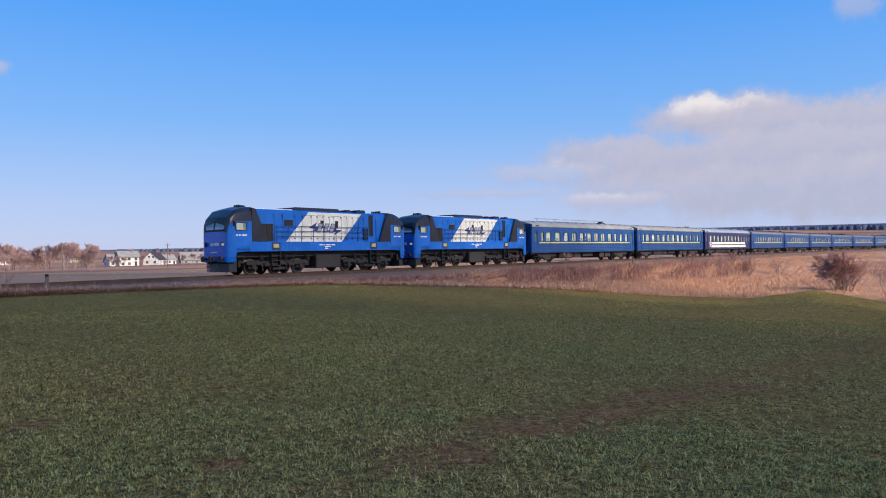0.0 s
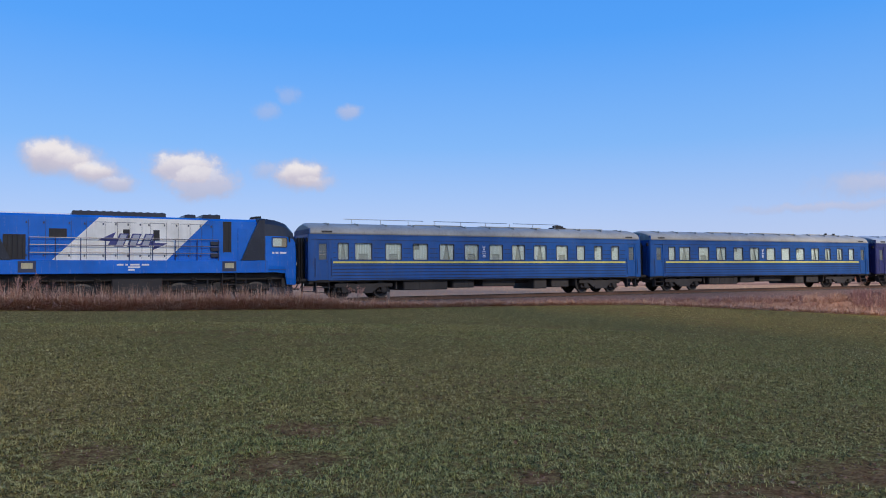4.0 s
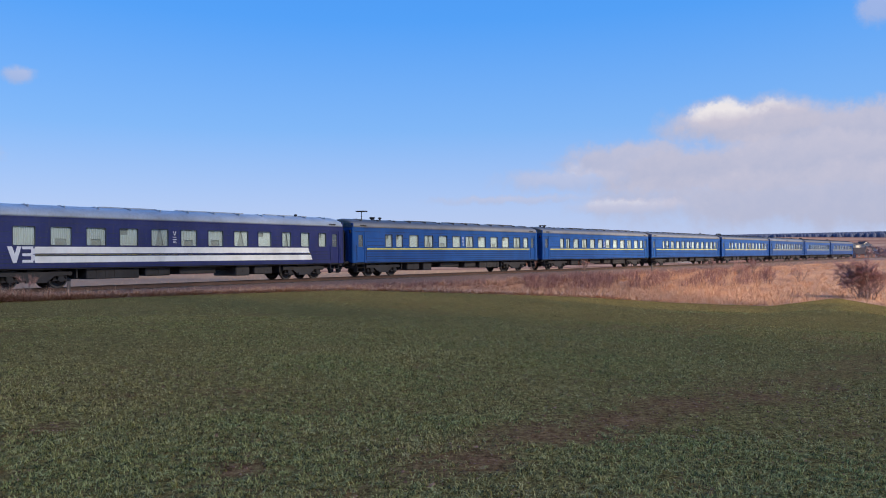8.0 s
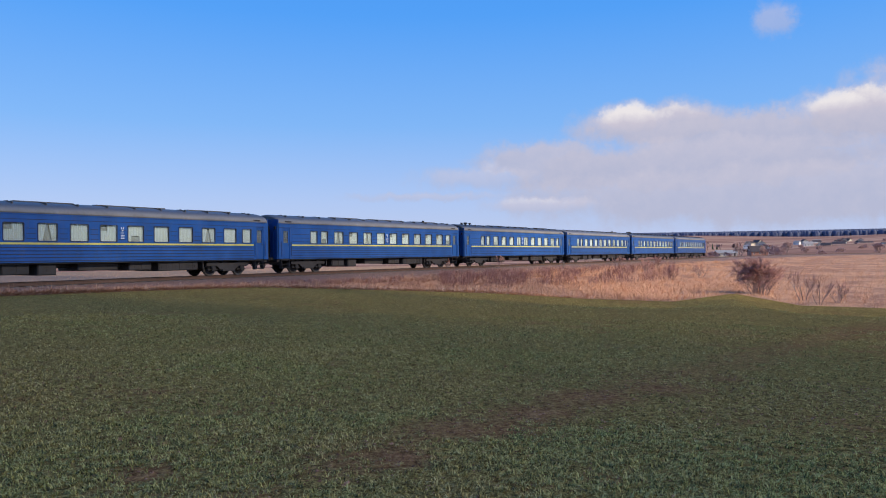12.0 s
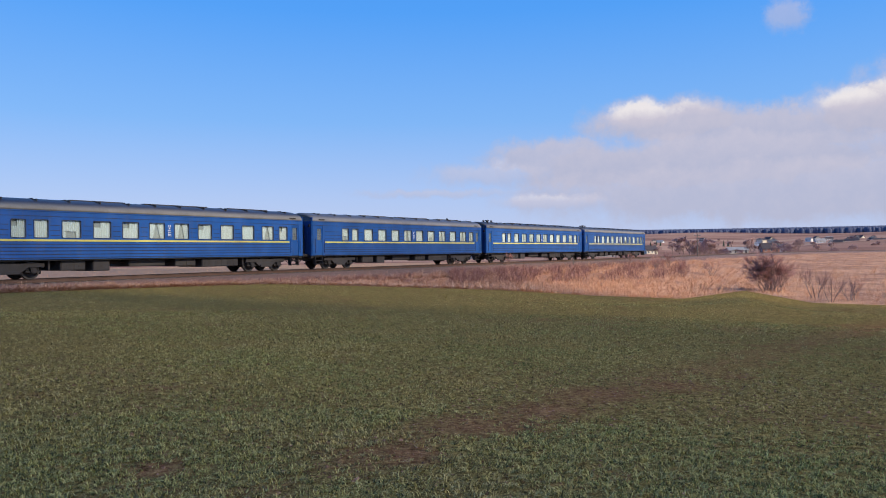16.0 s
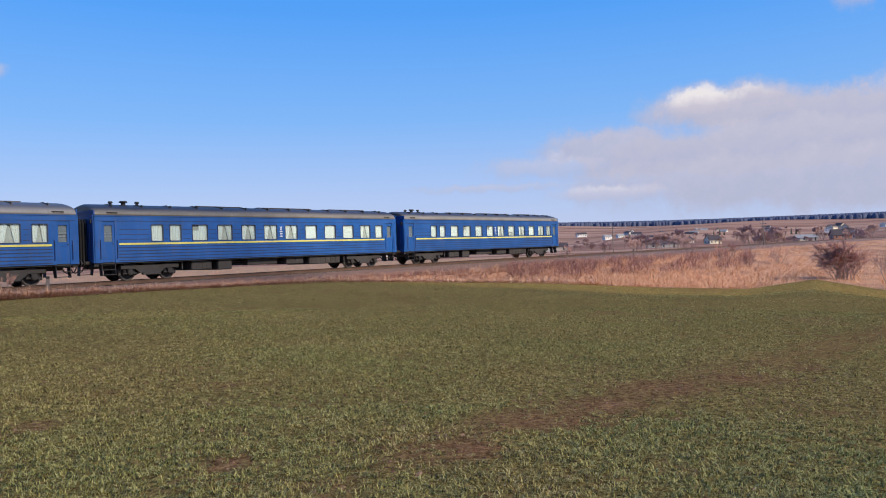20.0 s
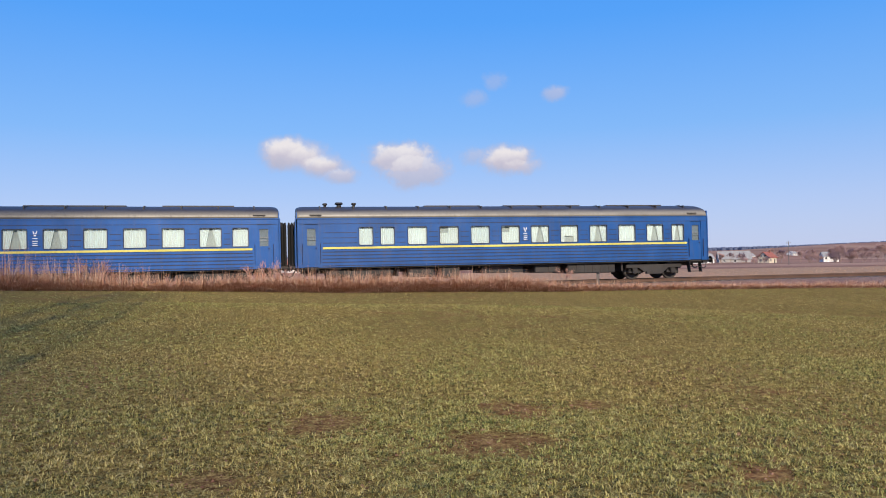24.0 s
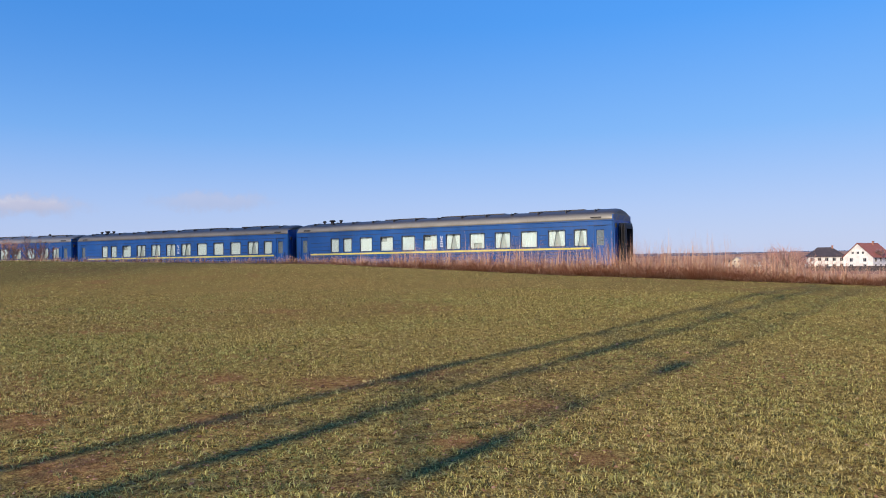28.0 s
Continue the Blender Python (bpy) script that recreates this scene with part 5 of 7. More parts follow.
def loco():
    c = tagged(empty("diesel_locomotive"), "blue diesel locomotive with white slanted flank band and black cab roof", "locomotive", "pair of engines")
    # frame and walkway beam
    shared("l_sill", "frame_beam", lambda: boxes((-6.6, 6.6, -1.5, 1.5, 1.50, 2.14), bevel=0.02), M_LOCO, c, "blue walkway beam")
    shared("l_deck", "underframe", lambda: boxes((-7.6, 7.6, -1.0, 1.0, 1.15, 1.51), (-6.9, 6.9, -0.62, 0.62, 0.5, 1.2), (-8.0, -7.4, -1.2, 1.2, 0.7, 1.2), (7.4, 8.0, -1.2, 1.2, 0.7, 1.2)), M_DARK, c)
    shared("l_tank", "fuel_tank", lambda: tank_bm(2.3, 2.7, 0.30, 1.25, 1), M_DARK, c, "dark grimy fuel tank", at=pose(-0.15, 0, 0))
    # engine hood, with its shoulder and roof
    def hood():
        bm = bmesh.new()
        prism(bm, [(-1.28, 2.14), (1.28, 2.14), (1.28, 4.20), (1.18, 4.30), (0.6, 4.36), (-0.6, 4.36), (-1.18, 4.30), (-1.28, 4.20)], 0, -6.1, 6.1)
        return fix(bm)
    shared("l_hood", "engine_hood", hood, M_LOCO, c)
    for s in (1, -1):
        turn = 0 if s > 0 else 180
        def fixed(key, name, make, mat, x, y, z, label=""):
            return shared(key, name, make, mat, c, label, at=pose(x * s, s * y, z, 0, 0, turn))
        def band():
            bm = bmesh.new()
            slab(bm, [(-1.5, 2.15), (3.55, 2.15), (1.56, 4.21), (-3.5, 4.21)], 1.283, 0.012)
            return fix(bm)
        shared("l_band", "flank_band", band, M_WHITE, c, "slanted white flank band with streaks", at=pose(0, 0, 0, 0, 0, turn))
        # tall doors along the hood
        for i, x in enumerate((-3.75, -3.2, -2.62, -2.05, -1.48, -0.75, -0.35, 0.2, 0.75, 1.3, 2.1, 2.75, 3.8, 4.5)):
            fixed("l_hatch", "hood_door_edge", hatch_bm, M_SEAM, x, 1.296, 2.22)
        for x in (-3.1, -2.2, -0.9, 0.4, 1.5):
            fixed("l_hatchtop", "hood_door_seam", lambda: boxes((-0.5, 0.5, -0.004, 0.005, -0.008, 0.008)), M_SEAM, x, 1.296, 3.98)
        for x in (0.36, -1.02):
            fixed("l_slot", "louvre_panel", lambda: grille_bm(0.29, 0.52), M_RUBBER, x, 1.29, 3.39)
        fixed("l_grille", "hood_grille", lambda: grille_bm(0.74, 0.42), M_RUBBER, 3.30, 1.29, 3.42)
        # plain company mark: two pointed shapes and pale blocks
        def arrow_a():
            bm = bmesh.new()
            slab(bm, [(1.62, 3.10), (0.82, 3.52), (0.95, 3.24), (0.30, 3.20), (0.62, 2.96), (1.2, 2.82), (1.08, 3.06)], 0, 0.006)
            return fix(bm)
        def arrow_b():
            bm = bmesh.new()
            slab(bm, [(-1.55, 3.0), (-0.78, 2.62), (-0.92, 2.84), (0.1, 2.86), (-0.3, 2.98), (-0.95, 3.14), (-0.95, 3.02)], 0, 0.006)
            return fix(bm)
        fixed("l_arrow", "mark", arrow_a, M_ARROW, 0, 1.2955, 0.0, "dark violet pointed mark")
        fixed("l_arrow2", "mark", arrow_b, M_ARROW, 0, 1.2955, 0.0, "dark violet pointed mark")
        def shade():
            bm = bmesh.new()
            slab(bm, [(0.07, -0.04), (0.50, -0.04), (0.24, 0.60), (-0.18, 0.60)], 0, 0.007)
            return fix(bm)
        def block():
            bm = bmesh.new()
            slab(bm, [(0.10, 0.02), (0.40, 0.02), (0.18, 0.55), (-0.10, 0.55)], 0, 0.010)
            return fix(bm)
        for x in (0.42, -0.16, -0.74):
            fixed("l_shade", "mark", shade, M_ARROW, x, 1.2985, 2.85, "dark violet slanted edge")
            fixed("l_block", "mark", block, M_SILVER, x, 1.3005, 2.85, "silver slanted block")
        for x, l, z in ((0.8, 0.3, 1.93), (0.42, 0.12, 1.93), (0.2, 0.42, 1.93), (-0.32, 0.34, 1.93), (0.3, 0.55, 1.81), (0.3, 0.3, 1.68)):
            fixed(("l_bar", l), "number_bar", lambda: boxes((-l, 0, 0, 0.005, -0.04, 0.04)), M_BRAND, x, 1.502, z, "small white bar")
        # hand rails along the walkway
        top = fixed("l_rail", "walkway_railing", rail_bm, M_RAILING, 0, 1.44, 2.14, "thin dark blue walkway railing")
        for z in (-0.34, -0.7):
            shared("l_rail", "rail", rail_bm, M_RAILING, top, at=pose(0, 0, z))
        for i in range(9):
            shared("l_post", "post", rail_post_bm, M_RAILING, top, at=pose(-4.0 + i * 1.058, 0, 0))
        # forward recess, tall rear slot, rear door and the grid of boxes
        fixed("l_recess", "recess_door", lambda: recess_bm(0.84, 1.12), M_RUBBER, 5.05, 1.284, 2.18, "dark recessed doorway")
        fixed("l_tall", "tall_opening", lambda: recess_bm(0.36, 1.55), M_RUBBER, -4.48, 1.284, 2.58, "tall dark opening")
        fixed("l_doorline", "hood_door", lambda: panel_bm(0.52, 1.65), M_LOCO, -5.26, 1.284, 2.18)
        for z in (2.3, 2.62, 2.92):
            fixed("l_gbox", "side_box", lambda: boxes((-0.22, 0.22, 0, 0.14, 0, 0.2), bevel=0.02), M_CAP, -3.84, 1.285, z)
        for e in (1, -1):
            x = 4.54 * e
            fixed("l_frame", "step_recess", lambda: boxes((-0.36, 0.36, 0, 0.012, -0.26, 0.26), bevel=0.004), M_SEAM, x, 1.5, 1.84)
            fixed("l_plate", "step_plate", lambda: boxes((-0.23, 0.23, 0, 0.03, -0.13, 0.13), bevel=0.006), M_PLATE, x, 1.502, 1.88, "pale yellow plate")
            fixed("l_step", "steps", lstep_bm, M_DARK, x, 1.5, 0)
            # black louvre between hood and cab
            fixed(("l_louvre", e), "side_louvre", lambda: louvre_bm(e), M_CAP, 0, 1.3, 0, "slanted black louvre")
    for e in (1, -1):
        m = pose(0, 0, 0, 0, 0, 0 if e > 0 else 180)
        cab = shared("l_cab", "cab", cab_bm, [M_LOCO, M_CAP], c, "blue cab with black roof and rounded nose", at=m)
        for s in (1, -1):
            turn = 0 if s > 0 else 180
            fr = shared("l_win", "cab_window", lambda: frame_bm(0.80, 0.48), M_RUBBER, cab, at=pose(7.2, 1.478 * s, 3.12, 0, 0, turn))
            shared("l_wing", "cab_pane", lambda: pane_bm(-0.38, 0.38, 0.012, 0.016, -0.22, 0.22), [M_GLASS, M_CLEAR], cab, at=pose(7.2, 1.478 * s, 3.12, 0, 0, turn)).visible_shadow = False
            shared("l_dark", "cab_interior", lambda: boxes((-0.39, 0.39, 0.001, 0.004, -0.23, 0.23)), M_INSIDE, cab, at=pose(7.2, 1.478 * s, 3.12, 0, 0, turn))
            shared("l_blind", "cab_blind", lambda: boxes((-0.12, 0.36, 0.004, 0.008, -0.21, 0.21)), M_CURTAIN, cab, at=pose(7.2, 1.478 * s, 3.12, 0, 0, turn))
            shared("l_seam", "cab_seam", lambda: boxes((-0.01, 0.01, -0.006, 0.004, -0.95, 0.95)), M_SEAM, cab, at=pose(6.42, 1.497 * s, 2.48, 0, 0, turn))
            shared("l_seam2", "cab_seam", lambda: boxes((-0.6, 0.6, -0.006, 0.004, -0.01, 0.01)), M_SEAM, cab, at=pose(7.02, 1.487 * s, 1.66, 0, 0, turn))
            for x, l in ((-0.38, 0.36), (0.06, 0.16), (0.28, 0.12)):
                shared(("l_num", l), "number_bar", lambda: boxes((0, l, 0, 0.008, -0.05, 0.05)), M_BRAND, cab, "small white bar", at=pose(7.2 + (x if s > 0 else -x), 1.482 * s, 2.56, 0, 0, turn))
            shared("l_head", "headlight", lambda: boxes((-0.08, 0.03, -0.26, 0.26, -0.14, 0.14), bevel=0.03), M_RUBBER, cab, "black headlight cluster", at=pose(8.17, 1.08 * s, 2.0, 0, -4, 40 * s))
            for k in (-0.12, 0.12):
                shared("l_lens", "headlight_lens", lens_bm, M_LAMP, cab, at=pose(8.18 - 0.64 * k * s * s, (1.09 + k * 0.75) * s, 2.0 + k * 0.15, 0, 0, 40 * s))
            shared("buffer", "buffer", buffer_bm, M_DARK, cab, at=pose(7.95, 0.95 * s, 1.06))
            shared("l_mirror", "mirror", lambda: boxes((-0.03, 0.03, 0, 0.18, -0.16, 0.16), bevel=0.015), M_RUBBER, cab, at=pose(7.75, (1.4 if s > 0 else 1.58) * s, 3.3))
            shared("hose", "air_hose", hose_bm, M_RUBBER, cab, at=pose(8.05, 0.45 * s, 0))
            shared("l_wind", "windscreen", windscreen_bm, M_GLASS, cab, "raked windscreen", at=pose(0, 0, 0) @ Matrix.Diagonal((1, s, 1, 1)))
            # added pale sheet that imitates the bright reflection in the screen
            shared("l_windreflection", "sun_blind", lambda: windscreen_bm(-0.06, 0.0135), M_CURTAIN, cab, "pale panel standing in for the windscreen's reflection", at=pose(0, 0, 0) @ Matrix.Diagonal((1, s, 1, 1)))
            shared("l_windback", "windscreen_surround", lambda: windscreen_bm(0.05, 0.012), M_RUBBER, cab, at=pose(0, 0, 0) @ Matrix.Diagonal((1, s, 1, 1)))
        for y0, y1, z0, z1 in ((-0.45, -0.1, 1.9, 2.08), (-0.02, 0.5, 1.9, 2.1), (-0.4, 0.3, 1.45, 1.52)):
            shared(("l_nose", y0), "nose_mark", lambda: boxes((8.222, 8.232, y0, y1, z0, z1)), M_BRAND, cab, "white bar on the nose")
        shared("l_plow", "snow_plough", plow_bm, M_CAP, cab, "black pilot plough")
        shared("coupler", "coupler", coupler_bm, M_DARK, cab, at=pose(7.95, 0, 0))
        for y in (-0.25, 0.0, 0.25):
            shared("l_horn", "horn", horn_bm, M_DARK, cab, "small air horn", at=pose(6.2, y, 4.46))
        bogie(c, e * 4.18, 3.9, 3, 0.51, True)
    # roof gear
    for x0, x1, z, w in ((-1.5, 2.7, 4.52, 1.05), (-3.0, -2.45, 4.50, 0.8), (-4.2, -3.3, 4.52, 1.0)):
        top = shared(("l_top", x0), "roof_radiator" if x1 - x0 > 3 else "exhaust_cover", lambda: top_bm(x0, x1, w, z), M_CAP, c, "black ribbed roof box")
        n = max(2, int((x1 - x0) / 0.35))
        for i in range(n):
            shared(("l_rib", w), "rib", lambda: boxes((0, 0.12, -w + 0.08, w - 0.08, -0.02, 0.03)), M_CAP, top, at=pose(x0 + 0.1 + i * (x1 - x0 - 0.2) / n, 0, z))
    for s in (1, -1):
        shared("l_roofrail", "roof_strip", lambda: boxes((2.8, 5.9, -0.03, 0.03, 4.3, 4.36)), M_WHITE, c, "pale roof edge strip", at=pose(0, 1.05 * s, 0))
    return c


def hatch_bm():
    """The shadow gaps, hinges and latch of one tall hood door."""
    bm = bmesh.new()
    box(bm, -0.008, 0.008, -0.004, 0.005, 0.0, 1.8)
    for z in (0.1, 1.62):
        box(bm, 0.05, 0.11, 0.0, 0.02, z, z + 0.1)
    return bm


def rail_bm():
    bm = bmesh.new()
    cyl(bm, (-4.0, 0, 1.06), (4.46, 0, 1.06), 0.022, 6)
    return bm


def rail_post_bm():
    bm = bmesh.new()
    cyl(bm, (0, 0, 0), (0, 0, 1.06), 0.022, 6)
    return bm


def recess_bm(w, h):
    bm = boxes((-w / 2, w / 2, 0, 0.012, 0, h), (-w / 2 - 0.03, -w / 2, 0, 0.02, -0.03, h + 0.03), (w / 2, w / 2 + 0.03, 0, 0.02, -0.03, h + 0.03), (-w / 2, w / 2, 0, 0.02, h, h + 0.03))
    for k in range(int(w / 0.2)):
        x = -w / 2 + 0.1 + k * 0.2
        cyl(bm, (x, 0.015, 0.0), (x, 0.015, h), 0.018, 5)
    return bm


def panel_bm(w, h):
    """A raised sheet door with a stepped edge and latch."""
    return boxes((-w / 2, w / 2, 0, 0.03, 0, h), (-w / 2 + 0.05, w / 2 - 0.05, 0.03, 0.04, 0.05, h - 0.05), (w / 2 - 0.1, w / 2 - 0.06, 0.04, 0.07, h * 0.5, h * 0.5 + 0.12))


def lstep_bm():
    bm = bmesh.new()
    for i in range(3):
        box(bm, -0.34, 0.34, -0.32, 0.02, 0.55 + 0.33 * i, 0.59 + 0.33 * i)
    for x in (-0.36, 0.33):
        box(bm, x, x + 0.03, -0.3, 0.0, 0.5, 1.52)
    return bm


def louvre_bm(k):
    bm = bmesh.new()
    slab(bm, [(5.18 * k, 2.16), (6.40 * k, 2.16), (6.40 * k, 3.46), (5.74 * k, 3.46)], -0.03, 0.228)
    for i in range(9):
        z = 2.24 + i * 0.13
        lo = 5.24 + 0.56 * (z - 2.16) / 1.3
        box(bm, *sorted((lo * k, 6.34 * k)), 0.19, 0.215, z, z + 0.05)
    slab(bm, [(5.74 * k, 3.46), (6.40 * k, 3.46), (6.40 * k, 4.32), (6.12 * k, 4.28)], -0.03, 0.222)
    return fix(bm)


def lens_bm():
    bm = bmesh.new()
    cyl(bm, (0, 0, 0), (0.04, 0, 0), 0.095, 14)
    return bm


def windscreen_bm(grow=0.0, push=0.02):
    """One half of the raked screen, on the +y side."""
    bm = bmesh.new()
    vs = []
    for p in (0.0, -0.03):
        for x, z in ((8.225, 2.88 - grow), (8.10, 3.62 + grow)):
            for y in (0.04 - grow, 1.06 + grow):
                vs.append(bm.verts.new((x + push + p - (0.05 if y > 0.5 else 0.0), y, z)))
    for q in ((0, 1, 3, 2), (4, 6, 7, 5), (0, 2, 6, 4), (1, 5, 7, 3), (0, 4, 5, 1), (2, 3, 7, 6)):
        bm.faces.new([vs[i] for i in q])
    return fix(bm)


def plow_bm():
    bm = bmesh.new()
    prism(bm, [(7.5, -1.35), (8.0, -1.25), (8.2, -0.6), (8.24, 0), (8.2, 0.6), (8.0, 1.25), (7.5, 1.35)], 2, 0.22, 0.72)
    return fix(bm)


def horn_bm():
    bm = boxes((-0.12, 0.02, -0.06, 0.06, -0.08, 0.06), bevel=0.015)
    cyl(bm, (-0.1, 0, 0.07), (0.35, 0, 0.07), 0.03, 8, 0.07)
    return bm


def top_bm(x0, x1, w, z):
    return boxes((x0, x1, -w, w, 4.28, z), bevel=0.03)


for k in range(2):
    TRAIN.append((loco(), (8.47, 26.02)[k], 4.18))

# ---- growth on the ground: wheat, dry grass, weeds ----
def blades(name, base, height, width, lean, turn, material, bend=0.35, label="", category="grass", plain=False):
    """Many tapered blades as one object, bent once or (plain) straight; all arguments are arrays."""
    n = len(height)
    d = np.stack([np.cos(turn), np.sin(turn), np.zeros(n)], 1)
    s = np.stack([-np.sin(turn), np.cos(turn), np.zeros(n)], 1)
    up = np.array([0, 0, 1.0])
    k1 = base + up * (height * 0.55)[:, None] + d * (height * lean * bend)[:, None]
    tip = base + up * (height * (1 - 0.25 * np.abs(lean)))[:, None] + d * (height * lean)[:, None]
    w = (s * width[:, None]) / 2
    if plain:
        co = np.stack([base - w, base + w, tip], 1).reshape(-1, 3)
        me = bpy.data.meshes.new(name)
        me.vertices.add(3 * n)
        me.vertices.foreach_set("co", co.ravel())
        me.loops.add(3 * n)
        me.loops.foreach_set("vertex_index", np.arange(3 * n))
        me.polygons.add(n)
        me.polygons.foreach_set("loop_start", np.arange(n) * 3)
        me.update(calc_edges=True)
        me.materials.append(material)
        return tagged(new(name, me), label, category, kind="stuff")
    co = np.stack([base - w, base + w, k1 + w * 0.8, k1 - w * 0.8, tip], 1).reshape(-1, 3)
    i = np.arange(n) * 5
    quads = np.stack([i, i + 1, i + 2, i + 3], 1)
    tris = np.stack([i + 3, i + 2, i + 4], 1)
    me = bpy.data.meshes.new(name)
    me.vertices.add(len(co))
    me.vertices.foreach_set("co", co.ravel())
    loops = np.concatenate([np.concatenate([quads, tris], 1).ravel()])
    starts = np.stack([np.arange(n) * 7, np.arange(n) * 7 + 4], 1).ravel()
    me.loops.add(len(loops))
    me.loops.foreach_set("vertex_index", loops)
    me.polygons.add(2 * n)
    me.polygons.foreach_set("loop_start", starts)
    me.update(calc_edges=True)
    me.materials.append(material)
    return tagged(new(name, me), label, category, kind="stuff")


def polar_points(rng, az0, az1, r0, r1, n, rel=False):
    """Random spots between two azimuths; r0, r1 in metres, or as shares of the field's depth."""
    az = rng.uniform(az0, az1, n)
    if rel:
        rb = edge_r(az)
        r = np.sqrt(rng.uniform((r0 * rb) ** 2, (r1 * rb) ** 2))
    else:
        r = np.sqrt(rng.uniform(r0 ** 2, r1 ** 2, n))
    return az, r


def xyz(az, r, z):
    a = np.radians(az)
    return np.stack([-np.sin(a) * r, np.cos(a) * r, z], 1)


def patchy(x, y):
    """Where the crop is thin (0) or thick (1)."""
    v = np.sin(x * 0.31 + 2 * np.sin(y * 0.17)) + np.sin(y * 0.43 + 1.7 * np.sin(x * 0.23 + 1)) + 0.6 * np.sin(x * 1.1 + y * 0.9)
    track_d = np.abs(0.695 * x - 0.719 * (y - 6.3) + 0.3 * np.sin(x * 1.9)) + np.clip(-x * 0.6, 0, 9)
    bare = np.ones_like(x)
    for bx, by, br in BARE:
        bare = np.minimum(bare, np.clip((np.hypot(x - bx, y - by) / br - 0.5) * 1.1, 0.06, 1))
    return np.clip(0.74 + 0.24 * v, 0.3, 1) * np.clip((track_d - 0.1) / 0.7, 0.35, 1) * bare


def stand_of(x, y):
    """The crop thins out towards the wheel tracks on the one side."""
    r = np.hypot(x, y)
    az = np.degrees(np.arctan2(-x, y))
    return 1 - 0.35 * np.clip((4 - az) / 14, 0, 1) * np.clip((r - 6.2) / 2.0, 0, 1)


def wheat():
    """Plants of several leaves each, in loose rows; far ones with fewer, straight leaves."""
    rng = np.random.default_rng(4)
    label = "thin young winter wheat in tufts over reddish soil"
    for name, bands in (("wheat", ((4.0, 8.0, 36000, 9, 0.040, 0.0056, 0.02),)),
                        ("far_wheat", ((8, 14, 76000, 6, 0.042, 0.010, 0.025), (14, 24, 110000, 4, 0.042, 0.016, 0.04), (24, 75, 190000, 2, 0.042, 0.034, 0.06)))):
        bs, hs, ws, ls, ts = [], [], [], [], []
        for r0, r1, tufts, per, h, w, spread in bands:
            az, r = polar_points(rng, -42, 127, r0, r1, tufts)
            p = xyz(az, r, np.zeros(tufts))
            keep = (rng.random(tufts) < patchy(p[:, 0], p[:, 1]) * stand_of(p[:, 0], p[:, 1])) & (r < edge_r(az) - 0.2)
            az, r = az[keep], r[keep]
            size = np.repeat(rng.uniform(0.55, 1.35, len(az)), per)
            p = np.repeat(xyz(az, r, field_z(az, r)), per, 0)
            n = len(p)
            p[:, :2] += rng.normal(0, spread, (n, 2)) * size[:, None]
            p[:, 2] -= 0.008
            bs.append(p), hs.append(h * size * rng.uniform(0.6, 1.25, n)), ws.append(w * rng.uniform(0.7, 1.4, n)), ls.append(rng.uniform(0.3, 2.0, n)), ts.append(rng.uniform(0, 6.283, n))
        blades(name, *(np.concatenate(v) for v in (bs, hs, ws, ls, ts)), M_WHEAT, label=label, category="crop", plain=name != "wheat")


wheat()


def clods():
    """Lumps of dry reddish soil between the plants, most where the crop is thin."""
    rng = np.random.default_rng(14)
    az, r = polar_points(rng, -42, 127, 4.2, 12, 60000)
    p = xyz(az, r, np.zeros(len(az)))
    thin = 1 - patchy(p[:, 0], p[:, 1]) * stand_of(p[:, 0], p[:, 1])
    keep = rng.random(len(az)) < 0.12 + 0.75 * thin
    az, r = az[keep], r[keep]
    p = xyz(az, r, field_z(az, r))
    n = len(p)
    size = rng.lognormal(-4.95, 0.4, n)
    shape = np.array([(1, 0, 0), (0, 1, 0), (-1, 0, 0), (0, -1, 0), (0, 0, 0.7), (0, 0, -0.4)])
    co = (p[:, None, :] + shape[None] * size[:, None, None] * rng.uniform(0.6, 1.4, (n, 6, 1)) + rng.normal(0, 0.25, (n, 6, 3)) * size[:, None, None]).reshape(-1, 3)
    tri = np.array([(0, 1, 4), (1, 2, 4), (2, 3, 4), (3, 0, 4), (1, 0, 5), (2, 1, 5), (3, 2, 5), (0, 3, 5)])
    me = bpy.data.meshes.new("clods")
    me.from_pydata(co.tolist(), [], (tri[None] + 6 * np.arange(n)[:, None, None]).reshape(-1, 3).tolist())
    me.materials.append(M_CLOD)
    return tagged(new("clods", me), "small crumbled clods of reddish soil in the field", "soil", kind="stuff")


clods()


def dry_height(az):
    return np.interp(az, [-40, -30, -24, -15, -5, 10, 26, 31, 35, 55, 62, 65, 72, 92, 105, 125], [0.5, 0.55, 0.85, 0.85, 0.7, 0.6, 0.6, 0.75, 1.3, 1.3, 0.95, 0.9, 1.55, 1.35, 0.8, 0.7])


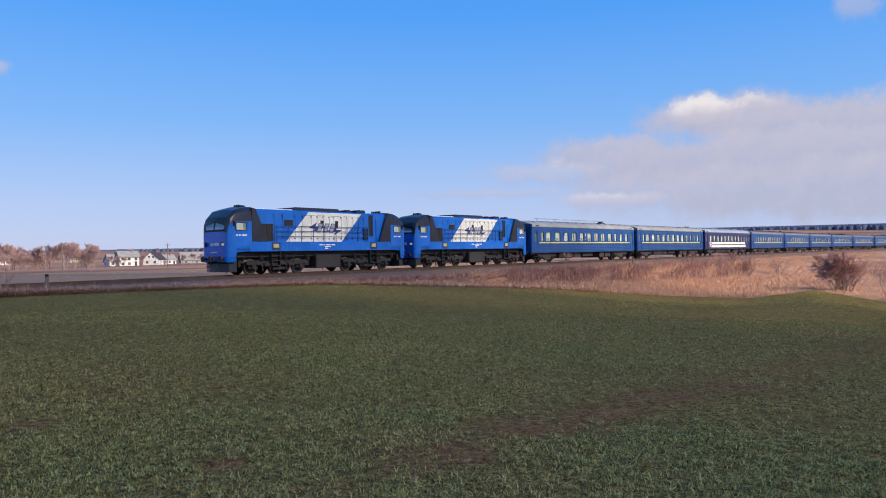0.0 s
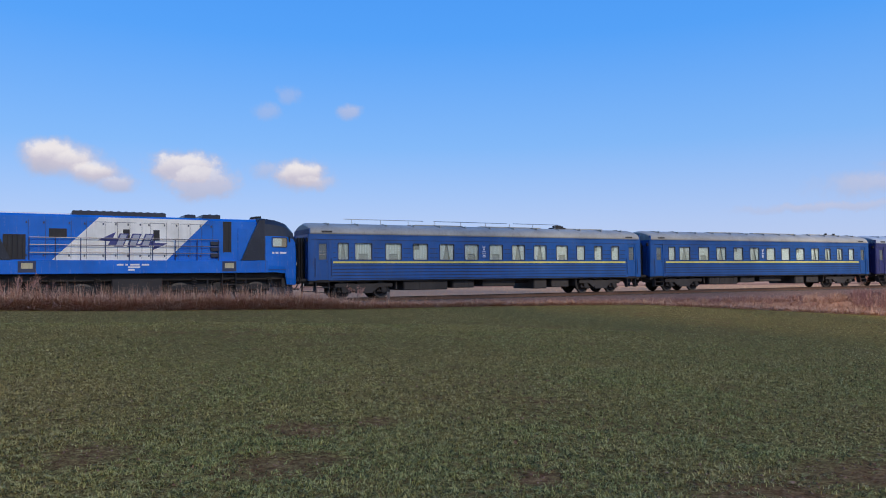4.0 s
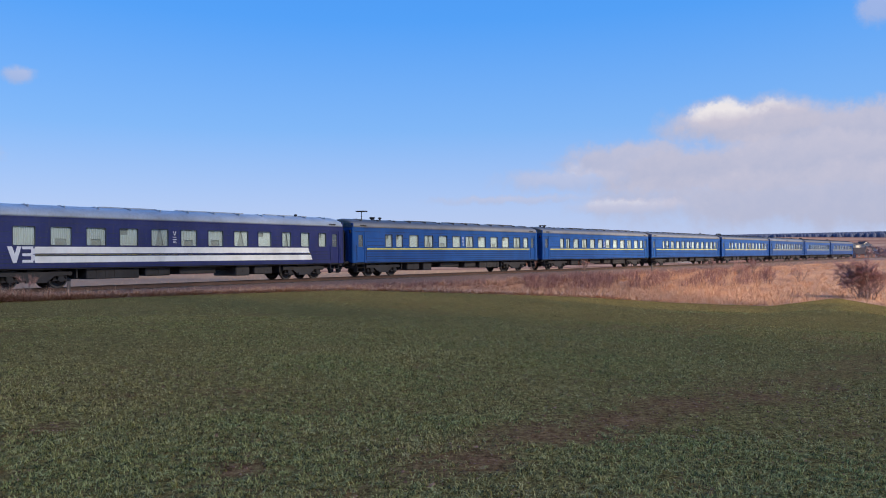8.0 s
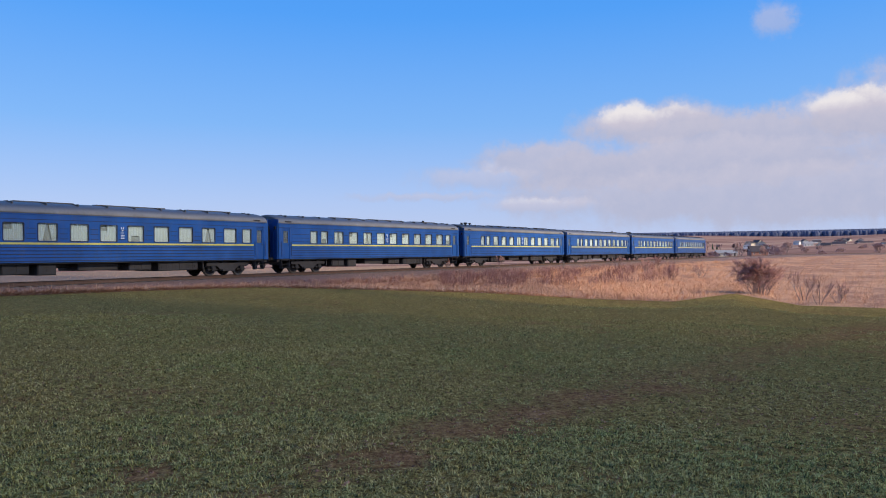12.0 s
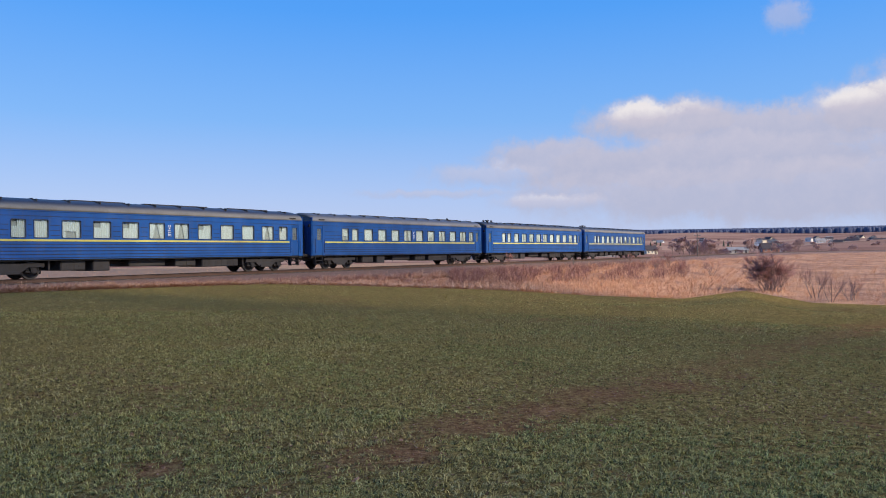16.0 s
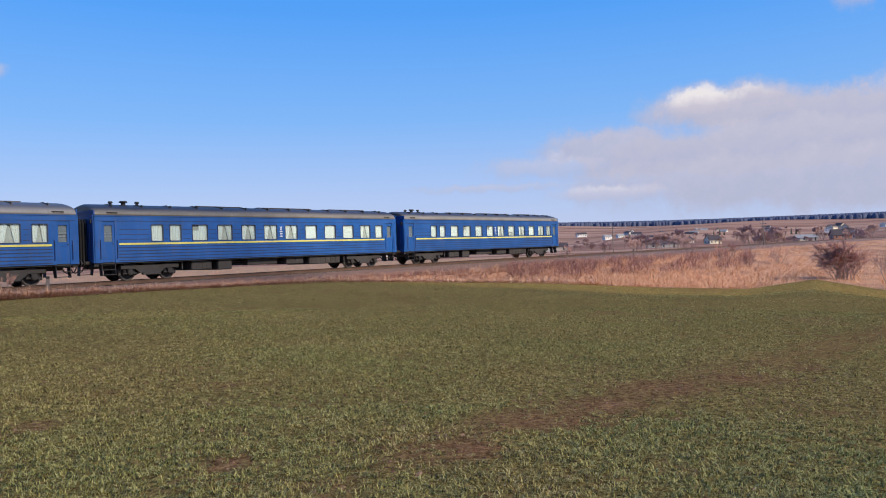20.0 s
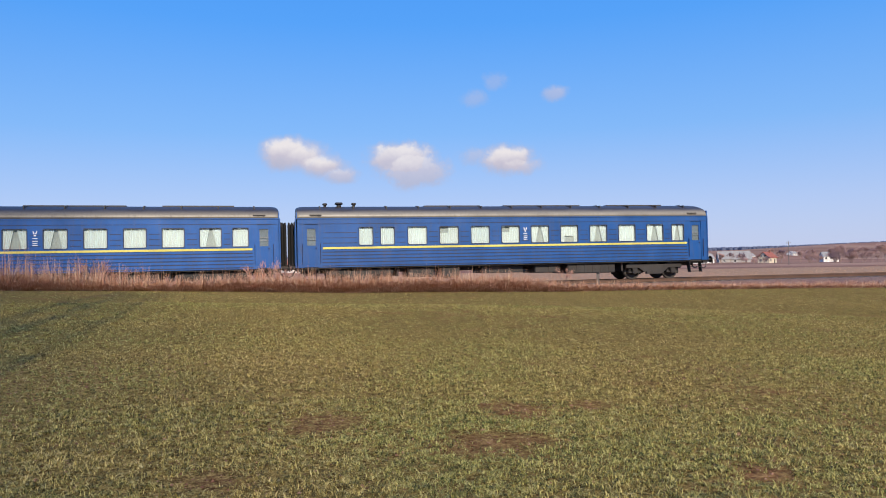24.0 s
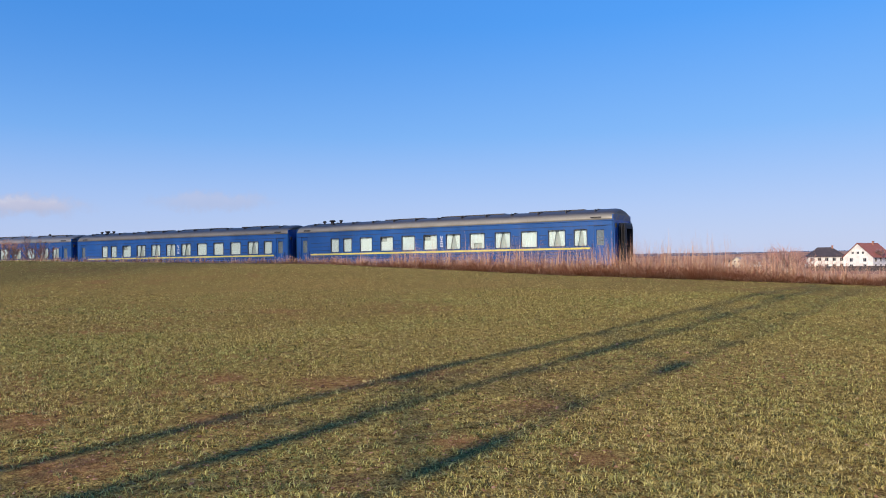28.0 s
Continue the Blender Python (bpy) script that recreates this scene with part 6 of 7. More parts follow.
def dry_grass():
    """Drooping reed leaves, a few tall stalks and a low litter of broken blades."""
    rng = np.random.default_rng(9)
    bs, hs, ws, ls, ts = [], [], [], [], []
    for az0, az1, n, depth, mix in ((24, 127, 260000, 1.0, (0.56, 0.14, 0.30)), (-2, 24, 110000, 1.0, (0.5, 0.1, 0.4)), (-42, -2, 330000, 0.9, (0.70, 0.10, 0.20))):
        az = rng.uniform(az0, az1, n)
        rb = edge_r(az)
        rt, c = line_at(az)
        lip = np.maximum(rt - (3.2 if az0 > 20 else 2.7) / np.maximum(c, 0.12), rb + 1.0)
        kind = rng.choice(3, n, p=mix)
        u = np.where(kind == 2, rng.beta(0.8, 1.2, n), rng.beta(1.0, 1.3, n)) * depth
        if az1 <= 24:
            u = rng.uniform(0, 1, n)
        clump = 0.5 + 0.5 * np.sin(az * 5.1 + 3 * np.sin(az * 1.3 + u * 9)) * np.sin(u * 21 + az * 2)
        keep = (rng.random(n) < 0.45 + 0.55 * clump) | (kind == 2)
        az, rb, lip, u, clump, kind = az[keep], rb[keep], lip[keep], u[keep], clump[keep], kind[keep]
        width = lip - rb
        r = rb - 0.25 + (width + 0.3) * u
        zb, zt = edge_z(az), line_z(az)
        z = zb + (zt - 0.75 - zb) * u - 0.35 * np.sin(np.pi * np.clip(u * 1.6, 0, 1)) * np.clip(width / 10, 0, 1)
        m = len(az)
        far = np.clip(r / 40, 1, 1.9)
        fade = np.where(az > 20, np.clip(1.2 - 0.75 * u, 0.35, 1.0), 0.8)
        top = dry_height(az) * (0.55 + 0.45 * clump) * fade
        h = top * np.select([kind == 0, kind == 1], [rng.uniform(0.5, 1.2, m), rng.uniform(0.7, 1.35, m)], rng.uniform(0.22, 0.6, m))
        h = np.where((kind == 1) & (az > 62) & (az < 96), h * 1.45, h)
        w = far * np.select([kind == 0, kind == 1], [rng.uniform(0.013, 0.032, m), rng.uniform(0.008, 0.016, m)], rng.uniform(0.012, 0.03, m))
        lean = np.select([kind == 0, kind == 1], [rng.normal(1.05, 0.6, m), rng.normal(0.1, 0.18, m)], rng.normal(1.8, 0.8, m))
        bs.append(xyz(az, r, z - 0.05)), hs.append(h), ws.append(w), ls.append(lean)
        ts.append(rng.uniform(0, 6.283, m))
    p, h, w, l, a = (np.concatenate(v) for v in (bs, hs, ws, ls, ts))
    far_right = p[:, 0] > p[:, 1] * 0.16 + rng.normal(0, 4, len(p))
    for pick_, name, mat, label in ((~far_right, "dry_grass", M_DRY, "tall dead reddish-brown grass along the railway bank"), (far_right, "straw_grass", M_STRAW, "pale straw-coloured dead grass on the bank")):
        blades(name, p[pick_], h[pick_], w[pick_], l[pick_], a[pick_], mat, bend=0.5, label=label, category="grass", plain=name == "straw_grass")


dry_grass()


def brushwood():
    """Low leafless scrub on the upper half of the bank to the right."""
    rng = np.random.default_rng(19)
    n = 30000
    az = np.concatenate([rng.uniform(-23, -5, n * 2 // 3), rng.uniform(-4, 24, n - n * 2 // 3)])
    rb = edge_r(az)
    rt, c = line_at(az)
    lip = np.maximum(rt - 3.2 / np.maximum(c, 0.12), rb + 1.0)
    u = rng.uniform(0.42, 0.95, n)
    keep = np.sin(az * 2.3 + 2 * np.sin(az * 0.9)) + np.sin(u * 13 + az * 1.7) > rng.uniform(-1.6, 1.0, n)
    az, rb, lip, u = az[keep], rb[keep], lip[keep], u[keep]
    m = len(az)
    r = rb + (lip - rb) * u
    zb, zt = edge_z(az), line_z(az)
    z = zb + (zt - 0.75 - zb) * u - 0.35 * np.sin(np.pi * np.clip(u * 1.6, 0, 1)) * np.clip((lip - rb) / 10, 0, 1)
    h = np.where(az < -4, 1.0, 0.6) * rng.uniform(0.4, 1.1, m)
    return blades("brushwood", xyz(az, r, z - 0.05), h, np.clip(r / 40, 1, 2) * rng.uniform(0.008, 0.018, m), rng.normal(0.5, 0.4, m), rng.uniform(0, 6.283, m), M_BRUSH, bend=0.45, label="low leafless mauve-brown scrub on the bank", category="scrub")


brushwood()


def verge_grass():
    """Short dead grass and weeds on the far side of the line and in the valley."""
    rng = np.random.default_rng(12)
    az = rng.uniform(-40, 127, 42000)
    rt, c = line_at(az)
    r = rt + 3.0 / np.maximum(c, 0.12) + rng.exponential(20, len(az))
    z = np.array([ground_z(a, q) for a, q in zip(az, r)])
    n = len(az)
    return blades("verge_grass", xyz(az, r, z - 0.03), rng.uniform(0.05, 0.17, n), 0.02 * np.clip(r / 60, 0.7, 2) * rng.uniform(0.6, 1.5, n), rng.normal(0.2, 0.5, n), rng.uniform(0, 6.283, n), M_STRAW, label="short pale dead grass beyond the railway line", category="grass")


verge_grass()


# ---- bare bushes and trees ----
def limbs(rnd, bm, tw, p, d, length, r, depth, spread, twigs, wide=0.55):
    """Grow one bent limb and its side shoots; the finest become twigs."""
    q = p + d * length * 0.55 + Vector((rnd.uniform(-1, 1), rnd.uniform(-1, 1), rnd.uniform(-0.3, 0.6))) * length * 0.07
    e = q + (d + Vector((rnd.uniform(-1, 1), rnd.uniform(-1, 1), rnd.uniform(-0.1, 0.8))) * 0.22).normalized() * length * 0.45
    n = 6 if depth > 2 else 4 if depth > 1 else 3
    cyl(bm, p, q, r, n, r * 0.8, False)
    cyl(bm, q, e, r * 0.8, n, r * 0.55, False)
    if depth == 0:
        for _ in range(twigs):
            a = p.lerp(e, rnd.uniform(0.2, 1.0))
            v = (d + Vector((rnd.uniform(-1, 1), rnd.uniform(-1, 1), rnd.uniform(-0.4, 0.9))) * 0.9).normalized()
            b = a + v * length * rnd.uniform(0.5, 1.1)
            s = v.orthogonal().normalized() * r * wide
            f = [tw.verts.new(a - s), tw.verts.new(a + s), tw.verts.new(b)]
            tw.faces.new(f)
        return
    kids = rnd.randint(3, 4)
    for k in range(kids):
        a = q.lerp(e, rnd.uniform(0.0, 1.0)) if k else e
        ang = rnd.uniform(0, 6.283)
        u = d.orthogonal().normalized()
        v = d.cross(u)
        nd_ = (d * (1.0 if k else 1.6) + (u * math.cos(ang) + v * math.sin(ang)) * spread * (1 if k else 0.5) + Vector((0, 0, 0.18))).normalized()
        limbs(rnd, bm, tw, a, nd_, length * rnd.uniform(0.58, 0.8), r * 0.55, depth - 1, spread, twigs, wide)


def bare_tree(name, seed, h, depth, spread, twigs, label, category, stems=1, wide=0.55, twig=None):
    rnd = random.Random(seed)
    t = tagged(empty(name), label, category)
    bm, tw = bmesh.new(), bmesh.new()
    for s in range(stems):
        d = Vector((rnd.uniform(-1, 1), rnd.uniform(-1, 1), 0)) * (0.08 if stems == 1 else 0.55) + Vector((0, 0, 1))
        p = Vector((rnd.uniform(-1, 1), rnd.uniform(-1, 1), 0)) * (0 if stems == 1 else 0.25 * h / 3)
        limbs(rnd, bm, tw, p - Vector((0, 0, 0.15)), d.normalized(), h * (0.34 if stems == 1 else 0.36), h * (0.02 if stems == 1 else 0.012), depth, spread, twigs, wide)
    part("trunk", bm, M_BARK, t)
    part("crown", tw, twig or M_TWIG, t, "bare reddish twigs")["kind"] = "stuff"
    return t


def set_on(ob, az, r, turn=0.0, scale=1.0, up=0.0):
    p = at_polar(az * FAN, r, up)
    ob.matrix_basis = pose(p.x, p.y, p.z, 0, 0, turn) @ Matrix.Diagonal((scale, scale, scale, 1))
    return ob


def placed(ob, az, r, turn, scale):
    ob.scale = (1, 1, 1)
    c = copy_thing(ob, pose(0, 0, 0))
    return set_on(c, az, r, turn, scale)


bush = bare_tree("bush", 3, 4.0, 3, 0.9, 28, "leafless reddish bush on the dry grass bank", "bush", stems=12, twig=M_TWIG_DARK, wide=1.5)
set_on(bush, -28.4, 74, 20, 0.85)
small_bush = bare_tree("bush", 8, 2.4, 2, 0.7, 12, "low leafless bush among dry grass", "bush", stems=6, twig=M_TWIG_DARK)
set_on(small_bush, -33.4, 66, 0, 1.1)
for az, r, sc in ((-28.0, 73, 1.0), (-28.9, 73.5, 1.1), (-28.5, 72, 0.9), (-22.5, 92, 1.0), (-20.6, 98, 1.0), (-24.4, 100, 1.2), (-18.6, 104, 0.9), (-21.5, 106, 1.1), (-12.5, 92, 0.9), (-9.5, 78, 0.7), (119.5, 62, 1.5), (65.6, 38.6, 1.0), (118.0, 61, 0.8), (112, 56, 0.5), (-5.5, 72, 0.8), (-14.5, 99, 1.0)):
    placed(small_bush, az, r, az * 37 % 360, sc)
placed(bush, 3.65, 150, 40, 1.7)
sapling = bare_tree("sapling", 21, 2.2, 2, 0.45, 5, "thin bare sapling standing in dry grass", "sapling", stems=3, twig=M_TWIG_DARK, wide=0.9)
set_on(sapling, 54.0, 37.2, 0, 1.0)
placed(sapling, -31.2, 68, 70, 1.5)
shrub = bare_tree("bush", 41, 2.9, 2, 0.5, 3, "fan-shaped leafless shrub rising from dry grass", "bush", stems=12, twig=M_TWIG_DARK, wide=0.7)
set_on(shrub, 65.7, 39.2, 0, 1.0)
placed(shrub, 121.0, 60, 50, 0.8)
for az, r, sc in ((67.5, 38.8, 0.9), (69.4, 39.0, 0.8), (64.2, 38.4, 1.0), (52.5, 38.0, 0.9), (56.5, 37.5, 0.7), (30.8, 40.0, 0.6), (72.5, 39.0, 0.7), (-32.2, 63, 1.2), (66.4, 38.2, 1.2), (65.2, 38.3, 1.1), (66.9, 39.5, 1.3)):
    placed(sapling, az, r, az * 53 % 360, sc)

TREES = [bare_tree("bare_tree", 31, 8.0, 4, 0.7, 22, "leafless tree with reddish-brown twigs near the village", "tree", wide=1.7),
         bare_tree("bare_tree", 32, 9.0, 4, 0.55, 22, "tall leafless tree with upright limbs near the village", "tree", wide=1.7),
         bare_tree("bare_tree", 33, 6.0, 3, 0.9, 16, "broad leafless tree with a rounded crown of twigs", "tree", stems=6, wide=1.6)]
for k, (t, az, r) in enumerate(zip(TREES, (30.5, 27.2, 33.4), (236, 228, 175))):
    t["group"] = "bare trees round the village"
    set_on(t, az, r, 0, 1.35 if k == 2 else 1.0)
rnd = random.Random(77)
for az0, az1, r0, r1, n, lo, hi in ((25.2, 34, 205, 290, 52, 0.6, 1.05), (12, 25, 420, 560, 44, 0.7, 1.1), (16, 25, 300, 385, 15, 0.4, 0.7), (33, 42, 300, 420, 16, 0.6, 1.2), (8, 16, 330, 480, 14, 0.7, 1.2), (-9, 6, 340, 520, 34, 0.5, 0.9), (6, 14, 300, 420, 16, 0.5, 0.9), (-9, 13, 340, 410, 26, 0.4, 0.65), (-25, -9, 300, 700, 36, 0.5, 1.0), (-37, -25, 300, 800, 20, 0.6, 1.2), (42, 60, 300, 420, 10, 0.7, 1.1), (60, 75, 260, 400, 10, 0.6, 1.0), (4, 4.6, 230, 250, 1, 0.9, 1.0), (-18.2, -13.2, 210, 300, 18, 0.5, 0.85), (-25.2, -22.2, 230, 290, 18, 0.6, 0.95), (-30, -25, 260, 420, 10, 0.5, 0.8), (-13, -9, 300, 460, 8, 0.5, 0.9), (-37, -12, 600, 1100, 26, 0.7, 1.2)):
    for _ in range(n):
        placed(rnd.choice(TREES), rnd.uniform(az0, az1), rnd.uniform(r0, r1), rnd.uniform(0, 360), rnd.uniform(lo, hi))


def conifer_bm(rnd, h, r):
    bm = bmesh.new()
    k = 9
    for i in range(k):
        z0, z1 = h * (0.08 + 0.9 * i / k), h * (0.08 + 0.9 * (i + 1.6) / k)
        rr = r * (1 - i / k) * rnd.uniform(0.85, 1.15)
        n = 11
        top = bm.verts.new((0, 0, min(z1, h)))
        ring = [bm.verts.new((rr * (1.0 if j % 2 else 0.62) * rnd.uniform(0.8, 1.2) * math.cos(2 * math.pi * j / n), rr * (1.0 if j % 2 else 0.62) * rnd.uniform(0.8, 1.2) * math.sin(2 * math.pi * j / n), z0 - (0.05 * h if j % 2 else 0))) for j in range(n)]
        for j in range(n):
            bm.faces.new((ring[j], ring[(j + 1) % n], top))
    return bm


def conifer():
    t = tagged(empty("conifer"), "dark green conifer among the houses", "tree", "conifers by the village")
    b = bmesh.new()
    cyl(b, (0, 0, -0.3), (0, 0, 3.0), 0.22, 8, 0.12)
    part("trunk", b, M_BARK, t)
    part("crown", conifer_bm(random.Random(5), 11, 2.3), M_CONIFER, t, "dark green needles")
    return t


con = conifer()
set_on(con, 42.6, 540)
for az, r, sc in ((43.1, 530, 0.9), (41.8, 545, 1.1), (37.6, 380, 0.8), (36.9, 390, 0.9), (36.2, 385, 0.75), (-20.2, 900, 0.7), (-20.6, 905, 0.8), (-20.9, 910, 0.65), (-25.3, 880, 0.7), (-25.6, 870, 0.8), (-14.2, 900, 0.7), (24.0, 420, 0.8)):
    placed(con, az, r, az * 31 % 360, sc)


def far_woods():
    """The wooded ridge on the skyline, as one mass of narrow crowns; distance haze is in their colour."""
    rng = np.random.default_rng(3)
    vs, fs = [], []
    def crown(x, y, z, h, r):
        b = len(vs)
        for j in range(5):
            a = 2 * math.pi * j / 5 + h
            vs.append((x + r * math.cos(a), y + r * math.sin(a), z - 1))
        for j in range(5):
            a = 2 * math.pi * (j + 0.5) / 5 + h
            vs.append((x + r * 0.8 * math.cos(a), y + r * 0.8 * math.sin(a), z + h * 0.55))
        vs.append((x, y, z + h))
        for j in range(5):
            fs.append((b + j, b + (j + 1) % 5, b + 5 + j))
            fs.append((b + 5 + j, b + (j + 1) % 5, b + 5 + (j + 1) % 5))
            fs.append((b + 5 + j, b + 5 + (j + 1) % 5, b + 10))
    for az0, az1, r0, r1, n in ((-44, -18, 2250, 2850, 17000), (-19, -9, 2450, 2850, 4500), (-11, -4, 2600, 2850, 1200), (-5, 8, 2650, 2850, 500), (8, 62, 2700, 2850, 1500), (62, 128, 2650, 2850, 1600), (-3, 5, 1500, 1560, 120)):
        for az, r in zip(rng.uniform(az0, az1, n), rng.uniform(r0, r1, n)):
            p = at_polar(az, r)
            h = rng.uniform(13, 15) if az < -9 else rng.uniform(7, 9)
            crown(p.x, p.y, p.z - 3, h + 3, rng.uniform(6, 8))
    me = bpy.data.meshes.new("far_woods")
    me.from_pydata(vs, [], fs)
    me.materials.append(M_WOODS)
    me.polygons.foreach_set("use_smooth", [True] * len(fs))
    return tagged(new("far_woods", me), "dark haze-blue woods along the far ridge", "woods", kind="stuff")


far_woods()

# ---- houses, walls, poles ----
def wall_paint(name, c, rough=0.85):
    return paint(name, c, dirt=tuple(v * 0.55 for v in c), rough=rough, amount=0.5)


M_PLASTER = wall_paint("white_plaster", (0.74, 0.72, 0.68))
M_CREAM = wall_paint("cream_plaster", (0.66, 0.58, 0.44))
M_BRICK = wall_paint("raw_brick_wall", (0.36, 0.17, 0.12))
M_GREYW = wall_paint("grey_concrete_wall", (0.38, 0.36, 0.34))
M_TILE_RED = wall_paint("red_roof_tiles", (0.30, 0.10, 0.07))
M_TILE_DARK = wall_paint("dark_brown_roof", (0.055, 0.042, 0.045))
M_TILE_GREY = wall_paint("grey_fibre_cement_roof", (0.30, 0.29, 0.28))
M_TILE_BLUE = wall_paint("blue_metal_roof", (0.03, 0.17, 0.42))
M_PALE = wall_paint("pale_strawboard", (0.55, 0.42, 0.22))
M_PANE = paint("dark_window_pane", (0.03, 0.035, 0.045), rough=0.15, amount=0.1)


def house(w, d, h, rise, wallm, roofm, label, hip=0.0, chimney=True, rows=1, cols=4, attic=2):
    """Plastered house: walls, overhanging gable or hip roof, framed windows, door, chimney. Gables at the x ends."""
    c = tagged(empty("house"), label, "house")
    bm = bmesh.new()
    box(bm, -w / 2, w / 2, -d / 2, d / 2, -1.5, h)
    if not hip:
        prism(bm, [(-d / 2, h), (d / 2, h), (0, h + rise)], 0, -w / 2, w / 2)
    part("wall", fix(bm), wallm, c)
    bm = bmesh.new()
    o, k, t = 0.45, rise / (d / 2), 0.18
    for s in (1, -1):
        lo, hi = [(-w / 2 - o, s * (d / 2 + o), h - o * k), (w / 2 + o, s * (d / 2 + o), h - o * k)], [(w / 2 + o - hip, 0, h + rise), (-w / 2 - o + hip, 0, h + rise)]
        a = [bm.verts.new((x, y, z + 0.04)) for x, y, z in lo + hi]
        b = [bm.verts.new((x, y, z + 0.04 + t)) for x, y, z in lo + hi]
        bm.faces.new(a), bm.faces.new(b)
        for i in range(4):
            bm.faces.new((a[i], a[(i + 1) % 4], b[(i + 1) % 4], b[i]))
    if hip:
        for s in (1, -1):
            a = [bm.verts.new(p) for p in ((s * (w / 2 + o), -d / 2 - o, h - o * k + 0.06), (s * (w / 2 + o), d / 2 + o, h - o * k + 0.06), (s * (w / 2 + o - hip), 0, h + rise + 0.1))]
            b = [bm.verts.new(v.co + Vector((0, 0, t))) for v in a]
            bm.faces.new(a), bm.faces.new(b)
            for i in range(3):
                bm.faces.new((a[i], a[(i + 1) % 3], b[(i + 1) % 3], b[i]))
    part("roof", fix(bm), roofm, c)
    if chimney:
        part("chimney", boxes((w * 0.18, w * 0.18 + 0.6, -0.9, -0.3, h + rise * 0.4, h + rise + 0.8), (w * 0.18 - 0.06, w * 0.18 + 0.66, -0.96, -0.24, h + rise + 0.8, h + rise + 0.92)), M_BRICK, c)
    def win(m, ww=1.1, hh=1.3):
        f = shared(("hw", ww, hh), "window", lambda: boxes((-ww / 2 - 0.08, ww / 2 + 0.08, 0, 0.06, -hh / 2 - 0.08, -hh / 2), (-ww / 2 - 0.08, ww / 2 + 0.08, 0, 0.06, hh / 2, hh / 2 + 0.08), (-ww / 2 - 0.08, -ww / 2, 0, 0.06, -hh / 2, hh / 2), (ww / 2, ww / 2 + 0.08, 0, 0.06, -hh / 2, hh / 2), (-0.03, 0.03, 0, 0.05, -hh / 2, hh / 2)), M_PLASTER, c, at=m)
        shared(("hp", ww, hh), "pane", lambda: boxes((-ww / 2, ww / 2, 0.0, 0.025, -hh / 2, hh / 2)), M_PANE, f)
    for row in range(rows):
        z = h * (row + 0.52) / rows
        for s in (1, -1):
            for i in range(cols):
                x = -w / 2 + (i + 0.5) * w / cols
                if row == 0 and i == cols - 1:
                    shared("hdoor", "door", lambda: boxes((-0.5, 0.5, 0, 0.06, -1.05, 1.05), (-0.6, 0.6, 0, 0.04, 1.05, 1.15)), M_TILE_DARK, c, at=pose(x, s * d / 2, 1.05, 0, 0, 0 if s > 0 else 180))
                else:
                    win(pose(x, s * d / 2, z, 0, 0, 0 if s > 0 else 180))
            for i in range(2):
                win(pose(s * w / 2, (i - 0.5) * d / 2.2, z, 0, 0, -90 * s))
    if not hip:
        for s in (1, -1):
            for i in range(attic):
                win(pose(s * w / 2, (i - (attic - 1) / 2) * 1.9, h + rise * 0.3, 0, 0, -90 * s), 0.8, 0.9)
    return c


def stand(ob, az, r, turn, sc=1.0):
    """Set on the ground; turn 0 shows the long side to the field, 90 a gable."""
    p = at_polar(az * FAN, r)
    ob.matrix_basis = pose(p.x, p.y, p.z, 0, 0, az + turn) @ Matrix.Diagonal((sc, sc, sc, 1))
    return ob


# beyond the line to the left: a row of new white houses
stand(house(13, 11, 4.6, 5.0, M_PLASTER, M_TILE_RED, "large white house with a red tiled gable roof", rows=2, cols=4, attic=3), 60.7, 315, 62)
stand(house(13, 10, 5.2, 3.4, M_PLASTER, M_TILE_DARK, "white two-storey house with a dark hipped roof", hip=4.5, rows=2, cols=5), 63.25, 330, 8)
stand(house(10, 9, 3.2, 3.2, M_PLASTER, M_TILE_RED, "low white house with a red gable roof", cols=3), 65.1, 430, 40)
stand(house(12, 9, 3.0, 3.8, M_PLASTER, M_TILE_DARK, "white house under a steep dark roof", cols=4), 66.7, 480, 30)
stand(house(11, 8, 3.0, 3.0, M_CREAM, M_TILE_GREY, "cream house with a grey roof behind tall grass", cols=3), 68.6, 390, 70)
stand(house(14, 10, 3.2, 3.8, M_PLASTER, M_TILE_DARK, "white house with broad dark brown roof", hip=3.5, cols=5), 54.6, 330, 12)
stand(house(6, 5, 2.8, 2.6, M_PLASTER, M_TILE_DARK, "small white gabled annexe with dark roof", chimney=False, cols=2), 54.1, 322, 78)
stand(house(7, 6, 2.8, 2.2, M_PLASTER, M_TILE_RED, "small white house with a reddish roof", cols=2), 51.8, 340, 30)
stand(house(16, 8, 2.9, 1.2, M_PALE, M_TILE_GREY, "long low straw-coloured shed with a flat roof", chimney=False, cols=3), 49.4, 300, 5)
for az, r, turn, lab in ((44.9, 470, 60, "white gabled house in a row of new houses"), (43.9, 490, 10, "white house with pale columns and grey roof"), (42.9, 480, 20, "white house with grey roof beside bare trees"), (41.6, 465, 65, "white gabled house with a dark roof")):
    stand(house(12, 9, 4.0, 3.0, M_PLASTER, M_TILE_GREY if turn < 40 else M_TILE_DARK, lab, rows=1, cols=4), az, r, turn)
stand(house(8, 7, 4.6, 3.2, M_PLASTER, M_TILE_DARK, "tall narrow white house with a dark gable roof", rows=2, cols=2), 40.4, 480, 70)
stand(house(8, 7, 3.0, 3.0, M_PLASTER, M_TILE_RED, "small white house among reddish trees", cols=3), 38.6, 460, 40)
stand(house(8, 7, 3.2, 3.0, M_PLASTER, M_TILE_RED, "white house with a red roof behind the pasture", cols=3), 33.9, 300, 50)
stand(house(9, 8, 3.2, 2.8, M_PLASTER, M_TILE_GREY, "white house on the rise behind trees", cols=3), 37.2, 360, 20)
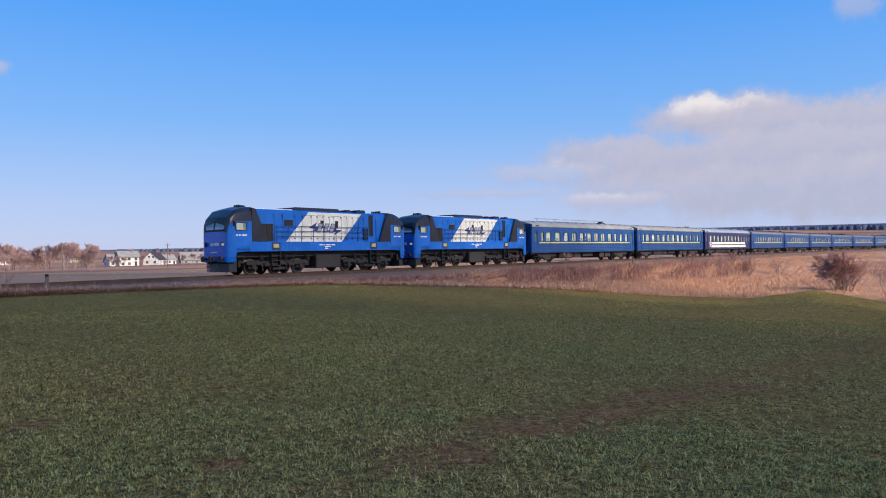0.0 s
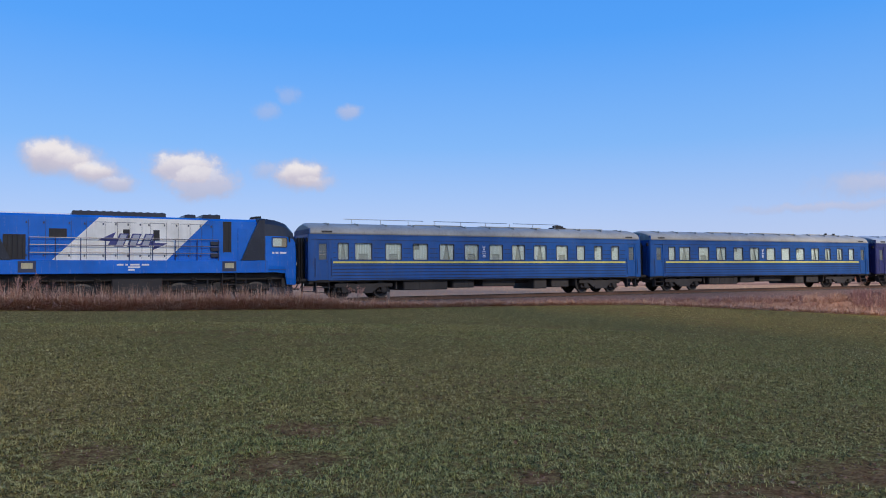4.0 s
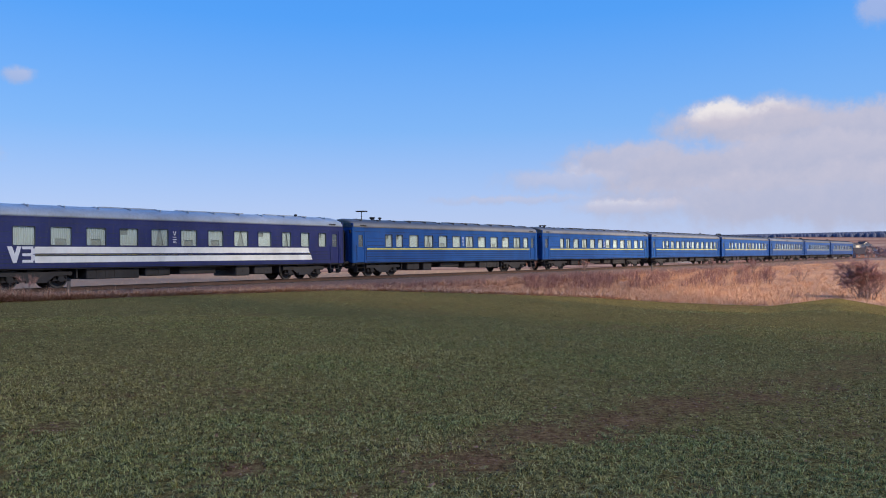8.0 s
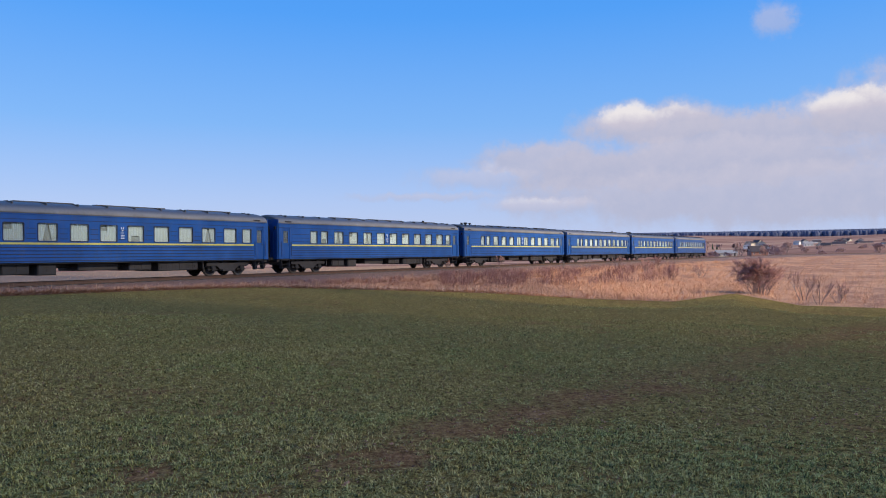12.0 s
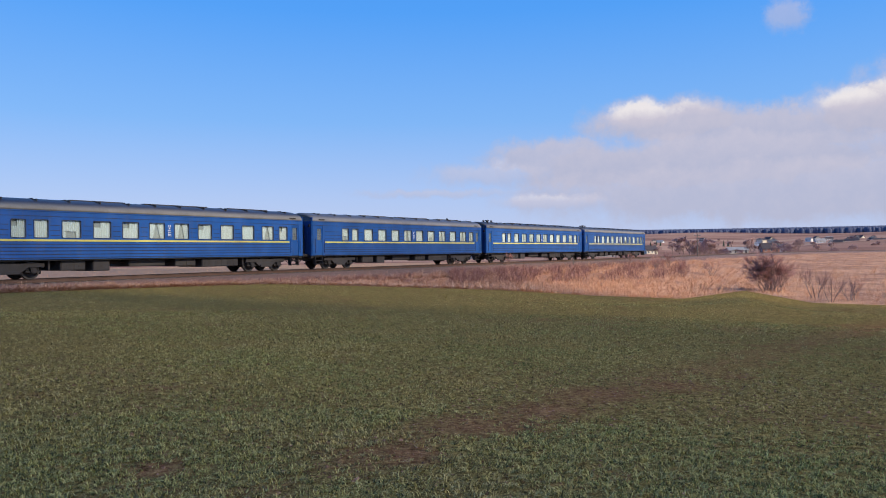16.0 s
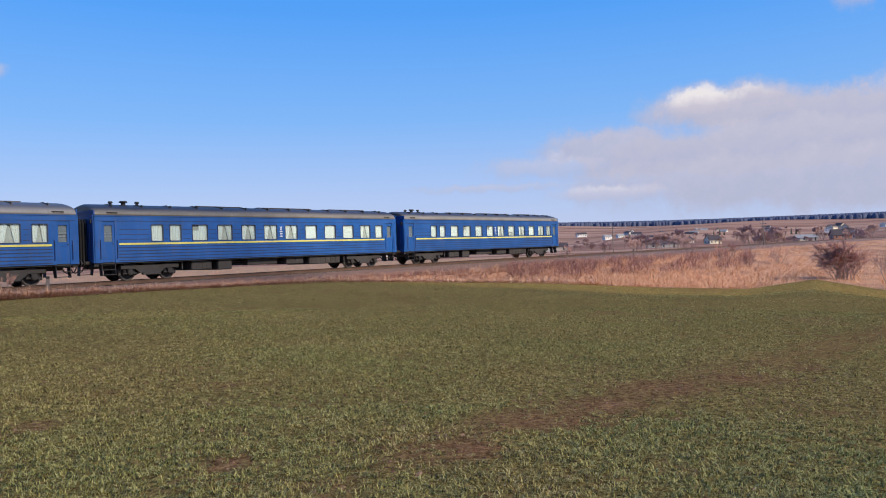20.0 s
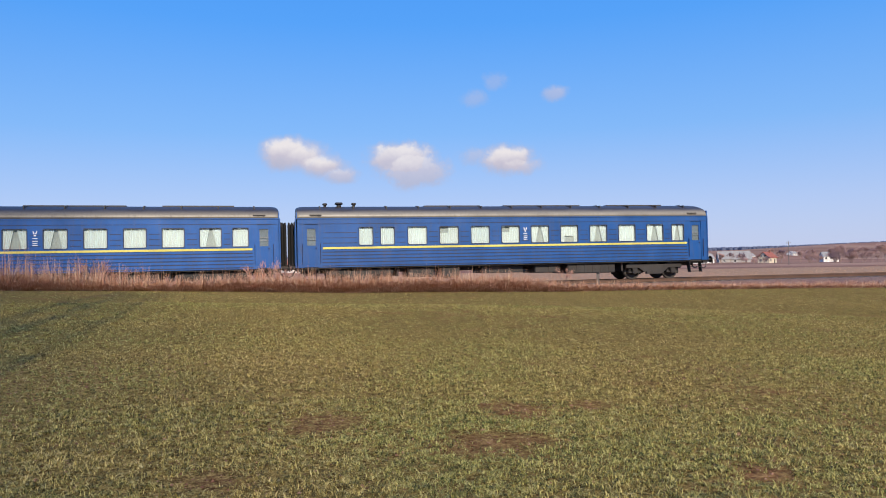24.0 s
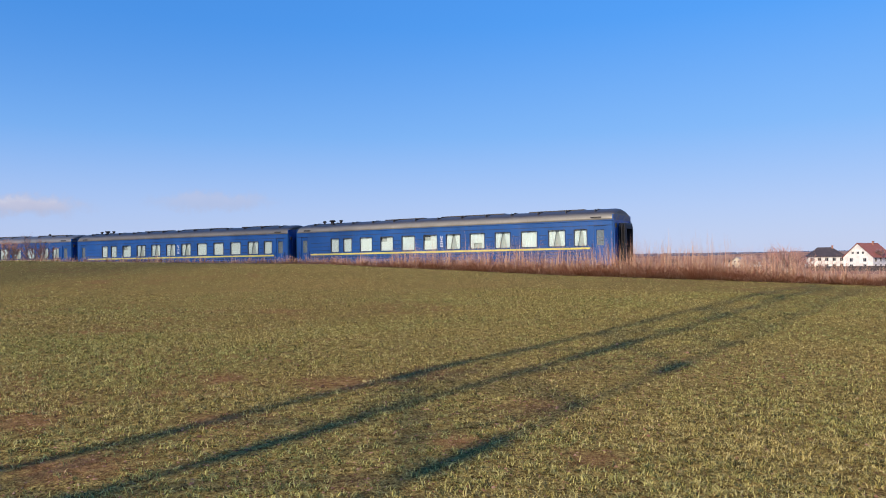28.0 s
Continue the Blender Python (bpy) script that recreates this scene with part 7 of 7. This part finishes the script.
# village straight ahead of the line
stand(house(14, 8, 2.6, 3.2, M_PLASTER, M_TILE_GREY, "low white house with a wide grey roof", cols=4), 23.6, 400, 20)
stand(house(9, 8, 3.2, 3.6, M_PLASTER, M_TILE_DARK, "white gabled cottage beside bare trees", cols=2), 21.4, 390, 70)
stand(house(18, 9, 2.8, 4.4, M_GREYW, M_TILE_GREY, "weathered barn with a large patched grey roof", chimney=False, cols=3), 18.6, 470, 10)
stand(house(7, 6, 3.0, 2.6, M_CREAM, M_TILE_RED, "small cream house with a rusty roof", cols=2), 16.4, 400, 60)
stand(house(9, 7, 4.5, 2.6, M_PLASTER, M_TILE_GREY, "pale two-storey house on the slope above", rows=2, cols=3), 23.2, 380, 15)
stand(house(8, 7, 3.0, 2.6, M_PLASTER, M_TILE_GREY, "pale house high on the village slope", cols=3), 20.6, 430, 30)
stand(house(9, 7, 3.0, 2.6, M_PLASTER, M_TILE_GREY, "pale house among reddish trees", cols=3), 12.5, 520, 20)
stand(house(9, 7, 3.0, 2.6, M_CREAM, M_TILE_RED, "cream house with a red roof among trees", cols=3), 8.6, 520, 50)
# right of the line
stand(house(12, 8, 2.8, 2.6, M_PLASTER, M_TILE_RED, "long low white house with a reddish roof", cols=4), 4.6, 420, 10)
stand(house(7, 7, 5.2, 1.6, M_PLASTER, M_TILE_GREY, "plain white two-storey house with a low roof", hip=2.5, rows=2, cols=3), 1.35, 385, 25)
stand(house(12, 7, 3.2, 2.4, M_PLASTER, M_TILE_BLUE, "white house with a bright blue metal roof", hip=2.5, cols=4), -2.2, 430, 8)
stand(house(12, 10, 3.6, 4.8, M_BRICK, M_TILE_DARK, "unfinished brick house with several dark gables", cols=3), -5.1, 470, 30)
stand(house(6, 9, 3.4, 3.6, M_CREAM, M_TILE_DARK, "gabled wing with a dark roof", chimney=False, cols=2), -4.6, 455, 5)
stand(house(6, 6, 2.6, 2.4, M_GREYW, M_TILE_GREY, "small grey shed beside the brick house", chimney=False, cols=2), -6.6, 410, 70)
stand(house(17, 7, 2.6, 2.4, M_GREYW, M_TILE_DARK, "long barn with a dark sagging roof", chimney=False, cols=3), -8.6, 500, 8)
stand(house(16, 6, 2.4, 1.0, M_GREYW, M_TILE_DARK, "low concrete shed beyond the embankment", chimney=False, cols=3), -16.6, 400, 10)
stand(house(9, 8, 3.0, 3.4, M_CREAM, M_TILE_DARK, "beige house with a steep dark roof", cols=3), -20.1, 560, 30)
stand(house(7, 6, 2.8, 2.8, M_PLASTER, M_TILE_DARK, "white cottage with a dark roof below the woods", cols=2), -18.4, 600, 60)
stand(house(14, 8, 2.4, 2.0, M_CREAM, M_TILE_GREY, "long beige farm building with a pale roof", chimney=False, cols=4), -26.2, 560, 10)
stand(house(12, 9, 3.0, 4.0, M_BRICK, M_TILE_DARK, "brown farmhouse with a steep dark roof", cols=3), -28.3, 590, 20)
stand(house(8, 8, 3.0, 3.6, M_PLASTER, M_TILE_DARK, "white gable end of a dark-roofed house", cols=2), -29.0, 600, 80)
# scattered hamlet on the far slopes
far_rnd = random.Random(15)
kinds = [house(11, 8, 3.4, 3.0, M_PLASTER, M_TILE_GREY, "pale house in the hamlet on the far slope", cols=3), house(12, 9, 3.2, 3.4, M_CREAM, M_TILE_DARK, "beige house with a dark roof on the far slope", cols=3), house(15, 9, 3.0, 2.6, M_PLASTER, M_TILE_DARK, "long white house with a dark roof on the far slope", cols=4)]
for k, (az, r) in zip(kinds, ((-31.5, 1000), (-33.5, 1060), (-35.0, 990))):
    k["group"] = "houses on the far slope"
    stand(k, az, r, 20, 1.0)
for az0, az1, r0, r1, n in ((-37, -27, 900, 1250, 26), (-27, -8, 700, 1300, 20), (-8, 4, 500, 1200, 8), (14, 34, 450, 900, 10), (58, 75, 380, 700, 6)):
    for _ in range(n):
        stand(copy_thing(far_rnd.choice(kinds), pose(0, 0, 0)), far_rnd.uniform(az0, az1), far_rnd.uniform(r0, r1), far_rnd.uniform(0, 180), far_rnd.uniform(0.75, 1.05))


def garden_wall(az0, az1, r, h, m, label):
    w = tagged(empty("garden_wall"), label, "wall")
    n = 6
    for i in range(n):
        p, q = at_polar((az0 + (az1 - az0) * i / n) * FAN, r), at_polar((az0 + (az1 - az0) * (i + 1) / n) * FAN, r)
        d = q - p
        l = d.xy.length
        o = part("wall_panel", boxes((0.03, l - 0.03, -0.08, 0.08, -0.5, h)), m, w)
        o.matrix_basis = pose(p.x, p.y, p.z, 0, 0, math.degrees(math.atan2(d.y, d.x)))
        o = part("wall_post", boxes((-0.15, 0.15, -0.15, 0.15, -0.5, h + 0.12)), m, w)
        o.matrix_basis = pose(p.x, p.y, p.z, 0, 0, math.degrees(math.atan2(d.y, d.x)))
    return w


garden_wall(47.6, 45.6, 300, 2.4, M_GREYW, "grey concrete garden wall")
garden_wall(56.3, 53.4, 300, 1.3, M_CREAM, "low pale garden wall before the house")
garden_wall(70, 57.5, 205, 1.2, M_TILE_DARK, "dark board fence before white houses")
garden_wall(45.4, 41.2, 430, 1.2, M_CREAM, "low pale fence before the white houses")


def utility_pole(az, r, h):
    c = tagged(empty("utility_pole"), "pale concrete utility pole with a crossarm", "pole", "utility poles beyond the line")
    bm = bmesh.new()
    cyl(bm, (0, 0, -0.5), (0, 0, h), 0.11, 8, 0.07)
    part("pole", bm, M_SLEEPER, c)
    part("crossarm", boxes((-0.6, 0.6, -0.04, 0.04, h - 0.48, h - 0.4)), M_SLEEPER, c)
    for x in (-0.5, 0.0, 0.5):
        b = bmesh.new()
        cyl(b, (x, 0, h - 0.38), (x, 0, h - 0.2), 0.06, 6, 0.04)
        part("insulator", b, M_GREYW, c)
    return set_on(c, az, r, az)


for az, r, h in ((34.0, 150, 5.5), (38.9, 210, 6.0), (41.2, 158, 5.4), (20.5, 190, 6.0), (27.3, 150, 5.2), (55.4, 180, 9.0), (52.3, 185, 9.0), (15.0, 220, 6.5), (58.6, 190, 8.0), (-0.5, 210, 6.5), (-13, 170, 6.0), (-23.5, 150, 4.5)):
    utility_pole(az, r, h)


def marker_post(s, side, h=0.9):
    c = tagged(empty("marker_post"), "short weathered concrete post beside the track", "post", "posts beside the track")
    part("post", boxes((-0.07, 0.07, -0.07, 0.07, -0.4, h), bevel=0.015), M_SLEEPER, c)
    part("post_cap", boxes((-0.075, 0.075, -0.075, 0.075, h, h + 0.12), bevel=0.02), M_DARK, c)
    p = on_line(s, side)
    c.matrix_basis = pose(p.x, p.y, p.z - 0.5, 0, 2, 15)


for s, side, h in ((46, 3.4, 0.9), (-20, 3.2, 0.7)):
    marker_post(s, side, h)


# ---- behind the viewer: the mast whose shadow lies across the field, and the cloud ----
def lattice_mast():
    """Three legs, slanting braces on each face and a few panel antennas."""
    c = tagged(empty("lattice_mast"), "tall grey three-legged lattice steel mast standing in the field", "mast")
    H = 29.0
    def corner(k, z):
        w = 1.6 - 0.45 * z / H
        a = radians(79 + 120 * k)
        return Vector((w * math.cos(a), w * math.sin(a), z))
    for k in range(3):
        bm = bmesh.new()
        cyl(bm, corner(k, -0.5), corner(k, H), 0.045 if k == 0 else 0.075, 8, 0.04 if k == 0 else 0.07)
        part("leg", bm, M_STEEL, c)
        z, i = 0.8, 0
        while z < H - 2:
            if i % 2:
                b = bmesh.new()
                cyl(b, corner(k, z), corner(k + 1, z), 0.025, 6)
                part("crossbar", b, M_STEEL, c)
            b = bmesh.new()
            cyl(b, corner(k + i % 2, z), corner(k + (i + 1) % 2, z + 1.7), 0.032, 6)
            part("brace", b, M_STEEL, c)
            z += 1.7
            i += 1
    for k, z, l in ((0, 11.4, 0.4), (0, 14.3, 0.35), (2, 16.2, 0.9), (1, 13.0, 0.5), (2, 12.3, 0.5)):
        p = corner(k, z)
        part("antenna", boxes((p.x - 0.1, p.x + 0.1, p.y - 0.1, p.y + 0.1, z - l, z + l), bevel=0.04), M_GREYW, c)
    return c


mast = lattice_mast()
mast.matrix_basis = pose(9.3, -11.9, -0.2)


def cloud():
    """A flat heap of puffs, high up towards the sun; only its shadow reaches the view."""
    c = tagged(empty("cloud"), "broad white fair-weather cloud drifting before the sun", "cloud")
    m, t, b = mat_nodes("thin_cloud")
    tr = nd(t, "ShaderNodeBsdfTransparent")
    mx = nd(t, "ShaderNodeMixShader")
    mx.inputs[0].default_value = 0.34
    b.inputs["Base Color"].default_value = (0.85, 0.85, 0.87, 1)
    b.inputs["Roughness"].default_value = 1.0
    t.links.new(tr.outputs[0], mx.inputs[1])
    t.links.new(b.outputs[0], mx.inputs[2])
    t.links.new(mx.outputs[0], t.nodes["Material Output"].inputs["Surface"])
    for i in range(3):
        bm = bmesh.new()
        bmesh.ops.create_icosphere(bm, subdivisions=5, radius=1.0)
        bmesh.ops.delete(bm, geom=[v for v in bm.verts if v.co.z < -0.02], context="VERTS")
        for v in bm.verts:
            e = (abs(v.co.x) ** 3 + abs(v.co.y) ** 3) ** (1 / 3)
            flat_k = v.co.xy.length / max(e, 1e-4)
            k = 1 + 0.10 * noise.noise(v.co * 3.1 + Vector((i * 0.2, 0, 0))) + 0.05 * noise.noise(v.co * 9.0)
            v.co = Vector((v.co.x * flat_k * k * (132 - 22 * i), v.co.y * flat_k * k * (152 - 22 * i), v.co.z * (16 - 3 * i) * (1 + 0.3 * noise.noise(v.co * 6))))
        layer = part("cloud_layer", bm, m, c, smooth=True)
        if i:
            LAYERS.append(layer)
    return c


LAYERS = []
CLOUD = cloud()


# ---- what moves ----
# the cloud's shadow: seconds, how far its edge lies from the viewer, and the bearing that the edge faces
SHADE = [(0, 61, 36.9), (4, 60.5, 36.9), (8, 60, 36.9), (12, 59, 38), (15, 57, 40), (17, 54, 45), (18.5, 48, 55), (20, 41, 62), (21.5, 20, 60), (23, 0, 58), (24, -3, 58), (25, -7, 58), (26, -17, 58), (28, -30, 58)]


def motions():
    for ob, off, half in TRAIN:
        walk(ob, [(i / 2, stood(travelled(i / 2) + off, half)) for i in range(57)])
    up = 320.0 / math.sin(radians(SUN_EL))
    walk(CLOUD, [(t, pose(math.cos(radians(q)) * (d - 132) + sun_dir.x * up, math.sin(radians(q)) * (d - 132) + sun_dir.y * up, sun_dir.z * up, 0, 0, q)) for t, d, q in SHADE])
    # the cloud's inner layers thin out first
    for layer, k in zip(LAYERS, (1.0, 0.7)):
        walk(layer, [(t, pose(-x * k, 0, 0)) for t, x in ((0, 0), (11, 0), (15, 12), (17, 24), (20, 60), (23, 70), (28, 70))])
    # every wheelset rolls without slipping
    for ws, x, r in WHEELS:
        walk(ws, [(i / 30, pose(x, 0, r, 0, math.degrees(travelled(i / 30) / r) % 360, 0)) for i in range(841)])


motions()
